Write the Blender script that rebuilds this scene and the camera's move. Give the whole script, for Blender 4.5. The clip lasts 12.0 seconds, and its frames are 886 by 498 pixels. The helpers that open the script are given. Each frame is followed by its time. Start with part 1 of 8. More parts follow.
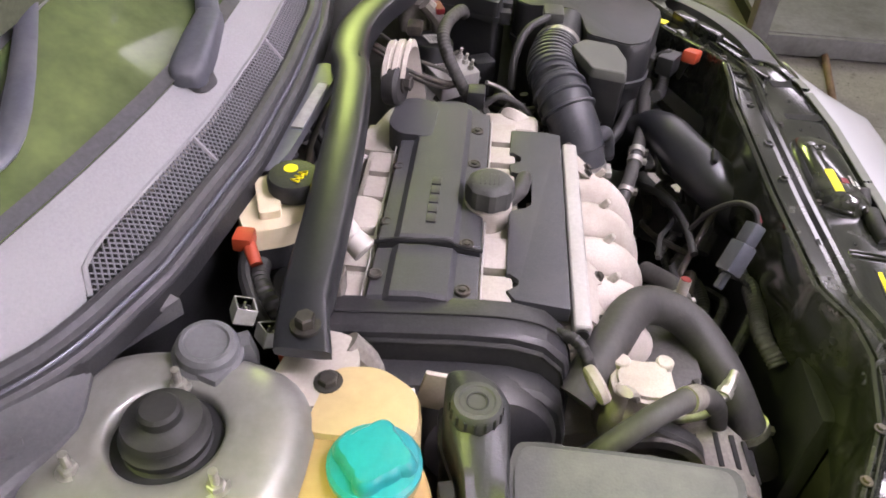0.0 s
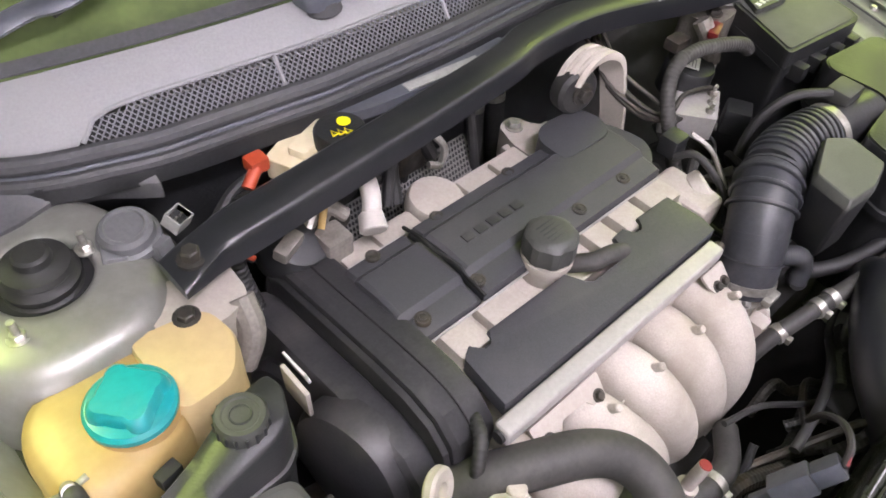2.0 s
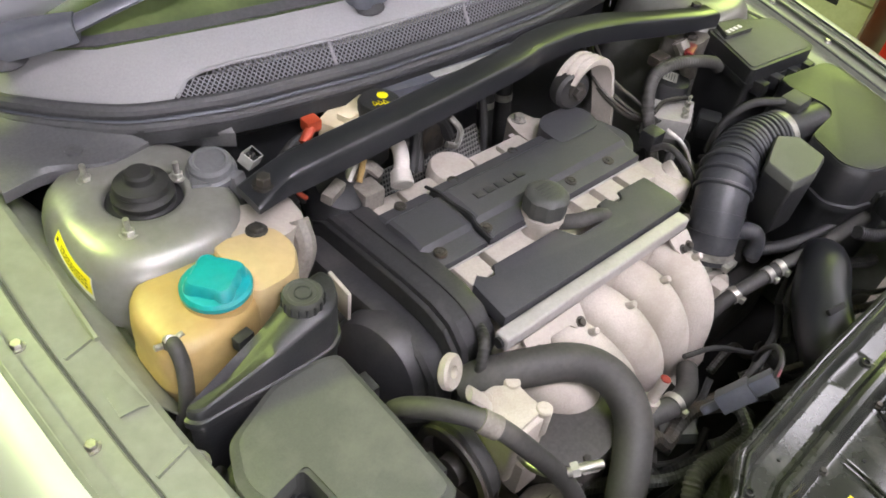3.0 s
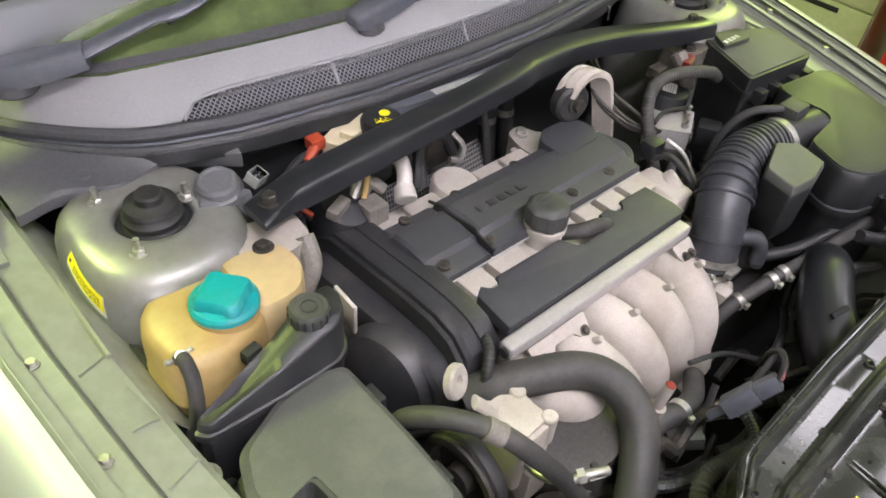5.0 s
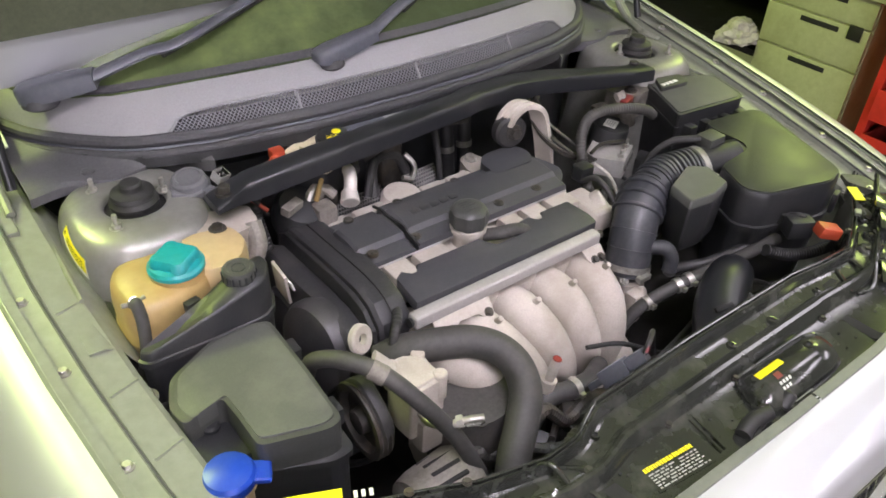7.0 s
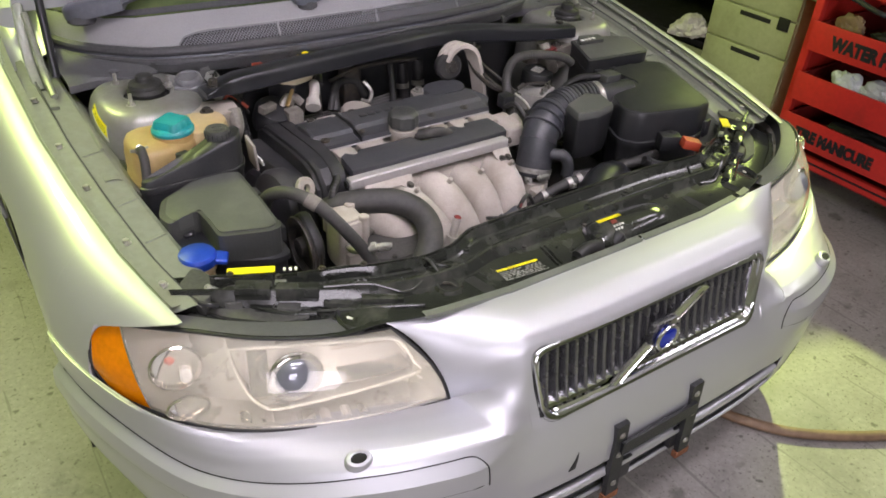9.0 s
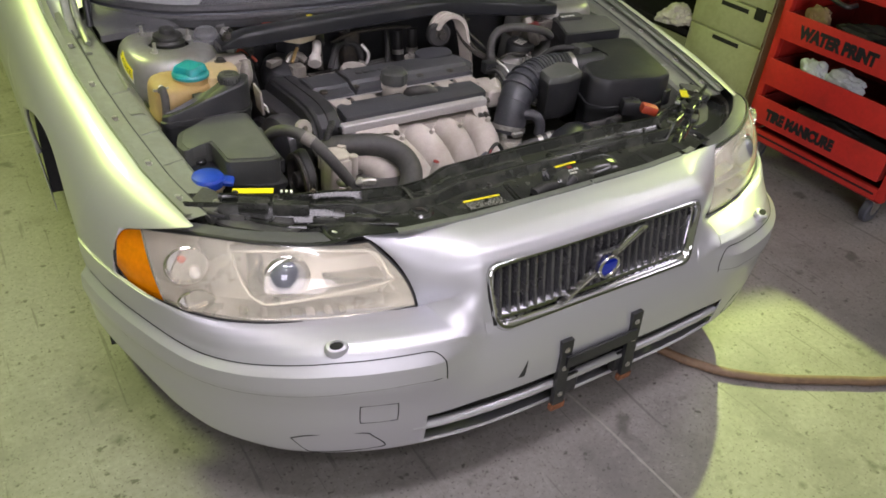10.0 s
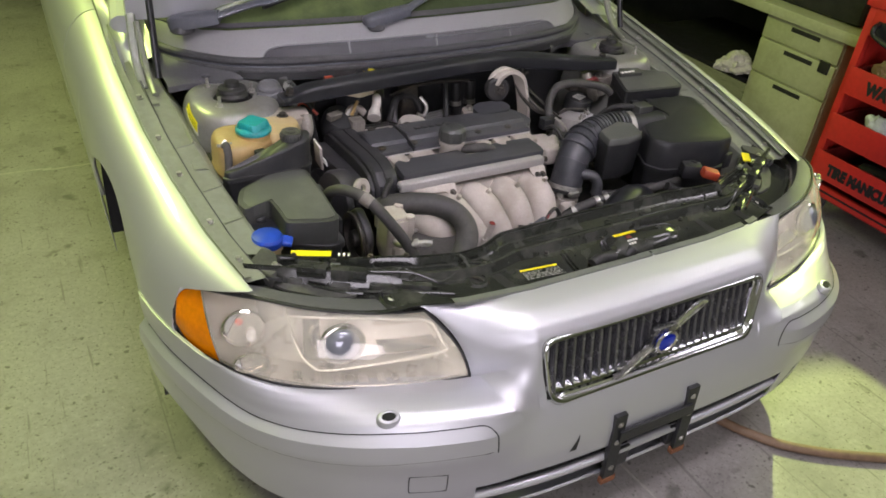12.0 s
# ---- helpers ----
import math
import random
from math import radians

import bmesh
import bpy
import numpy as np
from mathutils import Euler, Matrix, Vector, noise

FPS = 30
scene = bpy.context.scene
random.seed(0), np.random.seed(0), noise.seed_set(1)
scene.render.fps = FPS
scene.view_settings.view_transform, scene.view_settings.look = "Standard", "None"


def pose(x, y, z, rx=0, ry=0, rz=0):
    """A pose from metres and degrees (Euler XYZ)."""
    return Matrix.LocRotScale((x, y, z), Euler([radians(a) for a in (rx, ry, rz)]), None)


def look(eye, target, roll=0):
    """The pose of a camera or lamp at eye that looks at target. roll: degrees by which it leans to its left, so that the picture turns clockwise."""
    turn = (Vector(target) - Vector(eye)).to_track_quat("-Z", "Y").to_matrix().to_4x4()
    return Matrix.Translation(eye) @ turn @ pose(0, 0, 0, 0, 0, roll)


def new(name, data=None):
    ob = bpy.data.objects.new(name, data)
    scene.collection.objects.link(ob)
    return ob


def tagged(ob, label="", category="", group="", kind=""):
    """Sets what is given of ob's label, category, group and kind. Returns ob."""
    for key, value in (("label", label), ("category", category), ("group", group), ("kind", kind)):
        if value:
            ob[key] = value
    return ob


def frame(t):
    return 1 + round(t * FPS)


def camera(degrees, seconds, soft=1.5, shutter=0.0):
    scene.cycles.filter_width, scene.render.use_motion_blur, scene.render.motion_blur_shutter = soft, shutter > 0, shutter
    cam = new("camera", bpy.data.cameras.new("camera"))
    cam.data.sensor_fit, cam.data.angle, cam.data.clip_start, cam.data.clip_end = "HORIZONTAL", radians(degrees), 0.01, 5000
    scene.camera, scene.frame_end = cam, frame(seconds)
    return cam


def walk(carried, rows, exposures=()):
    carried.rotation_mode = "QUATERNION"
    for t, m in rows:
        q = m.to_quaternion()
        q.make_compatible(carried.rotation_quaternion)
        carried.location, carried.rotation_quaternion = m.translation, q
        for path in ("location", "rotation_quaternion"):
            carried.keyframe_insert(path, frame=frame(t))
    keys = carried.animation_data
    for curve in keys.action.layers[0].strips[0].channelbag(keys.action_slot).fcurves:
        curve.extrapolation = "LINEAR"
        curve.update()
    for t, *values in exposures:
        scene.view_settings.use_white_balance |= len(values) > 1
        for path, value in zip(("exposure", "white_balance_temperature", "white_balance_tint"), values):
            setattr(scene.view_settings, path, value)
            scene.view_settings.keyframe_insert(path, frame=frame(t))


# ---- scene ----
cam = camera(60.56, 12.0, soft=1.7)
S = 0.95  # metres to one unit of the plan below
PATH = [
    (0, (-0.9959, 0.8074, 1.3548), (0.6057, 0.8731, -0.0099), 3.83),
    (0.5, (-0.8693, 0.7332, 1.3890), (0.6721, 0.9835, -0.0229), 4.18),
    (1, (-0.7569, 0.7098, 1.3776), (0.6567, 1.0966, -0.1338), 6.11),
    (1.5, (-0.6739, 0.5649, 1.3691), (0.5557, 1.2278, -0.2059), 6.21),
    (2, (-0.6791, 0.4306, 1.4019), (0.3703, 1.3923, -0.1492), 5.73),
    (2.5, (-0.8373, 0.3450, 1.4262), (0.2271, 1.3759, -0.0693), 7.52),
    (3, (-0.8705, 0.2669, 1.4509), (0.2479, 1.3019, -0.0017), 8.06),
    (5, (-0.8743, 0.2447, 1.4581), (0.2398, 1.3309, 0.0400), 5.67),
    (5.5, (-0.8822, 0.2305, 1.4631), (0.2188, 1.3535, 0.0635), 5.35),
    (6, (-0.8655, 0.0774, 1.4798), (0.2087, 1.2656, 0.1136), 4.53),
    (6.5, (-0.8342, -0.0517, 1.4924), (0.2148, 1.2040, 0.1677), 3.49),
    (6.7, (-0.8475, -0.0765, 1.5015), (0.1878, 1.2132, 0.1988), 3.04),
    (8.3, (-0.8485, -0.2451, 1.4696), (0.2216, 1.1427, 0.3031), 1.33),
    (8.5, (-0.8708, -0.3290, 1.4787), (0.1864, 1.0639, 0.3065), 1.85),
    (9, (-0.9691, -0.6218, 1.4792), (0.0415, 0.7854, 0.2832), 3.23),
    (9.5, (-1.0353, -0.8019, 1.4934), (-0.0441, 0.6059, 0.2819), 4.26),
    (10, (-1.0544, -0.8815, 1.5078), (-0.0661, 0.5284, 0.2965), 5.15),
    (10.5, (-1.0635, -0.8868, 1.5153), (-0.0781, 0.5329, 0.3130), 5.65),
    (11, (-1.0601, -0.8790, 1.5331), (-0.0881, 0.5617, 0.3449), 5.81),
    (11.5, (-1.0617, -0.8386, 1.5796), (-0.1149, 0.6281, 0.4029), 5.62),
    (12, (-1.0544, -0.8039, 1.5842), (-0.1501, 0.6892, 0.4073), 5.18),
]
walk(cam, [(t, look(Vector(eye) * S, Vector(target) * S, roll)) for t, eye, target, roll in PATH],
     [(0, 0.22, 6500, 20), (1, 0.38, 6500, 19), (1.5, 0.35, 6500, 14), (2, 0.1, 6500, 12), (3, 0.0, 6500, 8), (5.5, -0.05, 6500, 8), (6.5, -0.14, 6500, 10), (8.5, -0.32, 6500, 14), (9.5, -0.62, 6500, 12), (12, -0.68, 6500, 12)])

# ---- light ----
world = bpy.data.worlds.new("garage_air")
scene.world = world
world.use_nodes = True
world.node_tree.nodes["Background"].inputs[0].default_value = (0.80, 0.78, 0.95, 1)
world.node_tree.nodes["Background"].inputs[1].default_value = 0.022


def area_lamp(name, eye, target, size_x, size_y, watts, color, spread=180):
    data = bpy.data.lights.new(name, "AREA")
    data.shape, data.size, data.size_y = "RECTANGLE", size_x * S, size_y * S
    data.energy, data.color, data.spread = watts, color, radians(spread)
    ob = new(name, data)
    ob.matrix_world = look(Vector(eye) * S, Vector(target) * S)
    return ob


GREEN = (0.80, 1.0, 0.25)
COOL = (0.96, 0.89, 1.0)
area_lamp("ceiling_lamp_rear_left", (-1.9, 3.2, 3.3), (-1.5, 0.2, 0.0), 0.6, 0.6, 150, GREEN)
# shaded spot behind the trolley, which lights the floor before the car
spot = bpy.data.lights.new("shaded_spot", "SPOT")
spot.energy, spot.color, spot.spot_size, spot.spot_blend, spot.shadow_soft_size = 1550, GREEN, radians(14.8), 0.14, 0.05
new("shaded_spot", spot).matrix_world = look(Vector((3.4, 2.0, 3.4)) * S, Vector((0.57, -0.56, 0)) * S)
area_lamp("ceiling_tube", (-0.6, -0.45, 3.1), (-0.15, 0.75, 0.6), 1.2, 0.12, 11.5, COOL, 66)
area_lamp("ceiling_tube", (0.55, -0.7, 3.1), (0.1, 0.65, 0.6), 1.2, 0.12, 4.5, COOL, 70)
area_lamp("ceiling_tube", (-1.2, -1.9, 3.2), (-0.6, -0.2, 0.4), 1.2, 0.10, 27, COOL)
# unseen large fill added in front of the car to brighten bumper and nose
area_lamp("front_fill", (-2.6, -4.5, 1.5), (-0.4, 0.2, 0.4), 2.8, 2.2, 165, COOL)
# unseen green fill, added for the sheen on the battery and fuse box lids
area_lamp("green_sheen_fill", (4.1, 1.75, 2.6), (0.6, 0.9, 0.8), 1.0, 0.6, 55, GREEN)
# unseen lamp, placed where the slam panel mirrors it
area_lamp("wall_tube", (4.05, -0.6, 2.6), (0.3, 0.4, 0.7), 1.2, 0.30, 12, COOL)
# added lamp for slam panel sheen; narrow spread keeps it off the windscreen
area_lamp("slam_sheen_lamp", (2.75, 0.35, 3.45), (0.0, 0.27, 0.67), 0.45, 1.5, 0.55, COOL, 30)
# another unseen lamp, set for reflections at the slam panel's right end
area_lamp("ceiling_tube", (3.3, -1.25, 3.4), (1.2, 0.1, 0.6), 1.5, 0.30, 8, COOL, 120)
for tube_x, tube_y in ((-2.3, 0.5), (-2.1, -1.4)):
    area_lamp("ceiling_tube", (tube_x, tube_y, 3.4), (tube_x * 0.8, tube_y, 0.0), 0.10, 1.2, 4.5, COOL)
# ---- materials ----
def material(name, color, rough=0.5, metal=0.0, vary=0.12, grain=60.0, bump=0.15, dirt=None, dirt_amount=0.0, dirt_scale=6.0,
             coat=0.0, spec=0.5, random_tint=0.0, transmission=0.0, flakes=False, emission=None, strength=0.0, spots=None, sheen_vary=1.0):
    m = bpy.data.materials.new(name)
    m.use_nodes = True
    nt = m.node_tree
    n, l = nt.nodes, nt.links
    b = n["Principled BSDF"]
    b.inputs["Metallic"].default_value = metal
    b.inputs["Specular IOR Level"].default_value = spec
    b.inputs["Coat Weight"].default_value = coat
    b.inputs["Coat Roughness"].default_value = 0.06
    b.inputs["Transmission Weight"].default_value = transmission
    if emission:
        b.inputs["Emission Color"].default_value = (*emission, 1)
        b.inputs["Emission Strength"].default_value = strength
    co = n.new("ShaderNodeTexCoord").outputs["Object"]

    def tex(scale, detail=4.0, rgh=0.6):
        t = n.new("ShaderNodeTexNoise")
        t.inputs["Scale"].default_value = scale
        t.inputs["Detail"].default_value = detail
        t.inputs["Roughness"].default_value = rgh
        l.new(co, t.inputs["Vector"])
        return t.outputs["Fac"]

    def ramp(fac, lo, hi, a, z):
        r = n.new("ShaderNodeMapRange")
        r.inputs["From Min"].default_value, r.inputs["From Max"].default_value = lo, hi
        r.inputs["To Min"].default_value, r.inputs["To Max"].default_value = a, z
        l.new(fac, r.inputs["Value"])
        return r.outputs["Result"]

    def mix(fac, a, z, blend="MIX"):
        x = n.new("ShaderNodeMix")
        x.data_type, x.blend_type = "RGBA", blend
        if isinstance(fac, float):
            x.inputs[0].default_value = fac
        else:
            l.new(fac, x.inputs[0])
        for socket, v in ((x.inputs[6], a), (x.inputs[7], z)):
            if isinstance(v, tuple):
                socket.default_value = (*v, 1)
            else:
                l.new(v, socket)
        return x.outputs[2]

    small, large = tex(grain), tex(dirt_scale, 6.0, 0.65)
    dark = tuple(c * (1 - vary) for c in color)
    light = tuple(min(1.0, c * (1 + vary)) for c in color)
    out = mix(ramp(small, 0.3, 0.7, 0.0, 1.0), dark, light)
    out = mix(ramp(large, 0.35, 0.65, 0.0, 0.35), out, dark)
    if dirt:
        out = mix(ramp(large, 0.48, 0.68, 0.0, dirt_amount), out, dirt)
    if spots:
        out = mix(ramp(tex(9.0, 3.0, 0.55), 0.64, 0.72, 0.0, 0.6), out, spots)
        out = mix(ramp(tex(48.0, 2.0, 0.5), 0.66, 0.72, 0.0, 0.7), out, spots)
        out = mix(ramp(tex(130.0, 3.0, 0.6), 0.60, 0.68, 0.0, 0.75), out, spots)
        out = mix(ramp(tex(100.0, 3.0, 0.6), 0.36, 0.28, 0.0, 0.5), out, tuple(min(1, c * 1.5) for c in color))
        out = mix(ramp(tex(2.6, 6.0, 0.7), 0.52, 0.68, 0.0, 0.5), out, tuple(c * 0.6 for c in color))
        stretch = n.new("ShaderNodeMapping")
        stretch.inputs["Scale"].default_value = (55.0, 2.5, 1.0)
        stretch.inputs["Rotation"].default_value = (0, 0, 0.5)
        l.new(co, stretch.inputs["Vector"])
        scratch = n.new("ShaderNodeTexNoise")
        scratch.inputs["Scale"].default_value = 1.0
        l.new(stretch.outputs["Vector"], scratch.inputs["Vector"])
        out = mix(ramp(scratch.outputs["Fac"], 0.66, 0.70, 0.0, 0.5), out, tuple(c * 0.35 for c in color))
    if random_tint:
        info = n.new("ShaderNodeObjectInfo").outputs["Random"]
        out = mix(ramp(info, 0.0, 1.0, 0.0, random_tint), out, tuple(c * 0.5 for c in color))
    l.new(out, b.inputs["Base Color"])
    l.new(ramp(large, 0.3, 0.7, max(0.02, rough * (1 - 0.15 * sheen_vary)), min(1.0, rough * (1 + 0.2 * sheen_vary))), b.inputs["Roughness"])
    if bump:
        bp = n.new("ShaderNodeBump")
        bp.inputs["Strength"].default_value = bump
        bp.inputs["Distance"].default_value = 0.002
        l.new(small, bp.inputs["Height"])
        l.new(bp.outputs["Normal"], b.inputs["Normal"])
    return m


M = dict(
    paint=material("silver_paint", (0.56, 0.565, 0.60), 0.47, 0.68, 0.012, 900, 0.0, coat=0.6, dirt_scale=2.0, sheen_vary=0.15),
    flange=material("painted_inner_panel", (0.25, 0.265, 0.22), 0.42, 0.25, 0.10, 60, 0.05, (0.20, 0.19, 0.16), 0.35, 9.0),
    tower=material("painted_strut_tower", (0.25, 0.25, 0.235), 0.36, 0.40, 0.10, 70, 0.06, (0.22, 0.20, 0.17), 0.4, 10.0),
    plastic=material("black_plastic", (0.017, 0.018, 0.020), 0.44, 0.0, 0.25, 260, 0.25, (0.06, 0.057, 0.054), 0.3, 14.0),
    plastic_dusty=material("dusty_black_plastic", (0.040, 0.042, 0.040), 0.5, 0.0, 0.15, 320, 0.22, (0.12, 0.12, 0.105), 0.38, 7.0),
    cover=material("engine_cover_plastic", (0.042, 0.043, 0.049), 0.50, 0.0, 0.15, 420, 0.22, (0.095, 0.09, 0.09), 0.28, 11.0),
    belt=material("timing_cover_plastic", (0.026, 0.026, 0.029), 0.43, 0.0, 0.2, 240, 0.2, (0.10, 0.095, 0.09), 0.4, 9.0),
    rubber=material("black_rubber", (0.017, 0.017, 0.018), 0.55, 0.0, 0.3, 180, 0.2, (0.06, 0.058, 0.052), 0.35, 18.0),
    hose=material("dusty_rubber_hose", (0.038, 0.037, 0.036), 0.60, 0.0, 0.2, 150, 0.2, (0.12, 0.115, 0.10), 0.39, 14.0),
    duct=material("bluish_rubber_duct", (0.036, 0.038, 0.045), 0.42, 0.0, 0.2, 200, 0.15, (0.12, 0.12, 0.12), 0.4, 20.0),
    bar=material("satin_black_steel", (0.013, 0.014, 0.017), 0.34, 0.0, 0.2, 200, 0.06, (0.06, 0.06, 0.06), 0.25, 10.0, spec=0.6),
    slam=material("gloss_black_steel", (0.019, 0.0205, 0.0185), 0.13, 0.0, 0.3, 45, 0.06, (0.10, 0.102, 0.09), 0.45, 14.0, spec=0.75),
    alu=material("cast_aluminium", (0.42, 0.385, 0.345), 0.6, 0.2, 0.08, 220, 0.2, (0.30, 0.26, 0.22), 0.35, 13.0),
    intake=material("sandblasted_aluminium", (0.47, 0.43, 0.385), 0.68, 0.12, 0.12, 420, 0.35, (0.30, 0.26, 0.21), 0.5, 8.0),
    rail=material("brushed_rail", (0.42, 0.405, 0.395), 0.46, 0.4, 0.08, 160, 0.08, (0.4, 0.37, 0.33), 0.3, 15.0),
    steel=material("zinc_steel", (0.50, 0.49, 0.46), 0.38, 0.85, 0.2, 130, 0.15, (0.16, 0.12, 0.08), 0.5, 30.0),
    dark_steel=material("dark_oily_steel", (0.045, 0.042, 0.038), 0.55, 0.4, 0.4, 90, 0.3, (0.13, 0.10, 0.07), 0.5, 22.0),
    rust=material("rusted_steel", (0.20, 0.075, 0.032), 0.8, 0.0, 0.35, 120, 0.3, (0.09, 0.04, 0.022), 0.5, 40.0),
    block=material("grimy_engine_block", (0.013, 0.0125, 0.012), 0.65, 0.1, 0.4, 80, 0.4, (0.045, 0.04, 0.034), 0.3, 18.0),
    shield=material("perforated_heat_shield", (0.14, 0.135, 0.13), 0.5, 0.7, 0.2, 300, 0.2),
    chrome=material("chrome", (0.72, 0.72, 0.74), 0.09, 1.0, 0.05, 60, 0.0),
    grille=material("grille_slat_grey", (0.20, 0.20, 0.215), 0.25, 0.8, 0.1, 80, 0.05, (0.30, 0.29, 0.27), 0.3, 20.0),
    # near-black colour that puts the shade of gaps and openings into a surface
    void=material("cavity_shade_black", (0.010, 0.010, 0.011), 0.8, 0.0, 0.3, 50, 0.2),
    teal=material("teal_cap_plastic", (0.005, 0.245, 0.265), 0.34, 0.0, 0.08, 120, 0.08, (0.10, 0.32, 0.32), 0.3, 25.0),
    tank=material("yellowed_translucent_plastic", (0.36, 0.255, 0.105), 0.42, 0.0, 0.10, 60, 0.08, (0.33, 0.19, 0.06), 0.6, 9.0),
    tank_pale=material("cream_translucent_plastic", (0.45, 0.345, 0.185), 0.40, 0.0, 0.07, 60, 0.08, (0.42, 0.30, 0.14), 0.45, 12.0),
    cream=material("cream_tank_plastic", (0.66, 0.58, 0.41), 0.42, 0.0, 0.06, 60, 0.06, (0.58, 0.46, 0.26), 0.35, 14.0),
    blue=material("blue_cap_plastic", (0.012, 0.055, 0.40), 0.36, 0.0, 0.1, 100, 0.08, (0.05, 0.09, 0.35), 0.3, 25.0),
    yellow=material("yellow_label", (0.86, 0.74, 0.01), 0.45, 0.0, 0.04, 80, 0.03),
    white_label=material("white_label", (0.72, 0.71, 0.68), 0.5, 0.0, 0.05, 80, 0.03, (0.5, 0.48, 0.42), 0.3, 30.0),
    ink=material("black_ink", (0.015, 0.015, 0.015), 0.6, 0.0, 0.1, 80, 0.0),
    redplug=material("orange_red_plastic", (0.40, 0.060, 0.025), 0.4, 0.0, 0.1, 80, 0.08, (0.35, 0.08, 0.05), 0.3, 30.0),
    redplug_bright=material("red_plastic", (0.16, 0.015, 0.018), 0.4, 0.0, 0.1, 80, 0.05),
    cowl=material("grey_cowl_plastic", (0.24, 0.235, 0.25), 0.62, 0.0, 0.08, 300, 0.2, (0.31, 0.30, 0.30), 0.3, 5.0),
    seal=material("rubber_seal", (0.050, 0.050, 0.055), 0.6, 0.0, 0.2, 150, 0.2, (0.13, 0.125, 0.12), 0.35, 10.0),
    wiper=material("wiper_arm_grey", (0.085, 0.09, 0.11), 0.42, 0.1, 0.1, 120, 0.06, (0.18, 0.18, 0.18), 0.3, 20.0),
    # liner tinted green so that the windscreen's mirror image of it looks green-lit
    liner=material("bonnet_liner_felt", (0.075, 0.085, 0.05), 0.9, 0.0, 0.2, 120, 0.4),
    # green base and cloudy green patches paint reflected lamp light into the glass
    glass=material("reflection_tinted_glass", (0.060, 0.080, 0.036), 0.05, 0.0, 0.10, 40, 0.0, (0.22, 0.29, 0.10), 0.5, 2.6, spec=0.9),
    lens=material("hazy_headlight_lens", (0.90, 0.875, 0.79), 0.08, 0.0, 0.05, 90, 0.015, transmission=0.85),
    reflector=material("headlight_reflector", (0.78, 0.76, 0.72), 0.13, 1.0, 0.1, 60, 0.02),
    sensor_grey=material("grey_sensor_plastic", (0.115, 0.117, 0.125), 0.48, 0.0, 0.12, 200, 0.15, (0.17, 0.165, 0.16), 0.4, 14.0),
    alu_dirty=material("oily_cast_aluminium", (0.20, 0.185, 0.165), 0.6, 0.2, 0.2, 220, 0.3, (0.08, 0.07, 0.055), 0.6, 18.0),
    valve=material("pale_grey_cast_valve", (0.44, 0.42, 0.39), 0.5, 0.1, 0.1, 200, 0.15, (0.30, 0.28, 0.25), 0.4, 25.0),
    cowl_mesh=material("grey_mesh_plastic", (0.15, 0.147, 0.165), 0.5, 0.0, 0.1, 300, 0.1),
    housing=material("dark_cast_housing", (0.075, 0.072, 0.07), 0.5, 0.3, 0.2, 160, 0.3, (0.15, 0.135, 0.12), 0.5, 14.0),
    platform=material("grey_painted_steel", (0.17, 0.17, 0.175), 0.5, 0.2, 0.15, 60, 0.1, (0.08, 0.075, 0.065), 0.5, 6.0),
    lip=material("pale_painted_lip", (0.17, 0.18, 0.16), 0.4, 0.3, 0.10, 80, 0.05, (0.28, 0.28, 0.24), 0.3, 18.0),
    print_grey=material("grey_print", (0.30, 0.30, 0.29), 0.6, 0.0, 0.2, 80, 0.0),
    corner=material("dusty_corner_plastic", (0.060, 0.061, 0.056), 0.5, 0.0, 0.25, 160, 0.25, (0.13, 0.13, 0.12), 0.6, 16.0),
    reflector_dull=material("dulled_reflector", (0.55, 0.51, 0.46), 0.34, 0.6, 0.15, 60, 0.05),
    cowl_low=material("dark_grey_apron_plastic", (0.075, 0.075, 0.082), 0.55, 0.0, 0.15, 240, 0.2, (0.15, 0.145, 0.14), 0.5, 9.0),
    # dusty black plastic made paler and greener, as the lamps light the lid tops
    lid=material("lit_dusty_lid_plastic", (0.07, 0.074, 0.068), 0.5, 0.0, 0.10, 360, 0.2, (0.16, 0.16, 0.145), 0.45, 6.0),
    bezel=material("headlight_bezel", (0.60, 0.575, 0.49), 0.28, 0.5, 0.1, 60, 0.04),
    amber=material("amber_lens", (0.72, 0.225, 0.0), 0.22, 0.0, 0.15, 60, 0.03, spec=0.35),
    bulb=material("projector_glass", (0.22, 0.23, 0.27), 0.04, 0.3, 0.05, 20, 0.0, spec=0.9),
    emblem_blue=material("emblem_blue", (0.01, 0.03, 0.42), 0.3, 0.2, 0.05, 60, 0.0),
    floor=material("worn_concrete", (0.27, 0.253, 0.24), 0.5, 0.0, 0.16, 70, 0.25, (0.13, 0.12, 0.11), 0.55, 1.3, spots=(0.045, 0.04, 0.032)),
    joint=material("floor_joint", (0.36, 0.34, 0.31), 0.75, 0.0, 0.2, 60, 0.3),
    wall=material("garage_wall", (0.33, 0.34, 0.30), 0.8, 0.0, 0.1, 20, 0.2, (0.16, 0.15, 0.12), 0.5, 1.2),
    ceiling=material("garage_ceiling", (0.74, 0.75, 0.70), 0.8, 0.0, 0.1, 20, 0.2),
    desk=material("olive_green_steel", (0.40, 0.42, 0.24), 0.5, 0.1, 0.08, 60, 0.08, (0.22, 0.21, 0.12), 0.5, 5.0),
    red=material("red_tool_trolley_paint", (0.64, 0.038, 0.028), 0.38, 0.1, 0.08, 60, 0.05, (0.35, 0.03, 0.02), 0.4, 7.0),
    red_dark=material("red_drawer_inside", (0.20, 0.015, 0.012), 0.6, 0.1, 0.2, 40, 0.1),
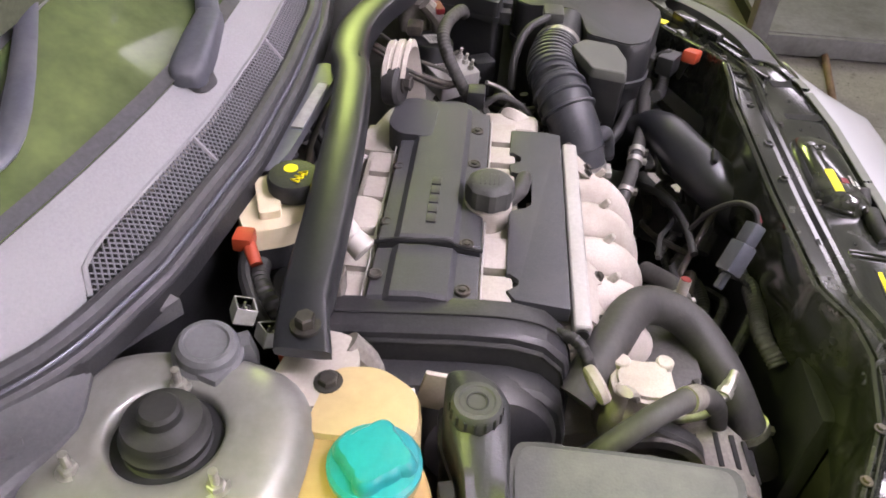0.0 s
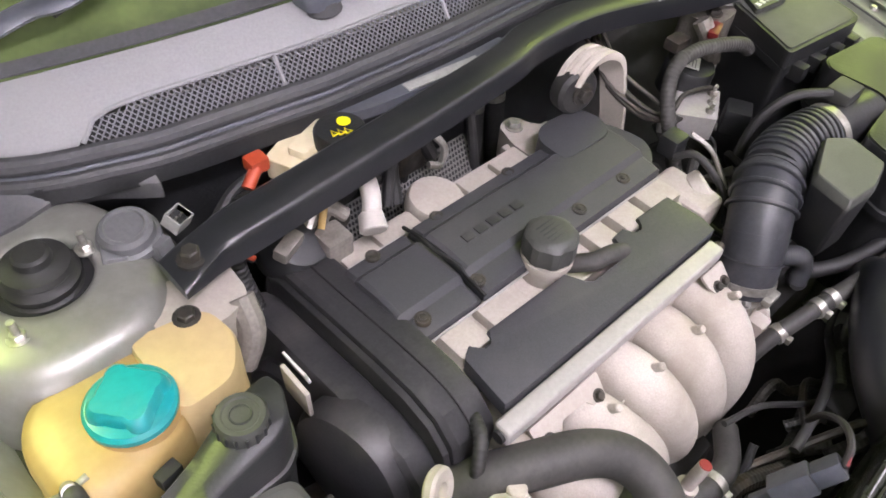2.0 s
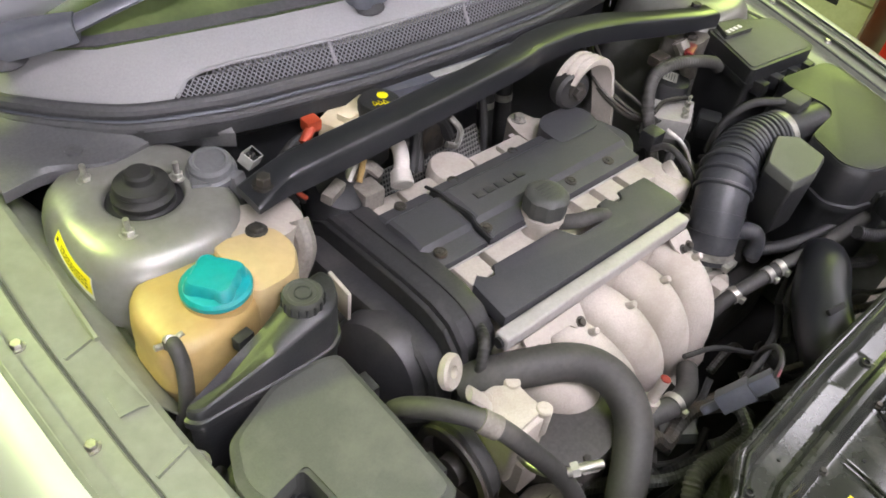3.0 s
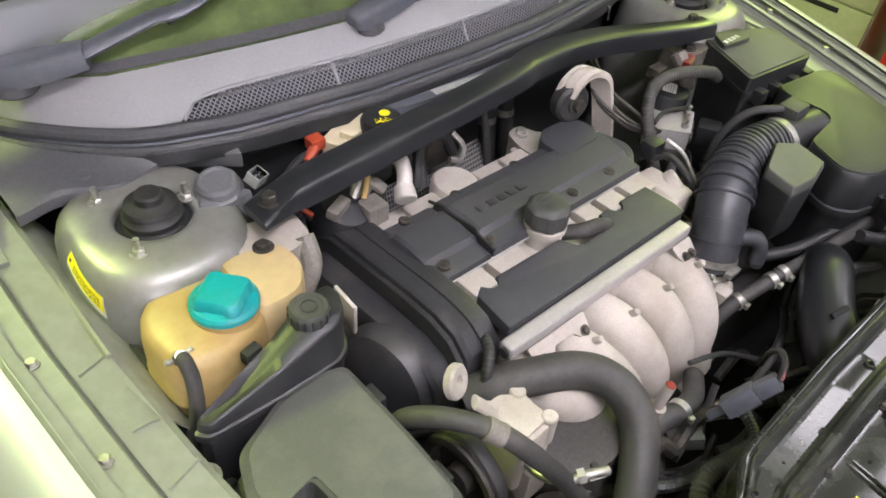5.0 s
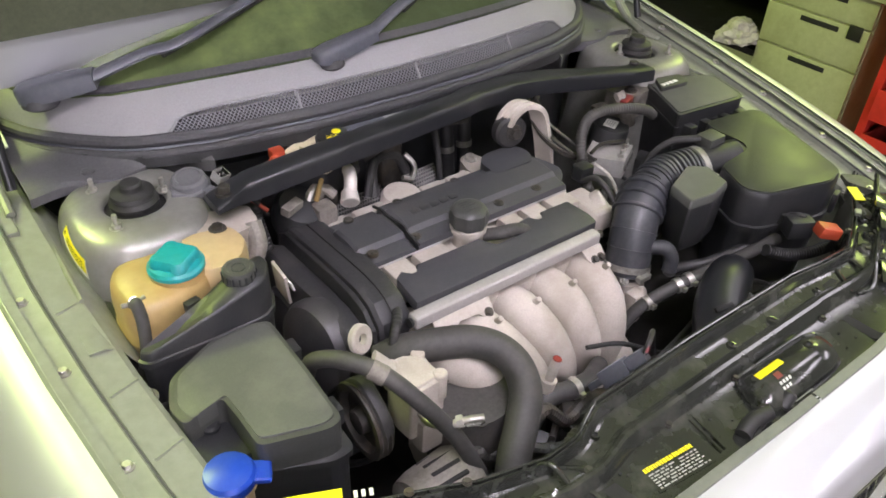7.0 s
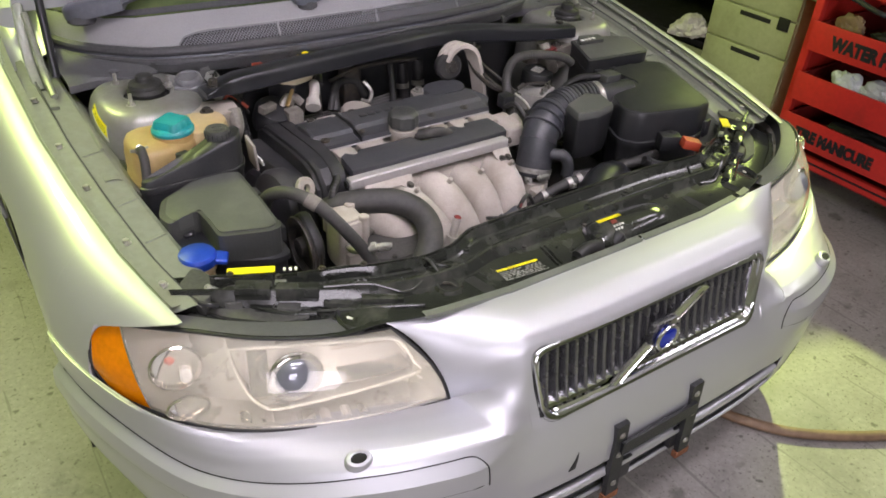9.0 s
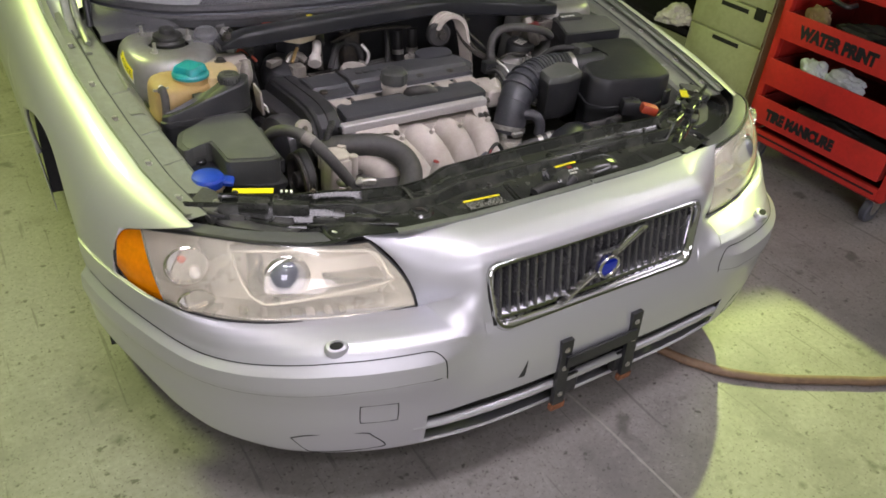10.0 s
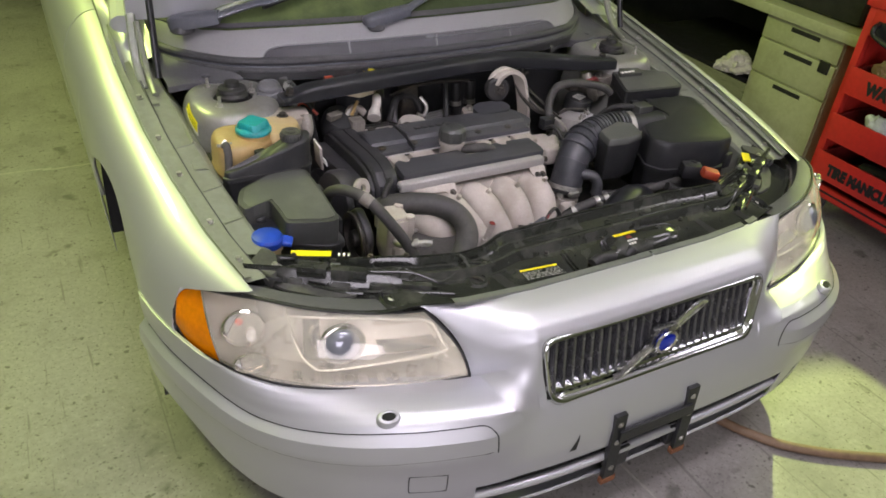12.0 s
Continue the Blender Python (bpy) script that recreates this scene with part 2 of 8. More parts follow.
    bag=material("crumpled_plastic_bag", (0.55, 0.58, 0.62), 0.3, 0.0, 0.2, 40, 0.3),
    cloth=material("dirty_white_rag", (0.55, 0.53, 0.46), 0.85, 0.0, 0.2, 70, 0.4, (0.3, 0.27, 0.2), 0.4, 14.0),
    air_hose=material("brown_air_hose", (0.20, 0.125, 0.075), 0.5, 0.0, 0.15, 60, 0.1, (0.10, 0.06, 0.04), 0.4, 12.0),
    tyre=material("tyre_rubber", (0.025, 0.025, 0.025), 0.75, 0.0, 0.2, 90, 0.3),
)

# ---- building tools ----
def thing(name, at, label, category, group="", kind=""):
    ob = new(name)
    ob.empty_display_size = 0.05
    ob.location = Vector(at) * S
    return tagged(ob, label, category, group, kind)


def place(ob):
    """The resting matrix of a thing or part, which has no turn of its own."""
    m = Matrix.Identity(4)
    while ob:
        m = ob.matrix_parent_inverse @ ob.matrix_basis @ m if ob.parent else ob.matrix_basis @ m
        ob = ob.parent
    return m


def part(name, bm, mat, parent=None, label="", smooth=35):
    bmesh.ops.remove_doubles(bm, verts=bm.verts, dist=1e-6)
    bmesh.ops.recalc_face_normals(bm, faces=bm.faces)
    bm.transform(Matrix.Scale(S, 4))
    me = bpy.data.meshes.new(name)
    for f in bm.faces:
        f.smooth = True
    limit = radians(smooth)
    for e in bm.edges:
        if len(e.link_faces) == 2 and e.calc_face_angle(0) > limit:
            e.smooth = False
    bm.to_mesh(me)
    bm.free()
    me.materials.append(mat)
    ob = new(name, me)
    if parent:
        ob.parent = parent
        ob.matrix_parent_inverse = place(parent).inverted()
        if label:
            ob["label"] = label
    return ob


def solo(name, bm, mat, label, category, group="", kind="", smooth=35):
    return tagged(part(name, bm, mat, None, "", smooth), label, category, group, kind)


def B():
    return bmesh.new()


def bevel(bm, geom_edges, width, seg=2):
    bmesh.ops.bevel(bm, geom=geom_edges, offset=width, segments=seg, profile=0.6, affect="EDGES", clamp_overlap=True)


def box(bm, lo, hi, r=0.0, seg=2, m=None):
    """A box between two corners, its edges rounded by r, turned by m about its middle."""
    t = bmesh.new()
    bmesh.ops.create_cube(t, size=1)
    lo, hi = Vector(lo), Vector(hi)
    for v in t.verts:
        v.co = Vector([c * d for c, d in zip(v.co, hi - lo)])
    if r:
        bevel(t, t.edges[:], r, seg)
    t.transform(Matrix.Translation((lo + hi) / 2) @ (m or Matrix.Identity(4)))
    return join(bm, t)


def join(bm, t):
    me = bpy.data.meshes.new("tmp")
    t.to_mesh(me)
    t.free()
    bm.from_mesh(me)
    bpy.data.meshes.remove(me)
    return bm


def ring_loft(bm, rings, close=True, caps=True):
    """Skins a list of rings that all have the same number of points."""
    vs = [[bm.verts.new(p) for p in r] for r in rings]
    k = len(vs[0])
    for a, b in zip(vs, vs[1:]):
        for i in range(k if close else k - 1):
            j = (i + 1) % k
            bm.faces.new((a[i], a[j], b[j], b[i]))
    if caps and close:
        bm.faces.new(vs[0][::-1])
        bm.faces.new(vs[-1])
    return bm


def frame_of(d):
    d = Vector(d).normalized()
    up = Vector((0, 0, 1)) if abs(d.z) < 0.95 else Vector((0, 1, 0))
    a = d.cross(up).normalized()
    return a, a.cross(d).normalized()


def cyl(bm, p, q, r, r2=None, seg=20, edge=0.0):
    """A round bar from p to q, with rounded rims of size edge."""
    p, q = Vector(p), Vector(q)
    r2 = r if r2 is None else r2
    d = (q - p).normalized()
    a, b = frame_of(d)
    steps = [(p, r), (q, r2)] if not edge else [(p, r - edge), (p + d * edge, r), (q - d * edge, r2), (q, r2 - edge)]
    return ring_loft(bm, [[c + (a * math.cos(t) + b * math.sin(t)) * k for t in [2 * math.pi * i / seg for i in range(seg)]] for c, k in steps])


def lathe(bm, at, profile, axis=(0, 0, 1), seg=28, squash=(1, 1)):
    """Turns a profile of (radius, height) about an axis through at."""
    a, b = frame_of(axis)
    d = Vector(axis).normalized()
    rings = [[Vector(at) + d * h + a * (r * math.cos(t) * squash[0]) + b * (r * math.sin(t) * squash[1]) for t in [2 * math.pi * i / seg for i in range(seg)]]
             for r, h in profile]
    return ring_loft(bm, rings)


def spline(points, n=10):
    """A smooth way through points (Catmull-Rom)."""
    p = [Vector(q) for q in points]
    p = [p[0] * 2 - p[1]] + p + [p[-1] * 2 - p[-2]]
    out = []
    for i in range(1, len(p) - 2):
        for k in range(n):
            t = k / n
            a, b, c, d = p[i - 1], p[i], p[i + 1], p[i + 2]
            out.append(0.5 * ((2 * b) + (c - a) * t + (2 * a - 5 * b + 4 * c - d) * t * t + (3 * b - a - 3 * c + d) * t ** 3))
    return out + [p[-2]]


def tube(bm, points, r, seg=14, n=8, ribs=0.0, pitch=0.012, flat=1.0):
    """A hose along points; r is a radius or a function of the share of its length; ribs gives it rings."""
    way = spline(points, n) if n > 1 else [Vector(q) for q in points]
    if ribs:
        fine = [way[0]]
        for u, v in zip(way, way[1:]):
            k = max(1, round((v - u).length / (pitch / 4)))
            fine += [u.lerp(v, (i + 1) / k) for i in range(k)]
        way = fine
    length = [0.0]
    for u, v in zip(way, way[1:]):
        length.append(length[-1] + (v - u).length)
    a, b = frame_of(way[1] - way[0])
    rings = []
    for i, c in enumerate(way):
        d = (way[min(i + 1, len(way) - 1)] - way[max(i - 1, 0)]).normalized()
        a = (a - d * a.dot(d)).normalized()
        b = d.cross(a)
        k = r(length[i] / length[-1]) if callable(r) else r
        if ribs:
            k += ribs * (0.5 + 0.5 * math.sin(2 * math.pi * length[i] / pitch))
        rings.append([c + a * (k * math.cos(t)) + b * (k * flat * math.sin(t)) for t in [2 * math.pi * j / seg for j in range(seg)]])
    return ring_loft(bm, rings)


def prism(bm, outline, z0, z1, r=0.0, seg=2, m=None, taper=1.0):
    """An outline of (x, y) raised from z0 to z1, its rims rounded by r; the top may be tapered about its middle."""
    t = bmesh.new()
    cx = sum(p[0] for p in outline) / len(outline)
    cy = sum(p[1] for p in outline) / len(outline)
    lo = [t.verts.new((x, y, z0)) for x, y in outline]
    hi = [t.verts.new((cx + (x - cx) * taper, cy + (y - cy) * taper, z1(x, y) if callable(z1) else z1)) for x, y in outline]
    k = len(lo)
    t.faces.new(lo[::-1])
    top = t.faces.new(hi)
    for i in range(k):
        t.faces.new((lo[i], lo[(i + 1) % k], hi[(i + 1) % k], hi[i]))
    if r:
        bevel(t, [e for e in t.edges if e in set(top.edges)] + [e for e in t.edges if abs((e.verts[0].co - e.verts[1].co).normalized().z) > 0.7], r, seg)
    if m:
        t.transform(m)
    return join(bm, t)


def rounded(points, r, n=4):
    """Rounds the corners of an outline of (x, y)."""
    out = []
    k = len(points)
    for i in range(k):
        p, q, s = Vector(points[i - 1]), Vector(points[i]), Vector(points[(i + 1) % k])
        a = q + (p - q).normalized() * min(r, (p - q).length * 0.45)
        c = q + (s - q).normalized() * min(r, (s - q).length * 0.45)
        for j in range(n + 1):
            t = j / n
            v = a * (1 - t) ** 2 + q * 2 * t * (1 - t) + c * t * t
            out.append((v.x, v.y))
    return out


def grid(bm, rows, skip=None):
    """Skins rows of points; skip(i, j) leaves a face out."""
    vs = [[bm.verts.new(p) for p in r] for r in rows]
    for i in range(len(vs) - 1):
        for j in range(len(vs[0]) - 1):
            if skip and skip(i, j):
                continue
            bm.faces.new((vs[i][j], vs[i][j + 1], vs[i + 1][j + 1], vs[i + 1][j]))
    return bm


def thicken(bm, d):
    """Gives a sheet the thickness d, with a rim round its open edges."""
    bmesh.ops.recalc_face_normals(bm, faces=bm.faces)
    bm.normal_update()
    faces, rims = bm.faces[:], [(e.verts[0], e.verts[1]) for e in bm.edges if len(e.link_faces) == 1]
    back = {v: bm.verts.new(v.co - v.normal * d) for v in bm.verts[:]}
    for f in faces:
        bm.faces.new([back[v] for v in reversed(f.verts)])
    for a, b in rims:
        bm.faces.new((a, b, back[b], back[a]))
    return bm


def bolt(bm, at, r=0.008, h=0.008, axis=(0, 0, 1), washer=True):
    at, d = Vector(at), Vector(axis).normalized()
    if washer:
        cyl(bm, at, at + d * h * 0.25, r * 1.5, seg=14)
    a, b = frame_of(d)
    return ring_loft(bm, [[at + d * k + (a * math.cos(t) + b * math.sin(t)) * q for t in [math.pi * i / 3 for i in range(6)]]
                          for k, q in ((h * 0.25, r), (h * 0.9, r), (h, r * 0.85))])


def lerp(u, pts):
    """Smooth piecewise curve through (u, v) pairs."""
    if u <= pts[0][0]:
        return pts[0][1]
    for (a, va), (b, vb) in zip(pts, pts[1:]):
        if u <= b:
            t = (u - a) / (b - a)
            return va + (vb - va) * t
    return pts[-1][1]


def step(u, a, b):
    t = min(1.0, max(0.0, (u - a) / (b - a)))
    return t * t * (3 - 2 * t)

# ---- garage ----
def plain_box(name, lo, hi, mat, label, category):
    return solo(name, box(B(), lo, hi), mat, label, category, kind="structure")


FLOOR = 0.0165
plain_box("floor", (-5, -5, -0.1), (4.2, 7, FLOOR), M["floor"], "worn stained grey concrete garage floor", "floor")
plain_box("wall_north", (-5.2, 7, -0.1), (4.4, 7.2, 3.6), M["wall"], "plain painted garage wall", "wall")
plain_box("wall_south", (-5.2, -5.2, -0.1), (4.4, -5, 3.6), M["wall"], "plain painted garage wall", "wall")
plain_box("wall_west", (-5.2, -5, -0.1), (-5, 7, 3.6), M["wall"], "plain painted garage wall", "wall")
plain_box("wall_east", (4.2, -5, -0.1), (4.4, 7, 3.6), M["wall"], "plain painted garage wall behind the desk", "wall")
plain_box("ceiling", (-5.2, -5.2, 3.6), (4.4, 7.2, 3.8), M["ceiling"], "plain garage ceiling", "ceiling")


def floor_joint(name, pts, w, mat, label):
    bm = B()
    rng = random.Random(3)
    way = spline([(x, y, FLOOR) for x, y in pts], 12)
    rows = [[], []]
    for i, p in enumerate(way):
        d = (way[min(i + 1, len(way) - 1)] - way[max(i - 1, 0)]).normalized()
        s = Vector((-d.y, d.x, 0)) * w * rng.uniform(0.6, 1.2)
        rows[0].append(p + s + Vector((0, 0, 0.0015)))
        rows[1].append(p - s + Vector((0, 0, 0.0015)))
    grid(bm, rows)
    return solo(name, bm, mat, label, "floor joint", kind="structure")


floor_joint("trim_joint", [(0.05, 0.7), (0.108, 0.095), (0.118, 0.0), (0.123, -0.157), (0.126, -0.25), (0.14, -0.7), (0.16, -1.4)], 0.004, M["joint"], "pale filled joint in the concrete floor")
floor_joint("trim_joint_side", [(-3.0, 2.36), (-1.24, 2.31), (-1.08, 2.289), (-0.92, 2.285), (-0.5, 2.28)], 0.005, M["joint"], "pale filled joint in the concrete floor")
# ---- the car ----
car = thing("car", (0, 0.95, 0), "silver estate car with its bonnet open", "car")


def plan_y(x):
    """The bumper's outline from above; the offside corner is fuller."""
    u = min(1.0, abs(x) / 0.955)
    return 0.8 * (1 - (1 - u ** (3 if x < 0 else 4.4)) ** 0.4545)


def plan_normal(x):
    e = 1e-3
    g = (plan_y(x + e) - plan_y(x - e)) / (2 * e)
    return Vector((-g, 1, 0)).normalized()


NOSE = [(0.21, 0.10), (0.185, 0.05), (0.19, 0.018), (0.212, 0.0), (0.222, -0.008), (0.256, -0.014), (0.30, -0.014), (0.37, -0.012), (0.43, 0.0),
        (0.472, 0.013), (0.50, 0.026), (0.55, 0.038), (0.60, 0.046), (0.628, 0.054), (0.645, 0.070), (0.657, 0.102), (0.664, 0.138), (0.666, 0.168)]
WING = [(0.21, 0.10), (0.185, 0.05), (0.19, 0.018), (0.212, 0.0), (0.222, -0.006), (0.256, -0.012), (0.30, -0.018), (0.362, -0.0215), (0.400, -0.030),
        (0.426, -0.0275), (0.4345, -0.010), (0.448, -0.001), (0.470, 0.018), (0.486, 0.04), (0.497, 0.062), (0.502, 0.090), (0.498, 0.13), (0.48, 0.17)]


# foot of the nose on the shelf below the headlight, by profile row, and its edge beside the lens
FOOT = [(8, 0.325), (9, 0.335), (11, 0.355), (12, 0.368), (13, 0.382), (14, 0.391), (15, 0.394), (17, 0.394)]
LENS_EDGE = [(0.393, 0.134, 0.508), (0.399, 0.133, 0.538), (0.409, 0.146, 0.573), (0.423, 0.166, 0.603), (0.444, 0.192, 0.630), (0.465, 0.214, 0.646), (0.478, 0.224, 0.652)]


def offside(x):
    """The offside of the nose reaches further out and stands further forward."""
    return Vector((0.036, -0.034, 0.010)) if x > 0 else Vector()


# the shelf below the headlight climbs towards the grille
SHELF_LIFT = [(0.40, 0.050), (0.43, 0.051), (0.495, 0.049), (0.595, 0.042), (0.688, 0.027), (0.733, 0.019), (0.775, 0.014), (0.816, 0.003), (0.85, 0)]


def row_height(k):
    i = min(int(k), len(NOSE) - 2)
    return NOSE[i][0] + (NOSE[i + 1][0] - NOSE[i][0]) * (k - i)


def nose_side(x):
    return 0.295 if x < 0 else 0.331


def bumper_point(x, k, proud=0.0):
    """A point of the bumper: k runs over the profile's rows, and may be a fraction."""
    i = min(int(k), len(NOSE) - 2)
    t = k - i
    u = abs(x)
    za, zb = row_height(k), WING[i][0] * (1 - t) + WING[i + 1][0] * t
    da, db = NOSE[i][1] * (1 - t) + NOSE[i + 1][1] * t, WING[i][1] * (1 - t) + WING[i + 1][1] * t
    edge = nose_side(x)
    w = 1.0 if u <= edge else (1 - step(u, edge, edge + 0.13)) * (1 - step(k, 8.5, 11.5))
    if db > 0 and i > 9:
        db *= 1 - step(u, 0.62, 0.88)
    # the strip lies flush with the wing at its rear end
    db += 0.016 * step(u, 0.76, 0.92) * step(k, 1.5, 5.5) * (1 - step(k, 9.5, 11.5))
    rise = 0.036 * step(u, 0.76, 0.9) * step(k, 6, 12)
    rise += lerp(u, [(0.70, 0), (0.80, 0.014), (0.86, 0.045), (0.90, 0.095), (0.945, 0.14)]) * (1 - step(k, 2, 7))
    rise += lerp(u, SHELF_LIFT) * lerp(k, [(7, 0), (8, 0.35), (9, 0.8), (10, 1), (11, 1), (12, 0.75), (13, 0.5), (14, 0.32), (15, 0.18), (16, 0.1), (17, 0)])
    z = za * w + (zb + rise) * (1 - w)
    d = da * w + db * (1 - w)
    return Vector((x, plan_y(x), z)) + plan_normal(x) * (d - proud)


def bumper_row(z):
    """The profile row at height z in the nose."""
    for i in range(4, len(NOSE) - 1):
        if NOSE[i][0] <= z <= NOSE[i + 1][0]:
            return i + (z - NOSE[i][0]) / (NOSE[i + 1][0] - NOSE[i][0])
    return 16.0


def nose_at(x, z, proud=0.0):
    return bumper_point(x, bumper_row(z), proud)


def foot_x(side, k):
    return side * (lerp(k, FOOT) + offside(side).x)


def flank(side, k, f, edge):
    """The nose's side: from the grille's flank back to the headlight and down to the shelf."""
    a = side * nose_side(side)
    p0 = bumper_point(a, k)
    if k <= 8:
        return bumper_point(a + (foot_x(side, k) - a) * f, k)
    if k < 11.5:
        row = k + 3.5 * ((k - 8) / 3.5) ** 2
        p1 = bumper_point(foot_x(side, row), row)
        t1 = Vector((side, 0.25, 0.02))
    else:
        g = (k - 11.5) / 5.5 * (len(edge) - 1)
        i = min(int(g), len(edge) - 2)
        p1 = edge[i].lerp(edge[i + 1], g - i)
        t1 = Vector((side, 0.25, 0.02)).lerp(Vector((side * 0.45, 1, -0.15)), step(k, 11.0, 13.5)).lerp(Vector((side * 1, 0.5, -0.12)), step(k, 14.5, 17))
    size = (p1 - p0).length
    t0 = Vector((side, 0.10, 0)) * size * 0.55
    t1 = t1.normalized() * size * 0.35
    p = p0 * (1 - f) ** 2 * (1 + 2 * f) + t0 * f * (1 - f) ** 2 + t1 * -(f * f * (1 - f)) + p1 * f * f * (3 - 2 * f)
    low = bumper_point(a + (foot_x(side, k) - a) * f, k)
    return low.lerp(p, step(k, 8, 10.5))


def build_bumper():
    cols = [-0.295, -0.276] + list(np.linspace(-0.25, 0.29, 28)) + [0.312, 0.331]
    ks = [i * 0.25 for i in range(4 * len(NOSE) - 3)]

    def hole(i, j):
        x = (cols[j] + cols[j + 1]) / 2
        k = (ks[i] + ks[i + 1]) / 2
        return (-0.276 < x < 0.312 and 9.5 < k < 12.75) or 4 < k < 6.25
    bm = grid(B(), [[bumper_point(c, k) for c in cols] for k in ks], hole)
    for side in (-1, 1):
        edge = spline([Vector((side * x, y, z)) + offside(side) for x, y, z in LENS_EDGE], 4)
        fs = np.linspace(0, 1, 15)
        grid(bm, [[flank(side, k, f, edge) for f in fs] for k in ks], lambda i, j: 4 < (ks[i] + ks[i + 1]) / 2 < 6.25)
        share = [math.sin(a) for a in np.linspace(0, math.pi / 2, 40)]

        def outer(i, j):
            return 4 < (ks[i] + ks[i + 1]) / 2 < 6.25 and foot_x(1, 0) + share[j] * 0.6 < 0.45
        grid(bm, [[bumper_point(foot_x(side, k) + (side * 0.9445 - foot_x(side, k)) * f, k) for f in share] for k in ks], outer)
    bmesh.ops.remove_doubles(bm, verts=bm.verts[:], dist=0.0004)
    thicken(bm, 0.003)
    bumper = part("bumper", bm, M["paint"], car, "silver painted bumper with chips and a dent", 30)
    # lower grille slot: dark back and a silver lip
    part("slot_back", grid(B(), [[bumper_point(x, k) + Vector((0, 0.03, 0)) for x in np.linspace(-0.47, 0.47, 30)] for k in (3.6, 5.0, 6.6)]), M["void"], bumper, "near-black sheet for the shade in the lower air slot")
    lip = B()
    tube(lip, [bumper_point(x, 3.95) + Vector((0, 0.002, 0)) for x in np.linspace(-0.46, 0.46, 20)], 0.0042, 8, 2)
    part("slot_lip", lip, M["paint"], bumper)
    lip = tube(B(), [bumper_point(x, 6.27) + Vector((0, 0.001, 0)) for x in np.linspace(-0.455, 0.455, 20)], 0.003, 8, 2)
    part("slot_lip", lip, M["paint"], bumper)
    lip = tube(B(), [bumper_point(x, 5.45) + Vector((0, 0.006, 0)) for x in np.linspace(-0.45, 0.45, 20)], 0.0105, 12, 2)
    part("slot_bar", lip, M["paint"], bumper, "silver bar inside the slot")
    for x in (-0.062, 0.118):
        part("slot_block", box(B(), bumper_point(x, 5.0) + Vector((-0.03, -0.002, -0.030)), bumper_point(x, 5.0) + Vector((0.03, 0.02, 0.030)), 0.004), M["plastic"], bumper, "black bracket root in the slot")
    return bumper


bumper = build_bumper()


def trim_line(points, r, mat, name, parent, label=""):
    return part(name, tube(B(), points, r, 8, 3), mat, parent, label)


for side in (-1, 1):
    # protective strip that steps out of the bumper
    top = [bumper_point(side * x, 10.2, 0.003) for x in np.linspace(0.435, 0.94, 28)]
    trim_line(top, 0.0013, M["void"], "strip_gap", bumper, "dark gap above the bumper strip")
    end = [bumper_point(side * (0.435 - 0.042 * math.sin(a)), 10.2 - 2.15 * (1 - math.cos(a)), 0.003) for a in np.linspace(0, 1.57, 8)]
    trim_line(end, 0.0013, M["void"], "strip_gap", bumper)
    low = [(0.393, 8.15), (0.45, 8.2), (0.55, 8.1), (0.645, 7.9), (0.705, 7.8), (0.80, 7.7), (0.93, 7.6)]
    trim_line([bumper_point(side * x, lerp(x, low), 0.0022) for x in np.linspace(0.393, 0.93, 26)], 0.0009, M["plastic"], "strip_edge", bumper, "dark lower edge of the bumper strip")
    # blanked fog lamp panel
    fog = [(side * x, k) for x, k in ((0.675, 5.25), (0.64, 5.58), (0.55, 5.72), (0.53, 5.4), (0.507, 4.6), (0.512, 4.25), (0.575, 4.05), (0.62, 3.9), (0.648, 3.9), (0.675, 5.25))]
    trim_line([bumper_point(x, k, 0.002) for x, k in fog], 0.0019, M["void"], "fog_panel_gap", bumper, "gap round a blanked fog lamp panel")
    # headlight washer jet
    base = bumper_point(side * 0.597, 11.45, 0.0)
    turn = Matrix.Translation(base) @ pose(0, 0, 0, 0, 0, side * 14)
    jet = lathe(B(), (0, 0, 0), [(0.020, -0.012), (0.0225, 0.0), (0.0235, 0.012), (0.020, 0.019), (0.015, 0.0205), (0.0145, 0.017), (0.002, 0.0165)], (0, -0.35, 1), 24, (1.0, 0.72))
    jet.transform(turn)
    washer = part("washer_jet", jet, M["paint"], bumper, "silver oval headlight washer nozzle")
    slot = lathe(B(), (0, -0.0065, 0.0185), [(0.0135, -0.003), (0.0135, 0.0), (0.002, 0.0004)], (0, -0.35, 1), 20, (1.0, 0.6))
    slot.transform(turn)
    part("jet_slot", slot, M["void"], washer)

# towing eye cover
tow = [(-0.520 + 0.035 * u, 6.75 + 0.43 * v) for u, v in ((-1, -0.8), (-1, 0.8), (-0.8, 1), (0.8, 1), (1, 0.8), (1, -0.8), (0.8, -1), (-0.8, -1), (-1, -0.8))]
trim_line([bumper_point(x, k, 0.0026) for x, k in tow], 0.0012, M["plastic"], "towing_eye_cover", bumper, "square towing eye cover")
chip = B()
grid(chip, [[nose_at(x, z, 0.0036) for x in np.linspace(-0.208 + 0.016 * (z - 0.36) / 0.03, -0.196 + 0.004 * (z - 0.36) / 0.03, 4)] for z in np.linspace(0.345, 0.385, 4)])
part("dent", chip, M["plastic"], bumper, "scratched dent in the bumper")


def build_grille():
    mid = 0.018
    ring = rounded([(-0.270, 0.474), (0.306, 0.474), (0.331, 0.625), (-0.295, 0.625)], 0.036, 7)

    def loop(inset, proud):
        return [nose_at(mid + (x - mid) * (1 - inset / 0.30), 0.550 + (z - 0.550) * (1 - inset / 0.074), proud) for x, z in ring]
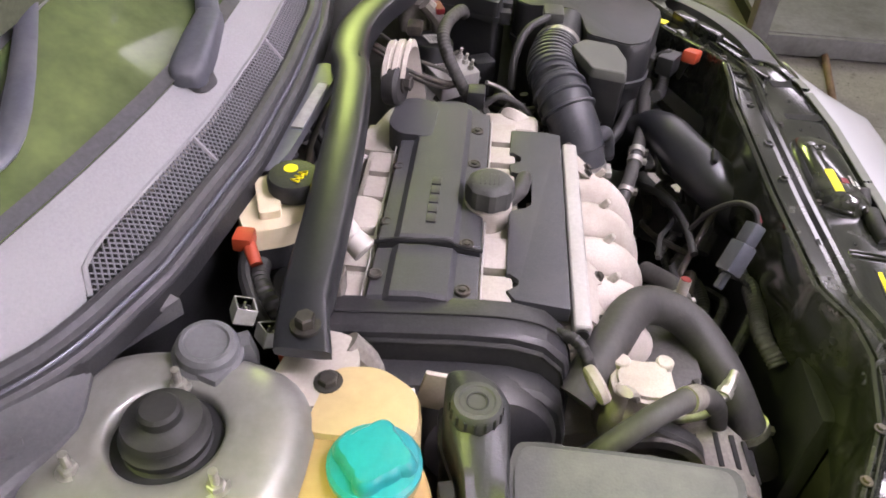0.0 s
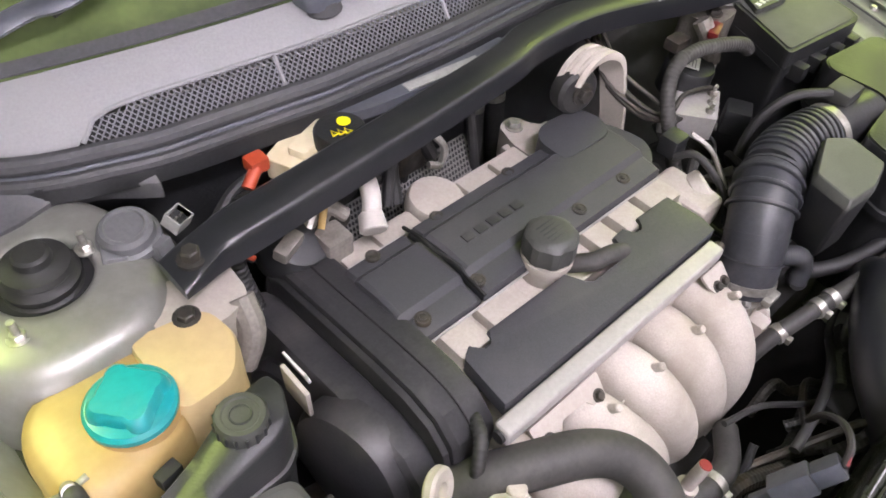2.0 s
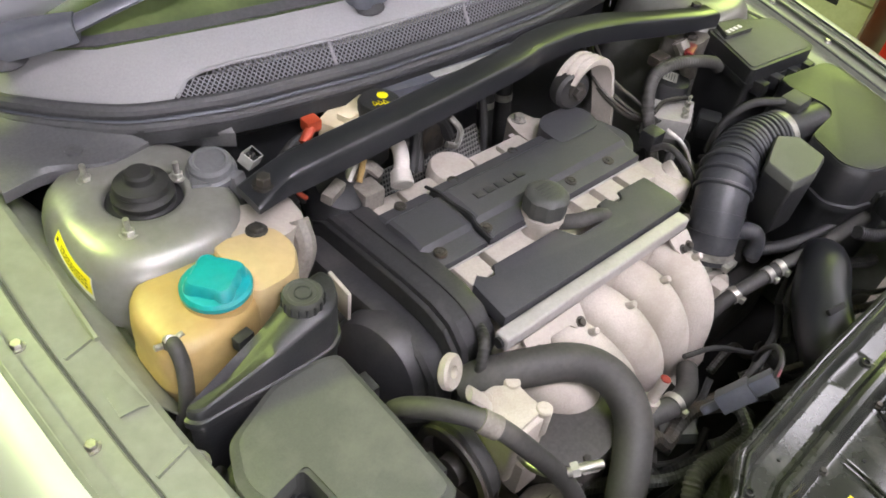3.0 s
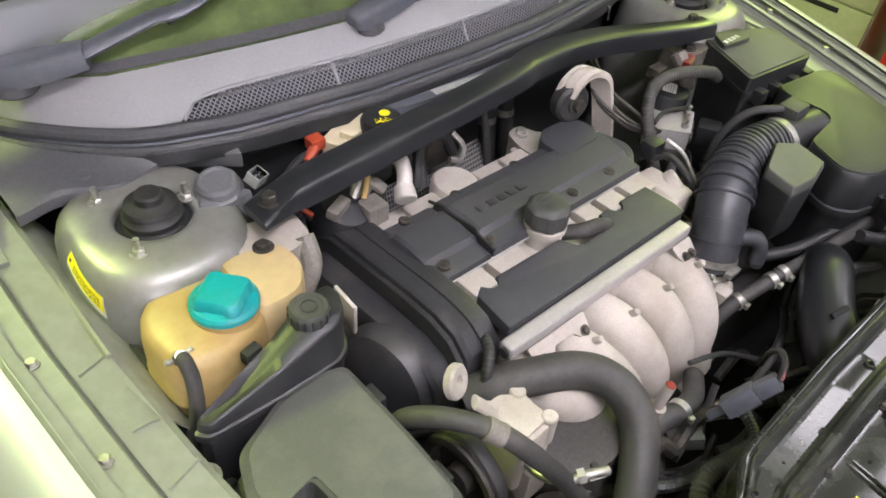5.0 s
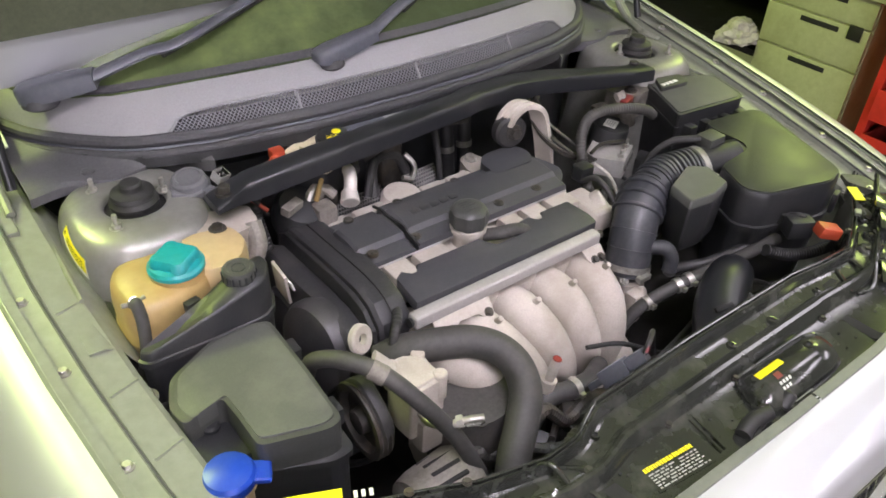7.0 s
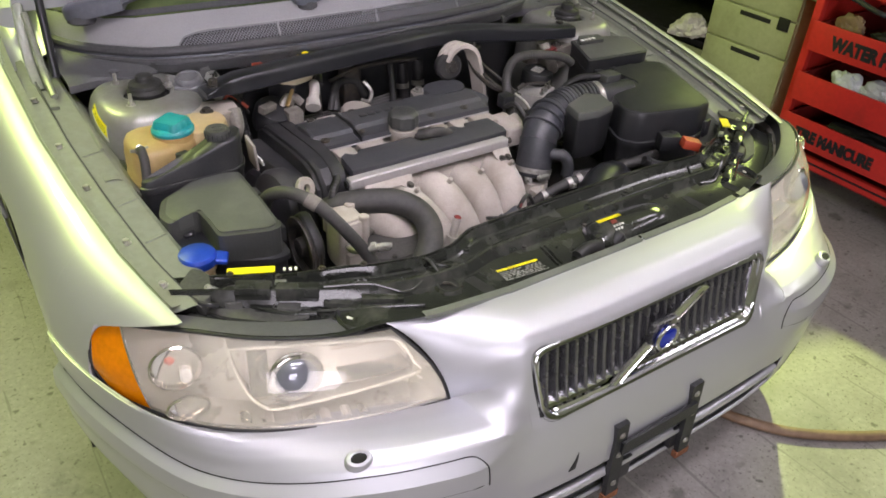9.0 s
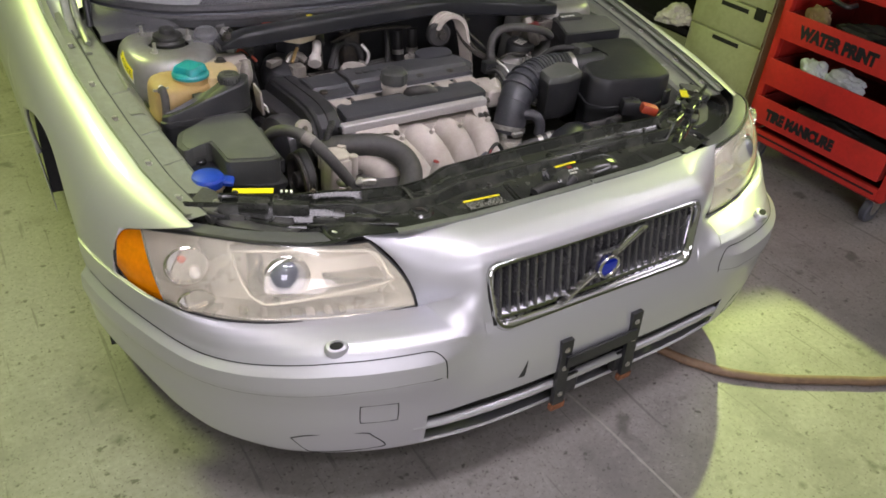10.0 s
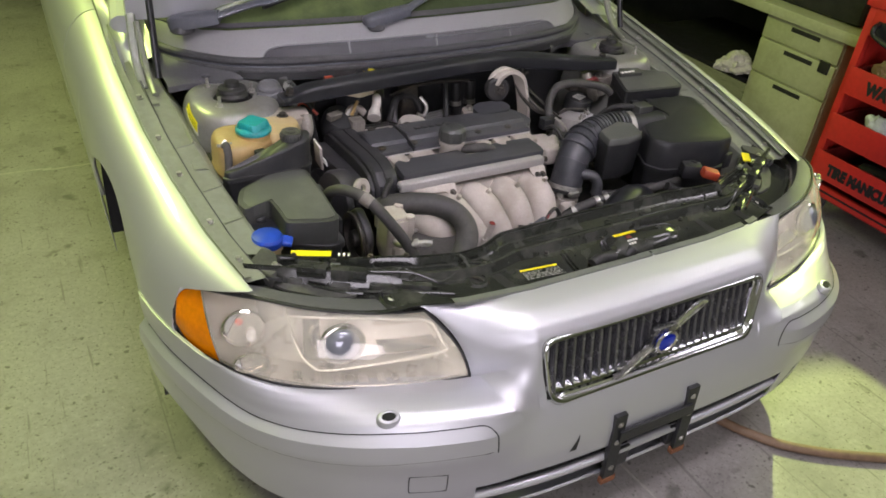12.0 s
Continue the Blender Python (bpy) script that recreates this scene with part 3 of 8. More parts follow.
    gap = ring_loft(B(), [loop(-0.004, 0.001), loop(-0.002, 0.0035), loop(0.003, 0.001)], True, False)
    frame = part("grille", ring_loft(B(), [loop(i, q) for i, q in ((0.001, -0.004), (0.0, 0.003), (0.003, 0.008), (0.007, 0.008), (0.010, 0.003), (0.011, -0.006), (0.013, -0.010), (0.016, -0.009), (0.018, -0.018), (0.018, -0.03))], True, False), M["chrome"], car, "chrome framed grille with upright slats", 50)
    part("grille_gap", gap, M["rubber"], frame, "black rubber edge of the grille")
    # near-black sheet paints the shade behind the slats
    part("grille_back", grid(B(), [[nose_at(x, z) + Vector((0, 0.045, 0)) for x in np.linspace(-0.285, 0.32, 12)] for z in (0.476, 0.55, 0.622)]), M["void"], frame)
    sill = B()
    ring_loft(sill, [[nose_at(x, 0.493 + dz, p) for dz, p in ((0.0, -0.004), (0.006, -0.004), (0.010, -0.016), (0.0, -0.02))] for x in np.linspace(-0.252, 0.288, 16)])
    part("grille_sill", sill, M["chrome"], frame, "chrome sill below the slats")
    for i in range(25):
        x = mid - 0.270 + 0.0225 * i
        bm = B()
        pts = []
        for z in np.linspace(0.493, 0.608, 6):
            c = nose_at(x, z, -0.006)
            pts.append([c + Vector((-0.0050, 0.028, 0)), c + Vector((-0.0046, 0.003, 0)), c + Vector((-0.002, -0.0015, 0)), c + Vector((0.002, -0.0015, 0)), c + Vector((0.0046, 0.003, 0)), c + Vector((0.0050, 0.028, 0))])
        ring_loft(bm, pts)
        part("slat", bm, M["grille"], frame)
    bar = B()
    ring_loft(bar, [[nose_at(x, z, p) + Vector((dx, 0, 0)) for dx, p in ((-0.012, 0.0), (-0.009, 0.012), (-0.005, 0.012), (0.0, 0.006), (0.005, 0.012), (0.009, 0.012), (0.012, 0.0))]
                    for x, z in [(mid - 0.116 + 0.232 * t, 0.492 + 0.116 * t) for t in np.linspace(0, 1, 10)]])
    part("diagonal_bar", bar, M["chrome"], frame, "chrome diagonal bar")
    c = nose_at(mid, 0.552, 0.012)
    badge = B()
    box(badge, c + Vector((-0.033, -0.002, -0.032)), c + Vector((0.033, 0.012, 0.032)), 0.004)
    part("badge_plate", badge, M["grille"], frame)
    d = nose_at(mid, 0.552, 0.024)
    torus = B()
    tube(torus, [d + Vector((0.026 * math.cos(a), 0, 0.026 * math.sin(a))) for a in np.linspace(0, 2 * math.pi, 25)], 0.004, 8, 1)
    part("badge_ring", torus, M["chrome"], frame, "chrome badge ring")
    disc = box(B(), d + Vector((-0.027, -0.001, -0.011)), d + Vector((0.027, 0.006, 0.011)), 0.002)
    part("badge_band", disc, M["emblem_blue"], frame, "blue badge band")
    disc = cyl(B(), d + Vector((0, 0.008, 0)), d + Vector((0, 0.003, 0)), 0.023)
    part("badge_disc", disc, M["emblem_blue"], frame)


build_grille()


def plate_bracket():
    br = thing("number_plate_bracket", (0.02, -0.03, 0.25), "black steel number plate bracket with rust, bolted to the bumper", "bracket")
    for x in (-0.09, 0.122):
        bm = B()
        top, low = nose_at(x, 0.405, 0.008), nose_at(x - 0.004, 0.235, 0.014)
        m = (top - low).normalized()
        ring_loft(bm, [[p + Vector((dx, dy, 0)) for dx, dy in ((-0.016, -0.006), (0.016, -0.006), (0.016, 0.006), (-0.016, 0.006))] for p in (low - m * 0.02, low, low.lerp(top, 0.5), top)])
        part("upright", bm, M["plastic"], br)
        for f in (0.1, 0.55, 0.85):
            part("bolt", bolt(B(), low.lerp(top, f) + Vector((0, -0.006, 0)), 0.005, 0.004, (0, -1, 0)), M["steel"], br)
        rust = box(B(), low + Vector((-0.02, -0.008, -0.03)), low + Vector((0.02, 0.006, -0.012)), 0.002)
        part("foot", rust, M["rust"], br, "rusty bracket foot")
    bm = B()
    a, b = nose_at(-0.09, 0.345, 0.012), nose_at(0.122, 0.345, 0.012)
    ring_loft(bm, [[p + Vector((0, dy, dz)) for dy, dz in ((-0.004, -0.016), (-0.004, 0.016), (0.003, 0.016), (0.003, -0.016))] for p in (a, b)])
    part("crossbar", bm, M["plastic"], br)


plate_bracket()


def width_at(y):
    """Half the car's width."""
    if y < 0.62:
        lo, hi = 0.3, 0.9549
        for _ in range(40):
            mid = (lo + hi) / 2
            lo, hi = (mid, hi) if plan_y(-mid) < y else (lo, mid)
        return lo
    return 0.9435 + 0.0165 * step(y, 0.62, 1.1)


EDGE_X = [(0.353, 0.768), (0.45, 0.79), (0.55, 0.81), (0.75, 0.834), (0.95, 0.85), (1.25, 0.858), (1.6, 0.85), (2.3, 0.83), (3.2, 0.82)]
EDGE_Z = [(0.353, 0.683), (0.55, 0.708), (0.75, 0.737), (0.95, 0.765), (1.25, 0.81), (1.6, 0.86), (2.3, 0.90), (3.2, 0.90)]


def low_z(y):
    if y < 0.474:
        return 0.683 + (0.640 - 0.683) * (y - 0.353) / (0.47 - 0.353)
    if y < 0.6:
        return 0.50
    if y > 3.47 and y < 4.25:
        return max(0.2, 0.30 + math.sqrt(max(0.0, 0.372 ** 2 - (y - 3.86) ** 2)))
    if y < 1.32:
        d = 0.372 ** 2 - (y - 0.955) ** 2
        return max(0.2 if y > 1.0 else 0.5, 0.30 + math.sqrt(max(0.0, d)))
    return 0.2


def fender_point(side, y, f):
    xe, ze, w = lerp(y, EDGE_X), lerp(y, EDGE_Z), width_at(y)
    w = max(w, xe + 0.004)
    zl = min(low_z(y), ze - 0.001)
    z = ze + (zl - ze) * f
    h = 0.17
    d = ze - z
    if d < h:
        s = math.sqrt(max(0.0, 1 - (1 - d / h) ** 2))
    else:
        s = 1 - 0.25 * step(d, 0.2, 0.6)
    return Vector((side * (xe + (w - xe) * s), y, z))


FS = [0, 0.004, 0.012, 0.03, 0.06, 0.1, 0.16, 0.24, 0.34, 0.46, 0.6, 0.75, 0.88, 1.0]
for side in (-1, 1):
    bm = grid(B(), [[fender_point(side, y, f) for f in FS] for y in np.linspace(0.353, 0.4739, 8)])
    grid(bm, [[fender_point(side, y, f) for f in FS] for y in np.linspace(0.4741, 0.5999, 6)])
    grid(bm, [[fender_point(side, y, f) for f in FS] for y in list(np.linspace(0.6001, 1.32, 30)) + [1.322, 1.4, 1.5, 1.58]])
    thicken(bm, 0.0015)
    fender = part("fender", bm, M["paint"], car, "silver front wing with a bolted edge", 40)
    front = [fender_point(side, 0.475, f) for f in FS[4:]]
    lens_end = [Vector((side * lerp(p.z, [(0.50, 0.898), (0.55, 0.901), (0.618, 0.888), (0.64, 0.862), (0.67, 0.80)]), lerp(p.z, [(0.50, 0.462), (0.55, 0.486), (0.618, 0.503), (0.64, 0.466), (0.67, 0.42)]), p.z)) for p in front]
    part("fender_edge", thicken(grid(B(), [[a.lerp(b, t) + Vector((0, -0.006 * math.sin(math.pi * t), 0)) for t in np.linspace(0, 1, 6)] for a, b in zip(front, lens_end)]), 0.0015), M["paint"], fender, "edge of the wing beside the headlight", 60)
    under = grid(B(), [[(side * (lerp(y, EDGE_X) - 0.022), y, lerp(y, EDGE_Z) - 0.009), (side * (lerp(y, EDGE_X) + 0.004), y, lerp(y, EDGE_Z) - 0.007)] for y in np.linspace(0.40, 1.56, 24)])
    part("wing_flange", thicken(under, 0.002), M["flange"], fender, "painted flange under the wing's edge")
    arch = B()
    tube(arch, [fender_point(side, y, 1.0) + Vector((-side * 0.006, 0, -0.002)) for y in np.linspace(0.62, 1.31, 24)], 0.006, 8, 2)
    part("arch_lip", arch, M["paint"], fender)
    for name, y0, y1, label in (("door", 1.586, 2.62, "silver front door"), ("rear_door", 2.626, 3.50, "silver rear door"), ("rear_quarter", 3.506, 4.86, "silver rear quarter panel")):
        bm = grid(B(), [[fender_point(side, y, f) for f in FS] for y in np.linspace(y0, y1, 14)])
        thicken(bm, 0.0015)
        panel = part(name, bm, M["paint"], car, label, 40)
        if name != "rear_quarter":
            p = fender_point(side, y1 - 0.12, 0.22)
            part("door_handle", tube(B(), [p + Vector((0, -0.09, 0)), p + Vector((side * 0.022, -0.07, 0)), p + Vector((side * 0.022, -0.01, 0)), p + Vector((0, 0.01, 0))], 0.011, 10, 4), M["paint"], panel)
    rear_wheel = part("wheel", lathe(B(), (side * 0.80, 3.86, 0.305), [(0.19, -0.09), (0.26, -0.10), (0.296, -0.09), (0.305, -0.06), (0.305, 0.06), (0.296, 0.09), (0.26, 0.10), (0.19, 0.09)], (1, 0, 0), 40), M["tyre"], car, "black tyre")
    part("rim", lathe(B(), (side * 0.80, 3.86, 0.305), [(0.19, -0.085), (0.195, 0.0), (0.19, 0.085), (0.02, 0.07), (0.02, -0.07)], (1, 0, 0), 40), M["steel"], rear_wheel)
    # pillar and roof line beside the screen
    bm = tube(B(), [(side * 0.80, 1.42, 0.86), (side * 0.765, 1.62, 0.97), (side * 0.70, 2.0, 1.19), (side * 0.63, 2.35, 1.37), (side * 0.61, 3.0, 1.43), (side * 0.60, 4.0, 1.42), (side * 0.61, 4.45, 1.37), (side * 0.70, 4.75, 1.05), (side * 0.75, 4.83, 0.88)], 0.035, 10, 6)
    part("pillar", bm, M["paint"], car)
    foot = [[Vector((side * (lerp(y, EDGE_X) - 0.004 + (0.742 + 0.01 * k - lerp(y, EDGE_X)) * t), y + 0.02 * t, lerp(y, EDGE_Z) - 0.002 - 0.035 * math.sin(math.pi * min(1, t * 1.3)) * (1 - k) + 0.09 * t * t * k)) for t in np.linspace(0, 1, 9)] for y, k in ((1.27, 0.0), (1.34, 0.1), (1.42, 0.3), (1.50, 0.6), (1.60, 1.0), (1.70, 1.6))]
    part("pillar_foot", thicken(grid(B(), foot), 0.002), M["paint"], car, "silver painted foot of the windscreen pillar", 60)
    bm = grid(B(), [[(side * (0.835 - 0.02 * t), y, 0.9 + 0.005) for t in (0, 1)] for y in (1.6, 2.4, 3.2, 4.7)])
    grid(bm, [[(side * 0.82, y, 0.905), (side * (0.82 - 0.19 * k), y, 0.905 + 0.48 * k)] for y, k in ((1.62, 0.12), (1.95, 0.5), (2.35, 0.95), (3.2, 1.0), (4.3, 0.97), (4.68, 0.3))])
    part("side_window", thicken(bm, 0.004), M["glass"], car, "dark side window")
    # inner channel on which the bonnet closes
    rows = []
    for y in list(np.linspace(0.40, 1.36, 26)):
        xe, ze = lerp(y, EDGE_X), lerp(y, EDGE_Z)
        lift = -0.02 * step(y, 1.0, 1.3)
        prof = [(0.006, -0.003), (0.008, -0.02), (0.016, -0.022), (0.048, -0.02), (0.053, -0.024), (0.056, -0.032), (0.062, -0.033), (0.104, -0.036), (0.112, -0.042), (0.116, -0.065), (0.122, -0.13), (0.15, -0.22), (0.20, -0.36), (0.22, -0.52)]
        rows.append([Vector((side * (xe - dx), y, ze + dz + lift * min(1, dx / 0.06))) for dx, dz in prof])
    bm = thicken(grid(B(), rows), 0.0015)
    channel = part("inner_wing", bm, M["flange"], car, "painted inner wing channel with bolts and seams", 28)
    for y in (0.47, 0.60, 0.78, 0.934, 1.12):
        part("bolt", bolt(B(), (side * (lerp(y, EDGE_X) - 0.03), y, lerp(y, EDGE_Z) - 0.021), 0.0065, 0.008), M["steel"], channel)
    for y in (0.60, 0.72, 0.90):
        xe, ze = lerp(y, EDGE_X), lerp(y, EDGE_Z)
        part("seam_rib", tube(B(), [(side * (xe - 0.062), y, ze - 0.032), (side * (xe - 0.105), y + 0.015, ze - 0.034)], 0.0035, 6, 2), M["flange"], channel)
    gap = tube(B(), [(side * (lerp(y, EDGE_X) - 0.052), y, lerp(y, EDGE_Z) - 0.0215) for y in np.linspace(0.42, 1.2, 14)], 0.0022, 6, 2)
    part("sealer_line", gap, M["seal"], channel, "dark sealer line")
    # wheel
    wheel = part("wheel", lathe(B(), (side * 0.80, 0.955, 0.305), [(0.19, -0.09), (0.26, -0.10), (0.296, -0.09), (0.305, -0.06), (0.305, 0.06), (0.296, 0.09), (0.26, 0.10), (0.19, 0.09)], (1, 0, 0), 40), M["tyre"], car, "black tyre")
    part("rim", lathe(B(), (side * 0.80, 0.955, 0.305), [(0.19, -0.085), (0.195, 0.0), (0.19, 0.085), (0.02, 0.07), (0.02, -0.07)], (1, 0, 0), 40), M["steel"], wheel)
    liner = B()
    grid(liner, [[(side * x, 0.955 + 0.375 * math.cos(a), 0.30 + 0.375 * math.sin(a)) for a in np.linspace(-0.1, math.pi + 0.1, 22)] for x in (0.70, 0.935)])
    part("wheel_liner", liner, M["void"], car)

# screen, roof and the closed cabin behind
def base_y(x):
    return max(1.19 + 0.28 * x * x, seal_y(x) + 0.085)


SEAL = [(0, 1.09), (0.2, 1.097), (0.42, 1.13), (0.55, 1.175), (0.635, 1.245), (0.70, 1.33), (0.745, 1.43)]


def seal_y(x):
    return lerp(abs(x), SEAL)


def screen_z(x):
    return 0.905 - 0.03 * (abs(x) / 0.7) ** 2


xs = np.linspace(-0.74, 0.74, 25)
rows = []
for t in np.linspace(-0.02, 1, 8):
    rows.append([Vector((x * (1 - 0.2 * max(0, t)), base_y(x) + 0.92 * t - 0.10 * t * (x / 0.7) ** 2, screen_z(x) + 0.46 * t + 0.05 * t * (1 - t))) for x in xs])
part("windscreen", thicken(grid(B(), rows), 0.005), M["glass"], car, "sloping windscreen with green reflections painted into its colour", 60)
frit = [[r[j] + Vector((0, -0.002, 0.004)) for j in range(len(xs))] for r in (rows[0], [p.lerp(q, 0.12) for p, q in zip(rows[0], rows[1])])]
part("screen_edge", thicken(grid(B(), frit), 0.002), M["seal"], car, "black edge of the windscreen")
rows = [[Vector((x, y, z + 0.045 * (1 - (x / 0.62) ** 2))) for x in np.linspace(-0.62, 0.62, 13)] for y, z in ((2.14, 1.335), (2.4, 1.39), (2.9, 1.42), (3.6, 1.42), (4.2, 1.40), (4.48, 1.36))]
part("roof", thicken(grid(B(), rows), 0.03), M["paint"], car, "silver roof", 60)
rows = [[Vector((x * w, y + 0.05 * (1 - (x / 0.7) ** 2), z)) for x in np.linspace(-0.7, 0.7, 11)] for y, z, w in ((4.47, 1.36, 0.88), (4.62, 1.18, 0.95), (4.80, 0.91, 1.06))]
part("rear_window", thicken(grid(B(), rows), 0.005), M["glass"], car, "dark rear window", 60)
rows = [[Vector((x * w, y + 0.06 * (1 - (x / 0.8) ** 2), z)) for x in np.linspace(-0.8, 0.8, 11)] for y, z, w in ((4.80, 0.905, 1.02), (4.84, 0.75, 1.12), (4.86, 0.55, 1.16), (4.90, 0.50, 1.16), (4.92, 0.36, 1.16), (4.86, 0.22, 1.14))]
part("tailgate", thicken(grid(B(), rows), 0.01), M["paint"], car, "silver tailgate and rear bumper", 40)
part("cabin", box(B(), (-0.66, 2.35, 0.3), (0.66, 4.42, 1.33), 0.03), M["void"], car, "dark cabin")

# cowl panel below the screen

def cowl_at(x, t, up=0.0):
    t = min(t, 1.0)
    y0, y1 = seal_y(x) + 0.012, base_y(x) + 0.01
    z0, z1 = 0.822 - 0.01 * (abs(x) / 0.7) ** 2, screen_z(x) - 0.006
    return Vector((x, y0 + (y1 - y0) * t, z0 + (z1 - z0) * (1 - (1 - t) ** 1.6) + up))


GRILLE_LO, GRILLE_HI = 0.02, 0.29


def grille_edges(x):
    """The air grille's lower and upper limits on the cowl at x."""
    f = math.sqrt(max(0.0, 1 - max(0.0, (abs(x) - 0.40) / 0.09) ** 2)) if abs(x) < 0.49 else 0
    c = GRILLE_LO
    return c, c + (GRILLE_HI - c) * f


def build_cowl():
    n = 81
    xs = np.linspace(-0.735, 0.735, n)
    lo_hi = [grille_edges(x) for x in xs]
    rows = []
    for k in range(12):
        r = []
        for x, (lo, hi) in zip(xs, lo_hi):
            if k < 3:
                t = lo * k / 2
            elif k < 6:
                t = hi + 0.0 + (k - 3) * 0.012
                t = max(t, lo + (k - 2) * 0.004)
            else:
                a = max(hi + 0.03, lo + 0.02)
                t = a + (1 - a) * (k - 5) / 6
            r.append(cowl_at(x, t))
        rows.append(r)
    bm = grid(B(), rows, lambda i, j: i == 2 and abs((xs[j] + xs[j + 1]) / 2) < 0.487)
    cowl = part("cowl", thicken(bm, 0.003), M["cowl"], car, "dusty grey plastic cowl panel with a mesh air inlet", 30)
    # shade below the inlet mesh, given as a near-black sheet
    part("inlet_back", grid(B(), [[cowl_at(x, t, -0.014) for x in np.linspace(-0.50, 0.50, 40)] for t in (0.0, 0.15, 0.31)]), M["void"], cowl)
    mesh = B()
    pitch = 0.0078
    for slope in (-1, 1):
        for i in range(-76, 77):
            pts = []
            for t in np.linspace(GRILLE_LO, GRILLE_HI, 5):
                x = i * pitch + slope * (t - 0.13) * 0.12
                if abs(x) < 0.489:
                    lo, hi = grille_edges(x)
                    if lo - 0.001 <= t <= hi + 0.02:
                        pts.append(cowl_at(x, t, 0.0))
            if len(pts) > 1:
                tube(mesh, pts, 0.0011, 4, 1)
    part("inlet_mesh", mesh, M["cowl_mesh"], cowl, "diamond mesh over the air inlet")
    for x in (-0.25, 0.02, 0.29):
        part("inlet_rib", tube(B(), [cowl_at(x, 0.02, 0.001), cowl_at(x + 0.004, 0.29, 0.001)], 0.003, 6, 2), M["cowl"], cowl)
    rim = tube(B(), [cowl_at(x, grille_edges(x)[1] + 0.012, 0.001) for x in np.linspace(-0.49, 0.49, 50)], 0.003, 6, 1)
    part("inlet_rim", rim, M["cowl"], cowl)
    # sealing lips along the front of the cowl
    for dz, dy, r, mat in ((0.008, 0.004, 0.0115, "seal"), (-0.012, -0.012, 0.009, "seal"), (-0.004, -0.004, 0.0035, "wiper")):
        pts = [(x, seal_y(x) + dy, 0.812 + dz - 0.012 * (abs(x) / 0.7) ** 2) for x in np.linspace(-0.745, 0.745, 34)]
        part("seal_lip", tube(B(), pts, r, 10, 2), M[mat], cowl, "rubber sealing lip")
    # sheet below the seal
    bm = grid(B(), [[(x, seal_y(x) + dy, z) for x in np.linspace(-0.745, 0.745, 40)] for dy, z in ((-0.016, 0.795), (-0.022, 0.775), (-0.004, 0.765), (0.02, 0.74), (0.03, 0.3))])
    part("bulkhead", thicken(bm, 0.003), M["plastic"], cowl, "black bulkhead panel")
    # end aprons beside the strut towers
    for side in (-1, 1):
        back = ((0.44, 1.125), (0.52, 1.15), (0.60, 1.20), (0.68, 1.29), (0.75, 1.40))
        fore = ((0.44, 1.105), (0.52, 1.155), (0.61, 1.138), (0.68, 1.17), (0.745, 1.16))
        rows = []
        for f, z in ((0, 0.795), (0.3, 0.788), (0.7, 0.781), (0.95, 0.778), (1.0, 0.772), (1.0, 0.755)):
            rows.append([Vector((side * (a[0] + (b[0] - a[0]) * f), a[1] + (b[1] - a[1]) * f, z)) for a, b in zip(spline([(*q, 0) for q in back], 4), spline([(*q, 0) for q in fore], 4))])
        apron = part("cowl_apron", thicken(grid(B(), rows), 0.003), M["cowl_low"], cowl, "dark grey plastic apron below the cowl")
        part("apron_plug", lathe(B(), (side * 0.64, 1.185, 0.780), [(0.013, 0), (0.012, 0.004), (0.008, 0.005), (0.001, 0.0045)], seg=16), M["cowl_low"], apron)
    return cowl


build_cowl()


def wiper(pivot, knuckle, reach, tip, head):
    """An arm with a capped head that runs from its pivot by the knuckle up the glass."""
    pivot, knuckle, reach, tip = Vector(pivot), Vector(knuckle), Vector(reach), Vector(tip)
    bm = B()
    d = (knuckle - pivot).normalized()
    across = Vector((-d.y, d.x, 0)).normalized()
    up = d.cross(across).normalized()
    rings = []
    for f, w, h in ((-0.34, 0.45, 0.25), (-0.32, 0.72, 0.42), (-0.22, 0.98, 0.52), (0.0, 1.08, 0.58), (0.4, 1.0, 0.60), (0.75, 0.86, 0.56), (1.0, 0.78, 0.50)):
        c = pivot + (knuckle - pivot) * f
        w, h = w * head * 0.85, h * head
        rings.append([c + across * a * w + up * b * h for a, b in ((-1, -1), (-1, 0.35), (-0.86, 0.78), (-0.55, 1), (0.55, 1), (0.86, 0.78), (1, 0.35), (1, -1))])
    ring_loft(bm, rings)
    tube(bm, [knuckle - d * 0.01, knuckle.lerp(reach, 0.5) + Vector((0, 0, 0.004)), reach, tip], lambda t: head * (0.62 - 0.36 * t), 10, 6, flat=0.5)
    w = part("wiper", bm, M["wiper"], car, "grey windscreen wiper arm and blade", 50)
    part("pivot", cyl(B(), pivot - Vector((0, 0, 0.03)), pivot - Vector((0, 0, 0.008)), head * 1.1, head * 0.95, 20, 0.004), M["seal"], w)
    part("pin", cyl(B(), knuckle - d * 0.012 + Vector((-0.012, 0, 0.0)), knuckle - d * 0.012 + Vector((0.012, 0, 0)), head * 0.25, seg=12), M["bar"], w)
    low = Vector((0, 0.004, -0.014))
    part("blade", tube(B(), [reach.lerp(knuckle, 0.35) + low, reach.lerp(tip, 0.35) + low, tip + low + (tip - reach) * 0.3], 0.007, 8, 5), M["rubber"], w, "black wiper blade")
    return w


wiper((-0.664, 1.31, 0.893), (-0.573, 1.266, 0.912), (-0.385, 1.255, 0.958), (0.02, 1.42, 1.03), 0.030)
wiper((-0.152, 1.172, 0.900), (-0.045, 1.180, 0.916), (0.11, 1.24, 0.960), (0.50, 1.42, 1.04), 0.026)


def headlight(side):
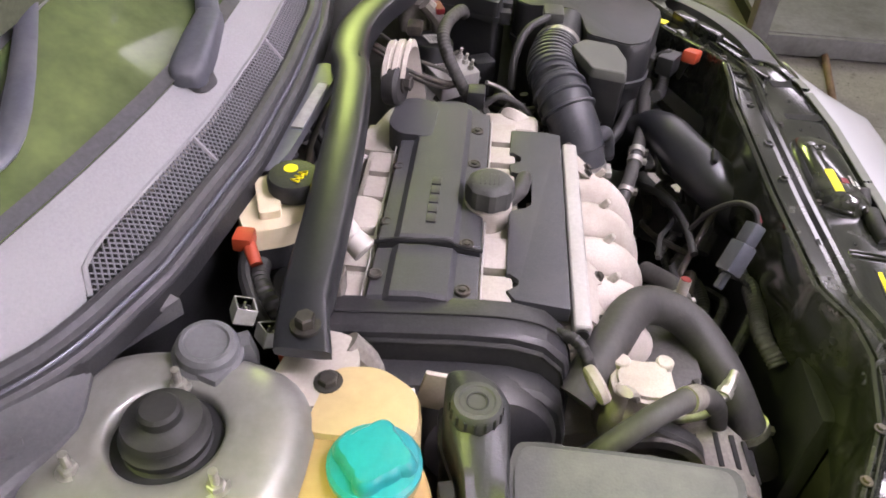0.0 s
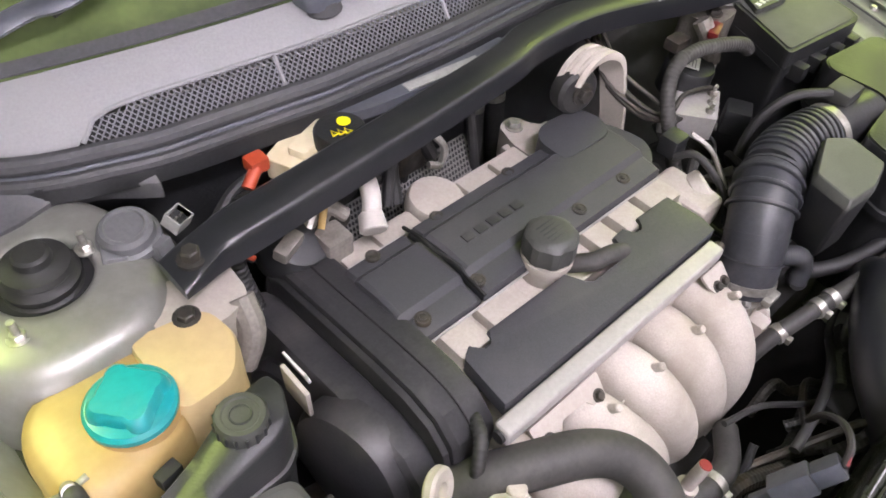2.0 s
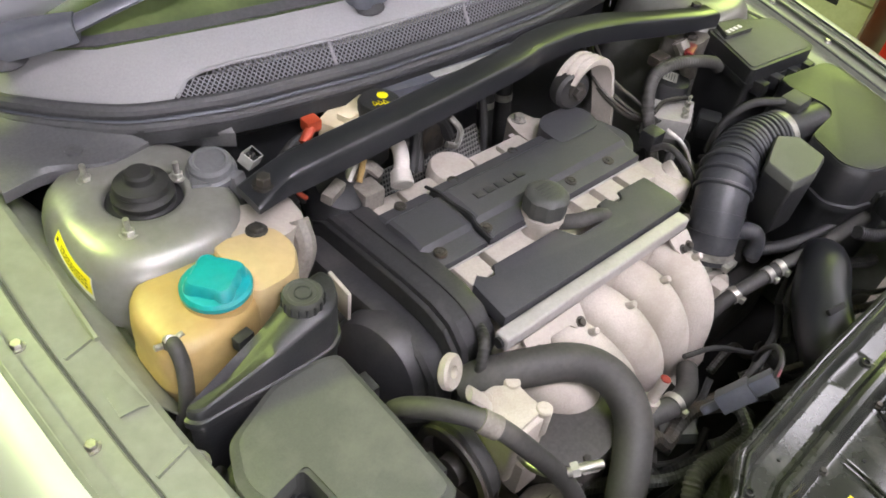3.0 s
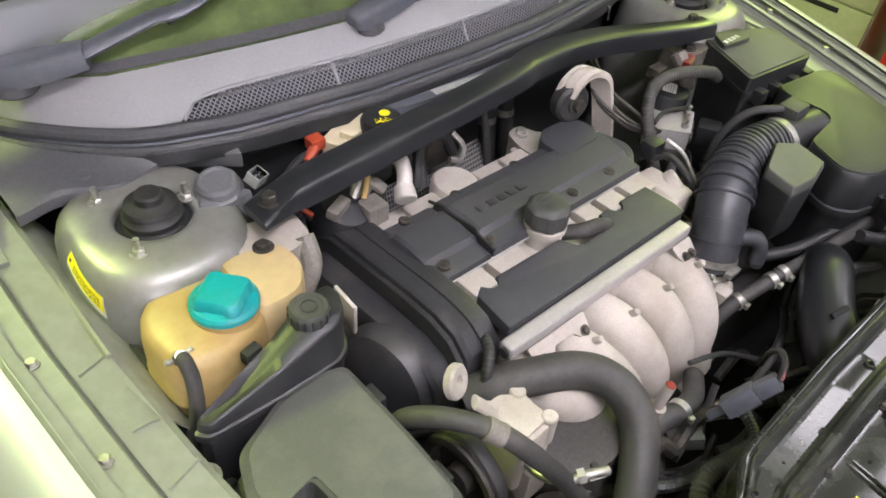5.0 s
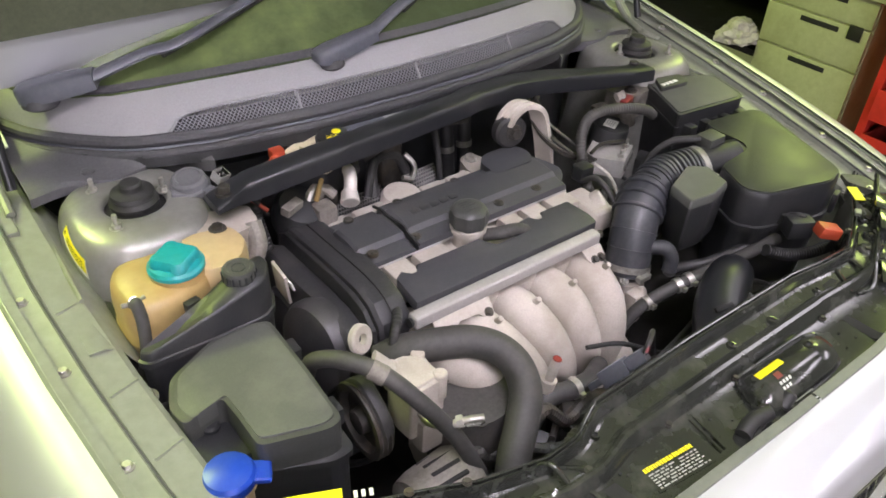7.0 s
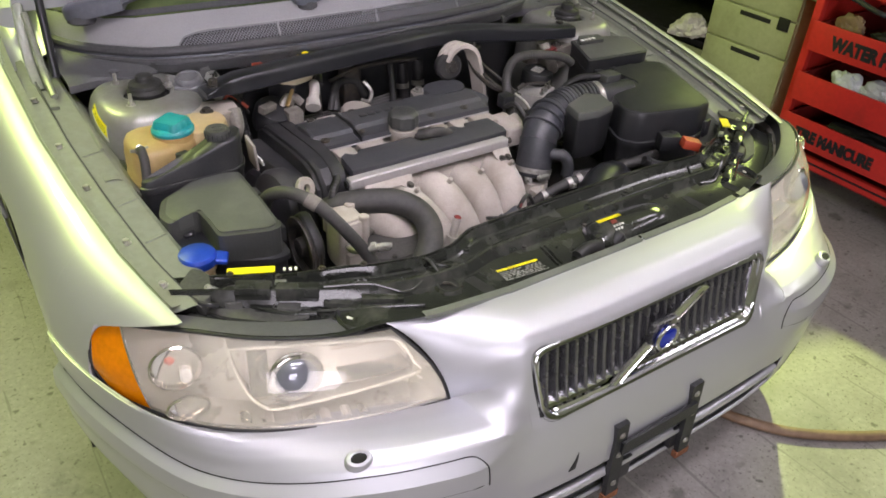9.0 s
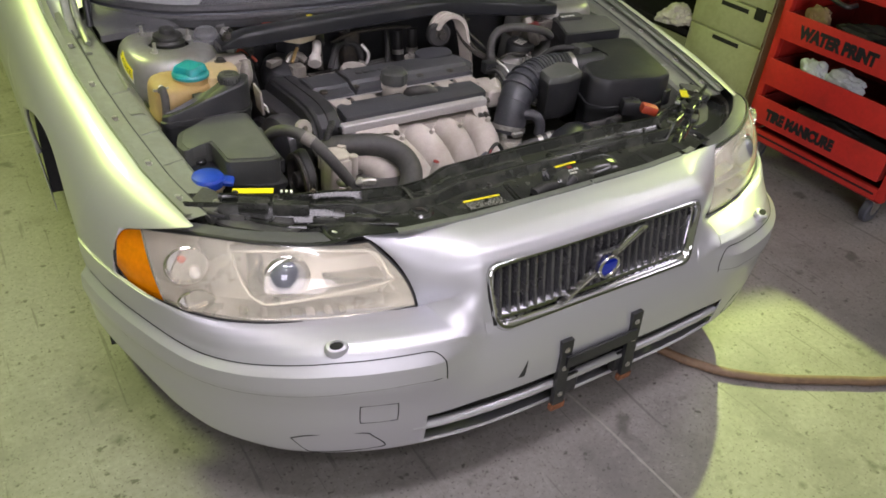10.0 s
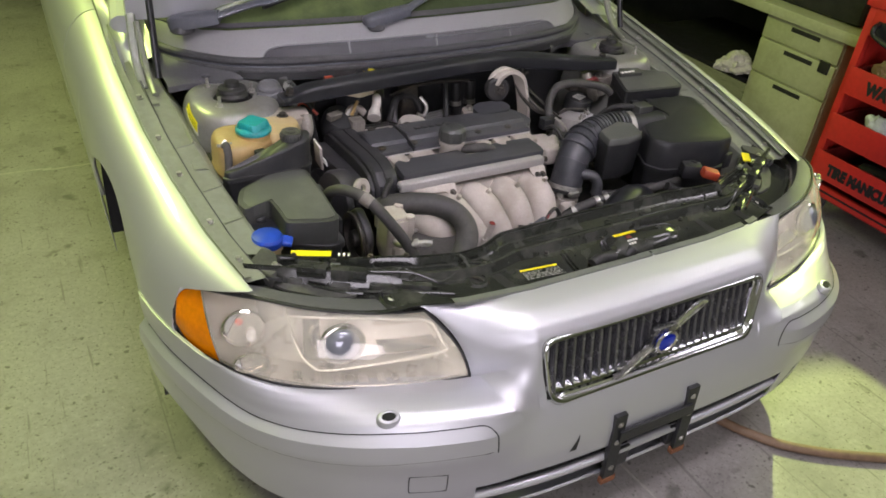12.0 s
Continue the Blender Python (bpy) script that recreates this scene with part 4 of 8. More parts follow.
    low = [(0.398, 0.132, 0.511), (0.50, 0.153, 0.508), (0.60, 0.186, 0.507), (0.70, 0.234, 0.507), (0.78, 0.294, 0.508), (0.845, 0.376, 0.511), (0.882, 0.434, 0.522), (0.900, 0.484, 0.550)]
    top = [(0.466, 0.214, 0.641), (0.53, 0.227, 0.646), (0.60, 0.248, 0.652), (0.68, 0.290, 0.656), (0.755, 0.350, 0.658), (0.82, 0.412, 0.651), (0.858, 0.462, 0.640), (0.886, 0.502, 0.618)]
    low, top = spline(low, 6), spline(top, 6)
    n = len(low)

    def surf(s, v, inset=0.0):
        """A point of the lens at the share s from the grille outwards and v upwards."""
        f = s * (n - 1)
        i = min(int(f), n - 2)
        p = low[i].lerp(low[i + 1], f - i).lerp(top[i].lerp(top[i + 1], f - i), v)
        out = Vector((0.35 * p.x, -1, 0.25)).normalized()
        p = p - Vector((0.016 * math.sin(math.pi * v) * max(0.0, 1 - 7 * s), 0, 0))
        p = p + offside(side) * (1 - step(s, 0.55, 1.0))
        q = p + out * (0.030 * math.sin(math.pi * (0.15 + 0.75 * v)) - 0.012) - out * inset
        return Vector((side * q.x, q.y, q.z))

    def sheet(us, vs, depth):
        return grid(B(), [[surf(u, v, depth(u, v)) for u in us] for v in vs])
    us, vs = np.linspace(0, 1, n), np.linspace(0, 1, 9)
    light = part("headlight", sheet(us, vs, lambda u, v: 0.004 + 0.075 * min(1, 7 * v, 7 * (1 - v)) * min(1, 14 * u, 10 * (1 - u))), M["bezel"], car, "large hazed headlight with an amber corner")
    glass = part("lens", thicken(sheet(us, vs, lambda u, v: 0.0), 0.0025), M["lens"], light, "hazed clear lens")
    glass.visible_shadow = False
    rim = B()
    edge = [surf(u, 0, -0.001) for u in us] + [surf(1, v, -0.001) for v in vs[1:]] + [surf(u, 1, -0.001) for u in us[::-1][1:]] + [surf(0, v, -0.001) for v in vs[::-1][1:]]
    tube(rim, edge, 0.0032, 6, 1)
    part("lens_rim", rim, M["rubber"], light, "black lens gasket")
    inner = tube(B(), [surf(u, 0.045, 0.004) for u in np.linspace(0.02, 0.98, 40)], 0.0018, 6, 1)
    part("lens_seam", inner, M["reflector"], light)
    # amber corner with a slanting inner edge
    amber = grid(B(), [[surf((0.705 + 0.105 * v) + (0.985 - 0.705 - 0.105 * v) * w, 0.03 + 0.94 * v, -0.0012) for w in np.linspace(0, 1, 9)] for v in vs])
    part("amber_corner", thicken(amber, 0.004), M["amber"], light, "amber indicator lens")
    edge = tube(B(), [surf(0.700 + 0.105 * v, 0.03 + 0.94 * v, 0.0) for v in vs], 0.0022, 6, 1)
    part("amber_edge", edge, M["reflector"], light)
    ax = Vector((side * -0.22, 1, -0.2)).normalized()

    def bowl(s, v, r, depth, inset, mat, name, label="", squash=(1, 1)):
        c = surf(s, v, inset)
        b = lathe(B(), c, [(r * 1.02, 0.004), (r * 1.08, -0.003), (r * 1.0, -0.006), (r * 0.93, 0.0), (r * 0.75, depth * 0.55), (r * 0.4, depth * 0.92), (0.002, depth)], ax, 28, squash)
        return part(name, b, M[mat], light, label), c
    # recessed frame that holds the projector
    shelf = [(0.49, 0.84), (0.47, 0.55), (0.43, 0.30), (0.36, 0.25), (0.06, 0.40), (0.035, 0.55), (0.03, 0.82), (0.12, 0.88), (0.40, 0.88)]
    frame_bm = tube(B(), [surf(s, v, 0.016) for s, v in shelf + shelf[:1]], 0.0035, 8, 4)
    part("reflector_frame", frame_bm, M["bezel"], light, "bright frame round the projector")
    part("frame_wall", grid(B(), [[surf(s, v, d) for s, v in shelf + shelf[:1]] for d in (0.016, 0.05)]), M["bezel"], light)
    part("frame_back", sheet(np.linspace(0.04, 0.46, 12), np.linspace(0.36, 0.86, 6), lambda u, v: 0.046), M["reflector_dull"], light)
    _, c = bowl(0.338, 0.58, 0.043, 0.03, 0.022, "reflector", "main_reflector", "silver reflector bowl")
    part("projector", lathe(B(), c - ax * 0.004, [(0.037, 0.014), (0.037, 0.0), (0.034, -0.008), (0.024, -0.016), (0.011, -0.0205), (0.001, -0.021)], ax, 28), M["bulb"], light, "dark glass projector lens")
    part("projector_ring", lathe(B(), c - ax * 0.003, [(0.037, 0.003), (0.041, 0.0), (0.041, -0.004), (0.037, -0.005)], ax, 28), M["reflector"], light)
    part("frame_fin", thicken(grid(B(), [[surf(0.445 - 0.05 * w, v, 0.018 + 0.02 * w) for w in (0, 0.5, 1)] for v in np.linspace(0.3, 0.84, 7)]), 0.0015), M["reflector"], light)
    part("inner_reflector", thicken(grid(B(), [[surf(u, v, 0.025 + 0.03 * math.sin(math.pi * (v - 0.45) / 0.4)) for u in np.linspace(0.05, 0.23, 8)] for v in np.linspace(0.45, 0.85, 8)]), 0.0015), M["reflector"], light, "inner high beam reflector")
    for k in range(8):
        p = surf(0.09 + 0.017 * k, 0.50, 0.022)
        part("reflector_tooth", box(B(), p - Vector((0.004, 0.003, 0.002)), p + Vector((0.004, 0.003, 0.002)), 0.001), M["reflector"], light)
    # side reflectors
    bowl(0.625, 0.60, 0.040, 0.035, 0.014, "reflector", "outer_reflector", "round indicator reflector", (1.0, 0.95))
    bowl(0.60, 0.17, 0.034, 0.025, 0.012, "reflector", "lower_reflector", "oval side lamp reflector", (1.0, 0.62))
    b = lathe(B(), surf(0.640, 0.68, 0.018), [(0.010, 0.012), (0.011, 0.0), (0.008, -0.010), (0.001, -0.014)], ax, 16)
    part("indicator_bulb", b, M["redplug"], light, "orange bulb")
    b = lathe(B(), surf(0.60, 0.50, 0.020), [(0.009, 0.012), (0.010, 0.0), (0.006, -0.008), (0.001, -0.010)], ax, 16)
    part("side_bulb", b, M["white_label"], light)
    # bright steps along the bottom
    rng = random.Random(4)
    for k in range(7):
        u = 0.20 + 0.040 * k + rng.uniform(-0.012, 0.012)
        part("reflector_step", thicken(grid(B(), [[surf(u + (0.018 + 0.003 * (k * 5 % 4)) * w, 0.07 + (0.05 + 0.008 * (k * 3 % 4)) * v, 0.010 + 0.016 * v + 0.006 * math.sin(3.14 * w)) for w in (0, 0.35, 0.7, 1)] for v in (0, 0.5, 1)]), 0.0012), M["reflector_dull" if k % 3 else "reflector"], light)
    # dark shelf between lens and slam panel
    bm = grid(B(), [[surf(u, 1.0, 0.004) + Vector((0, d, z)) for u in np.linspace(0, 0.80, 30)] for d, z in ((0.002, 0.002), (0.012, 0.004), (0.045, 0.0), (0.05, -0.03))])
    part("light_shelf", thicken(bm, 0.002), M["cowl_low"], light, "dark grey shelf above the lens")


headlight(-1)
headlight(1)


def bonnet():
    """The open bonnet, hinged at the cowl, above the engine bay."""
    hinge, ang = Vector((0, 1.36, 0.90)), radians(74)
    rows = []
    for s in np.linspace(0, 1.06, 12):
        r = []
        for x in np.linspace(-0.80, 0.80, 21):
            w = 1 - 0.06 * s
            cut = 0.16 * (abs(x) / 0.8) ** 3 * step(s, 0.6, 1.06)
            d = s - cut
            r.append(hinge + Vector((x * w, -d * math.cos(ang), d * math.sin(ang))) + Vector((0, 0.05, 0.012)) * math.sin(math.pi * min(1, s)))
        rows.append(r)
    ob = part("bonnet", thicken(grid(B(), rows), 0.025), M["paint"], car, "open silver bonnet")
    inner = [[p + Vector((0, -0.030, -0.009)) for p in r[1:-1]] for r in rows[1:-1]]
    part("bonnet_liner", thicken(grid(B(), inner), 0.006), M["liner"], ob, "dark felt liner under the bonnet")
    for side in (-1, 1):
        a = Vector((side * 0.80, 1.20, 0.76))
        bm = B()
        tube(bm, [a, a + Vector((0, 0.06, 0.05)), a + Vector((-side * 0.005, 0.10, 0.11)), Vector((side * 0.785, 1.35, 0.93))], 0.012, 8, 4, flat=0.5)
        tube(bm, [a + Vector((-side * 0.02, -0.05, 0.0)), a + Vector((-side * 0.02, 0.03, 0.035)), a + Vector((-side * 0.02, 0.11, 0.14))], 0.008, 8, 4)
        box(bm, a + Vector((-0.02, -0.10, -0.012)), a + Vector((0.02, 0.03, -0.002)), 0.003)
        part("hinge", bm, M["flange"], ob, "painted bonnet hinge")
        st = cyl(B(), (side * 0.765, 1.16, 0.80), (side * 0.74, 1.29, 1.25), 0.009, seg=12)
        cyl(st, (side * 0.74, 1.29, 1.25), (side * 0.73, 1.33, 1.42), 0.0045, seg=10)
        part("gas_strut", st, M["bar"], ob, "black gas strut")


bonnet()
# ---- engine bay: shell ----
# added near-black sheet closes the bay and paints the shade at its bottom
part("bay_floor", box(B(), (-0.68, 0.30, 0.20), (0.68, 1.12, 0.215)), M["void"], car, "near-black sheet added for the shade below the engine")


def strut_tower(side):
    c = Vector((-0.603, 1.062, 0) if side < 0 else (0.640, 1.05, 0))
    drop = -0.027

    def ring(r, z, square, lean=0.0):
        """An outline that grows from a circle into the tower's rounded box."""
        out = []
        for i in range(48):
            a = 2 * math.pi * i / 48
            u, v = math.cos(a), math.sin(a)
            e = 2 + 0.7 * square
            k = (abs(u) ** e + abs(v) ** e) ** (-1 / e)
            ax = 1 + square * ((-0.07 if u * side > 0 else -0.13))
            ay = 1 + square * 0.02
            out.append(c + Vector((r * k * u * ax, r * k * v * ay, z + drop)))
        return out
    rows = ((0.050, 0.788, 0), (0.052, 0.797, 0), (0.056, 0.801, 0), (0.066, 0.802, 0), (0.084, 0.801, 0.4), (0.104, 0.798, 0.8), (0.116, 0.792, 1), (0.125, 0.780, 1), (0.131, 0.762, 1), (0.138, 0.70, 1), (0.152, 0.55, 1), (0.170, 0.36, 1))
    tower = part("strut_tower", ring_loft(B(), [ring(*q) for q in rows], True, False), M["tower"], car, "silver painted strut tower with a rubber mount", 50)
    part("mount_well", ring_loft(B(), [ring(0.053, 0.789, 0), ring(0.052, 0.77, 0)], True, True), M["void"], tower)
    part("strut_mount", lathe(B(), c + Vector((0, 0, 0.793 + drop)), [(0.041, -0.016), (0.041, -0.004), (0.036, 0.0), (0.0405, 0.003), (0.041, 0.010), (0.037, 0.013), (0.035, 0.018), (0.037, 0.021), (0.035, 0.027), (0.022, 0.0295), (0.0195, 0.032), (0.019, 0.041), (0.016, 0.0445), (0.002, 0.0455)], seg=32), M["rubber"], tower, "black rubber top mount")
    for x, y in ((-0.048, 0.066), (0.052, 0.006), (-0.049, -0.062)):
        p = c + Vector((-side * x, y, 0.799 + drop))
        st = cyl(B(), p, p + Vector((0, 0, 0.026)), 0.0042, seg=10)
        bolt(st, p, 0.008, 0.009)
        part("stud", st, M["steel"], tower, "zinc stud and nut")
    # pinch seam at the foot of the tower
    part("tower_seam", tube(B(), [(side * 0.745, y, 0.735 + 0.02 * (y - 0.95)) for y in np.linspace(0.90, 1.14, 8)], 0.004, 6, 3), M["flange"], tower)
    return ring


for side in (-1, 1):
    rows = [[Vector((side * x, y, z + 0.04 * (y - 0.95))) for y in np.linspace(0.80, 1.24, 14)] for x, z in ((0.768, 0.722), (0.745, 0.722), (0.728, 0.712), (0.70, 0.66), (0.66, 0.56))]
    part("tower_apron", thicken(grid(B(), rows), 0.002), M["flange"], car, "painted panel between wing and strut tower", 40)
tower_ring = strut_tower(-1)
strut_tower(1)


def tower_label():
    """A yellow strip with small print on the flank of the tower."""
    rings = [tower_ring(r, z, 1) for r, z in ((0.1185, 0.7905), (0.1265, 0.7795), (0.1325, 0.7625), (0.1345, 0.735))]

    def flank(u, v):
        a = (lerp(u, [(0, 23.7), (1, 28.4)])) % 48
        i, f = int(a), a - int(a)
        k = (v + 0.55 * u) * 3
        j = min(int(k), 2)
        p = rings[j][i].lerp(rings[j][(i + 1) % 48], f)
        q = rings[j + 1][i].lerp(rings[j + 1][(i + 1) % 48], f)
        return p.lerp(q, k - j)

    def strip(u0, u1, v0, v1, up, mat, name, label=""):
        return part(name, grid(B(), [[flank(u, v) + Vector((-0.0006, -0.0003, 0.0006)) * up for u in np.linspace(u0, u1, 10)] for v in np.linspace(v0, v1, 4)]), M[mat], car, label)
    strip(0, 1, -0.02, 0.46, 1, "white_label", "label_backing", "pale backing of the warning label")
    strip(0.015, 0.985, -0.02, 0.36, 2, "yellow", "label", "yellow warning label on the strut tower")
    rng = random.Random(8)
    for row in range(3):
        u = 0.26
        while u < 0.9:
            w = rng.uniform(0.03, 0.09)
            strip(u, min(u + w, 0.93), 0.10 + 0.075 * row, 0.13 + 0.075 * row, 3, "ink", "label_line")
            u += w + 0.02
    strip(0.08, 0.15, 0.11, 0.22, 3, "ink", "label_line")


tower_label()


def slam_edge(x, rear):
    if rear:
        return lerp(x, [(-0.76, 0.50), (-0.67, 0.463), (-0.58, 0.411), (-0.44, 0.340), (-0.34, 0.314), (-0.28, 0.318), (-0.22, 0.348), (0, 0.356), (0.28, 0.356), (0.36, 0.345), (0.44, 0.340), (0.58, 0.405), (0.67, 0.463), (0.76, 0.50)])
    return lerp(abs(x), [(0, 0.162), (0.25, 0.164), (0.40, 0.178), (0.46, 0.195), (0.56, 0.232), (0.68, 0.30), (0.76, 0.362)])


SLAM = [(0.0, 0.60), (0.0, 0.668), (0.010, 0.681), (0.022, 0.688), (0.045, 0.690), (0.055, 0.6895), (0.062, 0.6845), (0.078, 0.684), (0.085, 0.689), (0.098, 0.6895), (0.115, 0.684), (0.145, 0.673), (0.17, 0.671), (0.29, 0.670), (0.32, 0.672), (0.345, 0.680), (0.375, 0.682), (0.405, 0.681), (0.43, 0.676), (0.475, 0.664), (0.50, 0.6625),
        (0.70, 0.662), (0.88, 0.662), (0.925, 0.663), (0.935, 0.668), (1.0, 0.669)]


def slam_at(x, t, up=0.0):
    a, b = slam_edge(x, True), slam_edge(x, False)
    z = lerp(t, SLAM) - 0.016 * step(abs(x), 0.45, 0.6) * (1 - step(t, 0.2, 0.4))
    if t > 0.42:
        z -= 0.018 * step(abs(x), 0.47, 0.56) * step(t, 0.42, 0.5)
    return Vector((x, a + (b - a) * t, z + up))


def slam_on(x, y, up=0.0):
    a, b = slam_edge(x, True), slam_edge(x, False)
    return slam_at(x, min(1.0, max(0.001, (a - y) / (a - b))), up)


def slam_panel():
    xs = np.linspace(-0.76, 0.76, 110)
    rows = []
    for k, (t, z) in enumerate(SLAM):
        r = []
        for x in xs:
            p = slam_at(x, t)
            if k == 0:
                p.z = 0.56
            r.append(p)
        rows.append(r)
    panel = part("slam_panel", thicken(grid(B(), rows), 0.0015), M["slam"], car, "glossy black pressed radiator support panel", 20)

    def pad(name, corners, up, mat, label="", n=6):
        """A flat piece that follows the panel between four corners of (x, y)."""
        a, b, c, d = [Vector((*q, 0)) for q in corners]
        rows = []
        for v in np.linspace(0, 1, n):
            p, q = a.lerp(d, v), b.lerp(c, v)
            rows.append([slam_on(*p.lerp(q, u).xy, up) for u in np.linspace(0, 1, n)])
        return part(name, grid(B(), rows), M[mat], panel, label)
    # raised half-round housing over the latch
    rings = []
    for x, k in ((-0.004, 0.0), (0.0, 0.55), (0.006, 0.85), (0.02, 1.0), (0.15, 1.0), (0.178, 0.92), (0.196, 0.7), (0.205, 0.0)):
        rings.append([Vector((x - 0.018 * (1 - math.cos(a)) * 0.5, 0.221 + 0.040 * math.cos(a) * (0.6 + 0.4 * k), 0.660 + 0.028 * math.sin(a) * k)) for a in np.linspace(0, math.pi, 14)])
    part("latch_housing", ring_loft(B(), rings, False, False), M["slam"], panel, "raised half-round latch housing", 40)

    def decal(x0, x1, a0, a1, mat, name, label=""):
        rows = [[Vector((x - 0.018 * (1 - math.cos(a)) * 0.5, 0.221 + 0.0407 * math.cos(a), 0.660 + 0.0287 * math.sin(a))) for x in np.linspace(x0, x1, 4)] for a in np.linspace(a0, a1, 5)]
        return part(name, grid(B(), rows), M[mat], panel, label)
    decal(0.022, 0.084, 1.05, 1.38, "yellow", "label", "yellow warning label")
    decal(0.048, 0.062, 1.48, 1.75, "redplug_bright", "label_mark")
    for k in range(7):
        x = 0.046 + 0.0075 * (k % 4)
        decal(x, x + 0.005, 1.85 + 0.22 * (k // 4), 1.98 + 0.22 * (k // 4), "white_label", "label_mark")
    part("hole_rim", lathe(B(), (0.145, 0.229, 0.6865), [(0.004, 0.0), (0.0045, 0.003), (0.009, 0.002), (0.011, -0.002)], (0, 0.2, 1), 16), M["slam"], panel)
    part("hole", cyl(B(), (0.145, 0.229, 0.686), (0.145, 0.2292, 0.6885), 0.0045, seg=14), M["void"], panel)
    # slots, rails and holes
    for corners in (((-0.302, 0.240), (-0.278, 0.240), (-0.264, 0.176), (-0.290, 0.176)), ((0.278, 0.243), (0.296, 0.243), (0.300, 0.176), (0.274, 0.176)), ((0.40, 0.237), (0.425, 0.24), (0.428, 0.196), (0.404, 0.196)),
                    ((-0.105, 0.30), (-0.092, 0.30), (-0.092, 0.294), (-0.105, 0.294)), ((0.32, 0.308), (0.355, 0.31), (0.355, 0.300), (0.32, 0.298)), ((-0.47, 0.26), (-0.43, 0.245), (-0.435, 0.237), (-0.475, 0.25))):
        pad("slot", corners, 0.0006, "void", "dark slot")
    for dx in (0.0, 0.009):
        part("pressed_rail", tube(B(), [slam_on(-0.112 + dx, 0.250, 0.001), slam_on(-0.116 + dx, 0.22, 0.0025), slam_on(-0.120 + dx, 0.190, 0.001)], 0.0022, 6, 3), M["slam"], panel)
    part("pressed_rail", tube(B(), [slam_on(0.002, 0.255, 0.004), slam_on(-0.012, 0.225, 0.005), slam_on(-0.014, 0.195, 0.001)], 0.0022, 6, 3), M["slam"], panel)
    p = slam_on(-0.334, 0.238, 0.0)
    part("hole_rim", lathe(B(), p, [(0.017, -0.001), (0.018, 0.004), (0.023, 0.005), (0.028, -0.001)], seg=24), M["slam"], panel)
    part("hole", cyl(B(), p - Vector((0, 0, 0.002)), p + Vector((0, 0, 0.0012)), 0.0172, seg=20), M["void"], panel)
    part("hole_clip", tube(B(), [p + Vector((-0.006, 0.010, 0.002)), p + Vector((0.002, 0.0, 0.006)), p + Vector((0.008, -0.010, 0.002))], 0.003, 6, 3), M["dark_steel"], panel)
    rng = random.Random(12)
    spots = [(-0.549, 0.365, 0.009), (-0.467, 0.315, 0.010), (0.167, 0.305, 0.008), (0.06, 0.307, 0.007), (-0.25, 0.305, 0.006), (-0.18, 0.305, 0.004), (0.30, 0.306, 0.006), (0.24, 0.226, 0.004), (0.255, 0.205, 0.003), (0.345, 0.22, 0.005),
             (0.22, 0.20, 0.003), (-0.262, 0.245, 0.004), (-0.255, 0.238, 0.003), (-0.085, 0.235, 0.004), (-0.06, 0.215, 0.003), (-0.63, 0.395, 0.008), (0.50, 0.285, 0.008), (0.61, 0.40, 0.010), (0.545, 0.35, 0.006), (0.36, 0.285, 0.004), (-0.40, 0.285, 0.006), (-0.50, 0.29, 0.005)]
    for x, y, r in spots:
        p = slam_on(x, y, 0.0004)
        if r > 0.005:
            part("hole_rim", lathe(B(), p, [(r * 0.6, 0.0), (r * 0.6, 0.0035), (r, 0.003), (r * 1.2, -0.001)], seg=16), M["slam"], panel)
        part("hole", cyl(B(), p - Vector((0, 0, 0.002)), p + Vector((0, 0, 0.001)), r * 0.6, seg=12), M["void"], panel)
    for x, y in ((-0.655, 0.447), (-0.45, 0.338), (-0.145, 0.262), (0.012, 0.262), (0.25, 0.262), (0.50, 0.365), (-0.585, 0.40), (-0.515, 0.372), (0.445, 0.262), (-0.30, 0.268)):
        part("bolt", bolt(B(), slam_on(x, y, 0.0005), 0.0045, 0.005), M["dark_steel"], panel)
    # slanting braces pressed into the channel
    for pts in (((-0.372, 0.338), (-0.345, 0.30), (-0.335, 0.27)), ((-0.358, 0.325), (-0.30, 0.275)), ((0.40, 0.35), (0.37, 0.30), (0.345, 0.268)), ((0.44, 0.35), (0.42, 0.29)), ((-0.536, 0.324), (-0.462, 0.290), (-0.405, 0.258), (-0.36, 0.268)), ((0.536, 0.324), (0.462, 0.290), (0.405, 0.258), (0.36, 0.262)),
                ((-0.60, 0.335), (-0.52, 0.285), (-0.44, 0.236), (-0.40, 0.215)), ((0.60, 0.335), (0.52, 0.285), (0.45, 0.24))):
        part("pressed_brace", tube(B(), [slam_on(x, y, 0.002) for x, y in pts], 0.0038, 8, 5, flat=0.8), M["slam"], panel)
    # bosses, ledges and clips pressed into the ends behind the headlights
    for side in (-1, 1):
        for x, y, r in ((0.668, 0.412, 0.013), (0.612, 0.380, 0.017), (0.548, 0.342, 0.012), (0.492, 0.318, 0.016)):
            p = slam_on(side * x, y, -0.002)
            part("boss", lathe(B(), p, [(r * 1.25, -0.004), (r * 1.15, 0.004), (r * 0.95, 0.0075), (r * 0.55, 0.0075), (r * 0.5, 0.004), (0.001, 0.004)], (0, -0.15, 1), 20), M["slam"], panel)
            part("bolt", bolt(B(), p + Vector((0, 0, 0.0045)), r * 0.34, 0.005), M["dark_steel"], panel)
        for x, y, w, d, h in ((0.640, 0.377, 0.030, 0.013, 0.013), (0.577, 0.338, 0.036, 0.010, 0.016), (0.455, 0.262, 0.036, 0.008, 0.010), (0.522, 0.300, 0.024, 0.008, 0.012)):
            p = slam_on(side * x, y, 0.0)
            m = pose(p.x, p.y, p.z, 0, 0, side * 31)
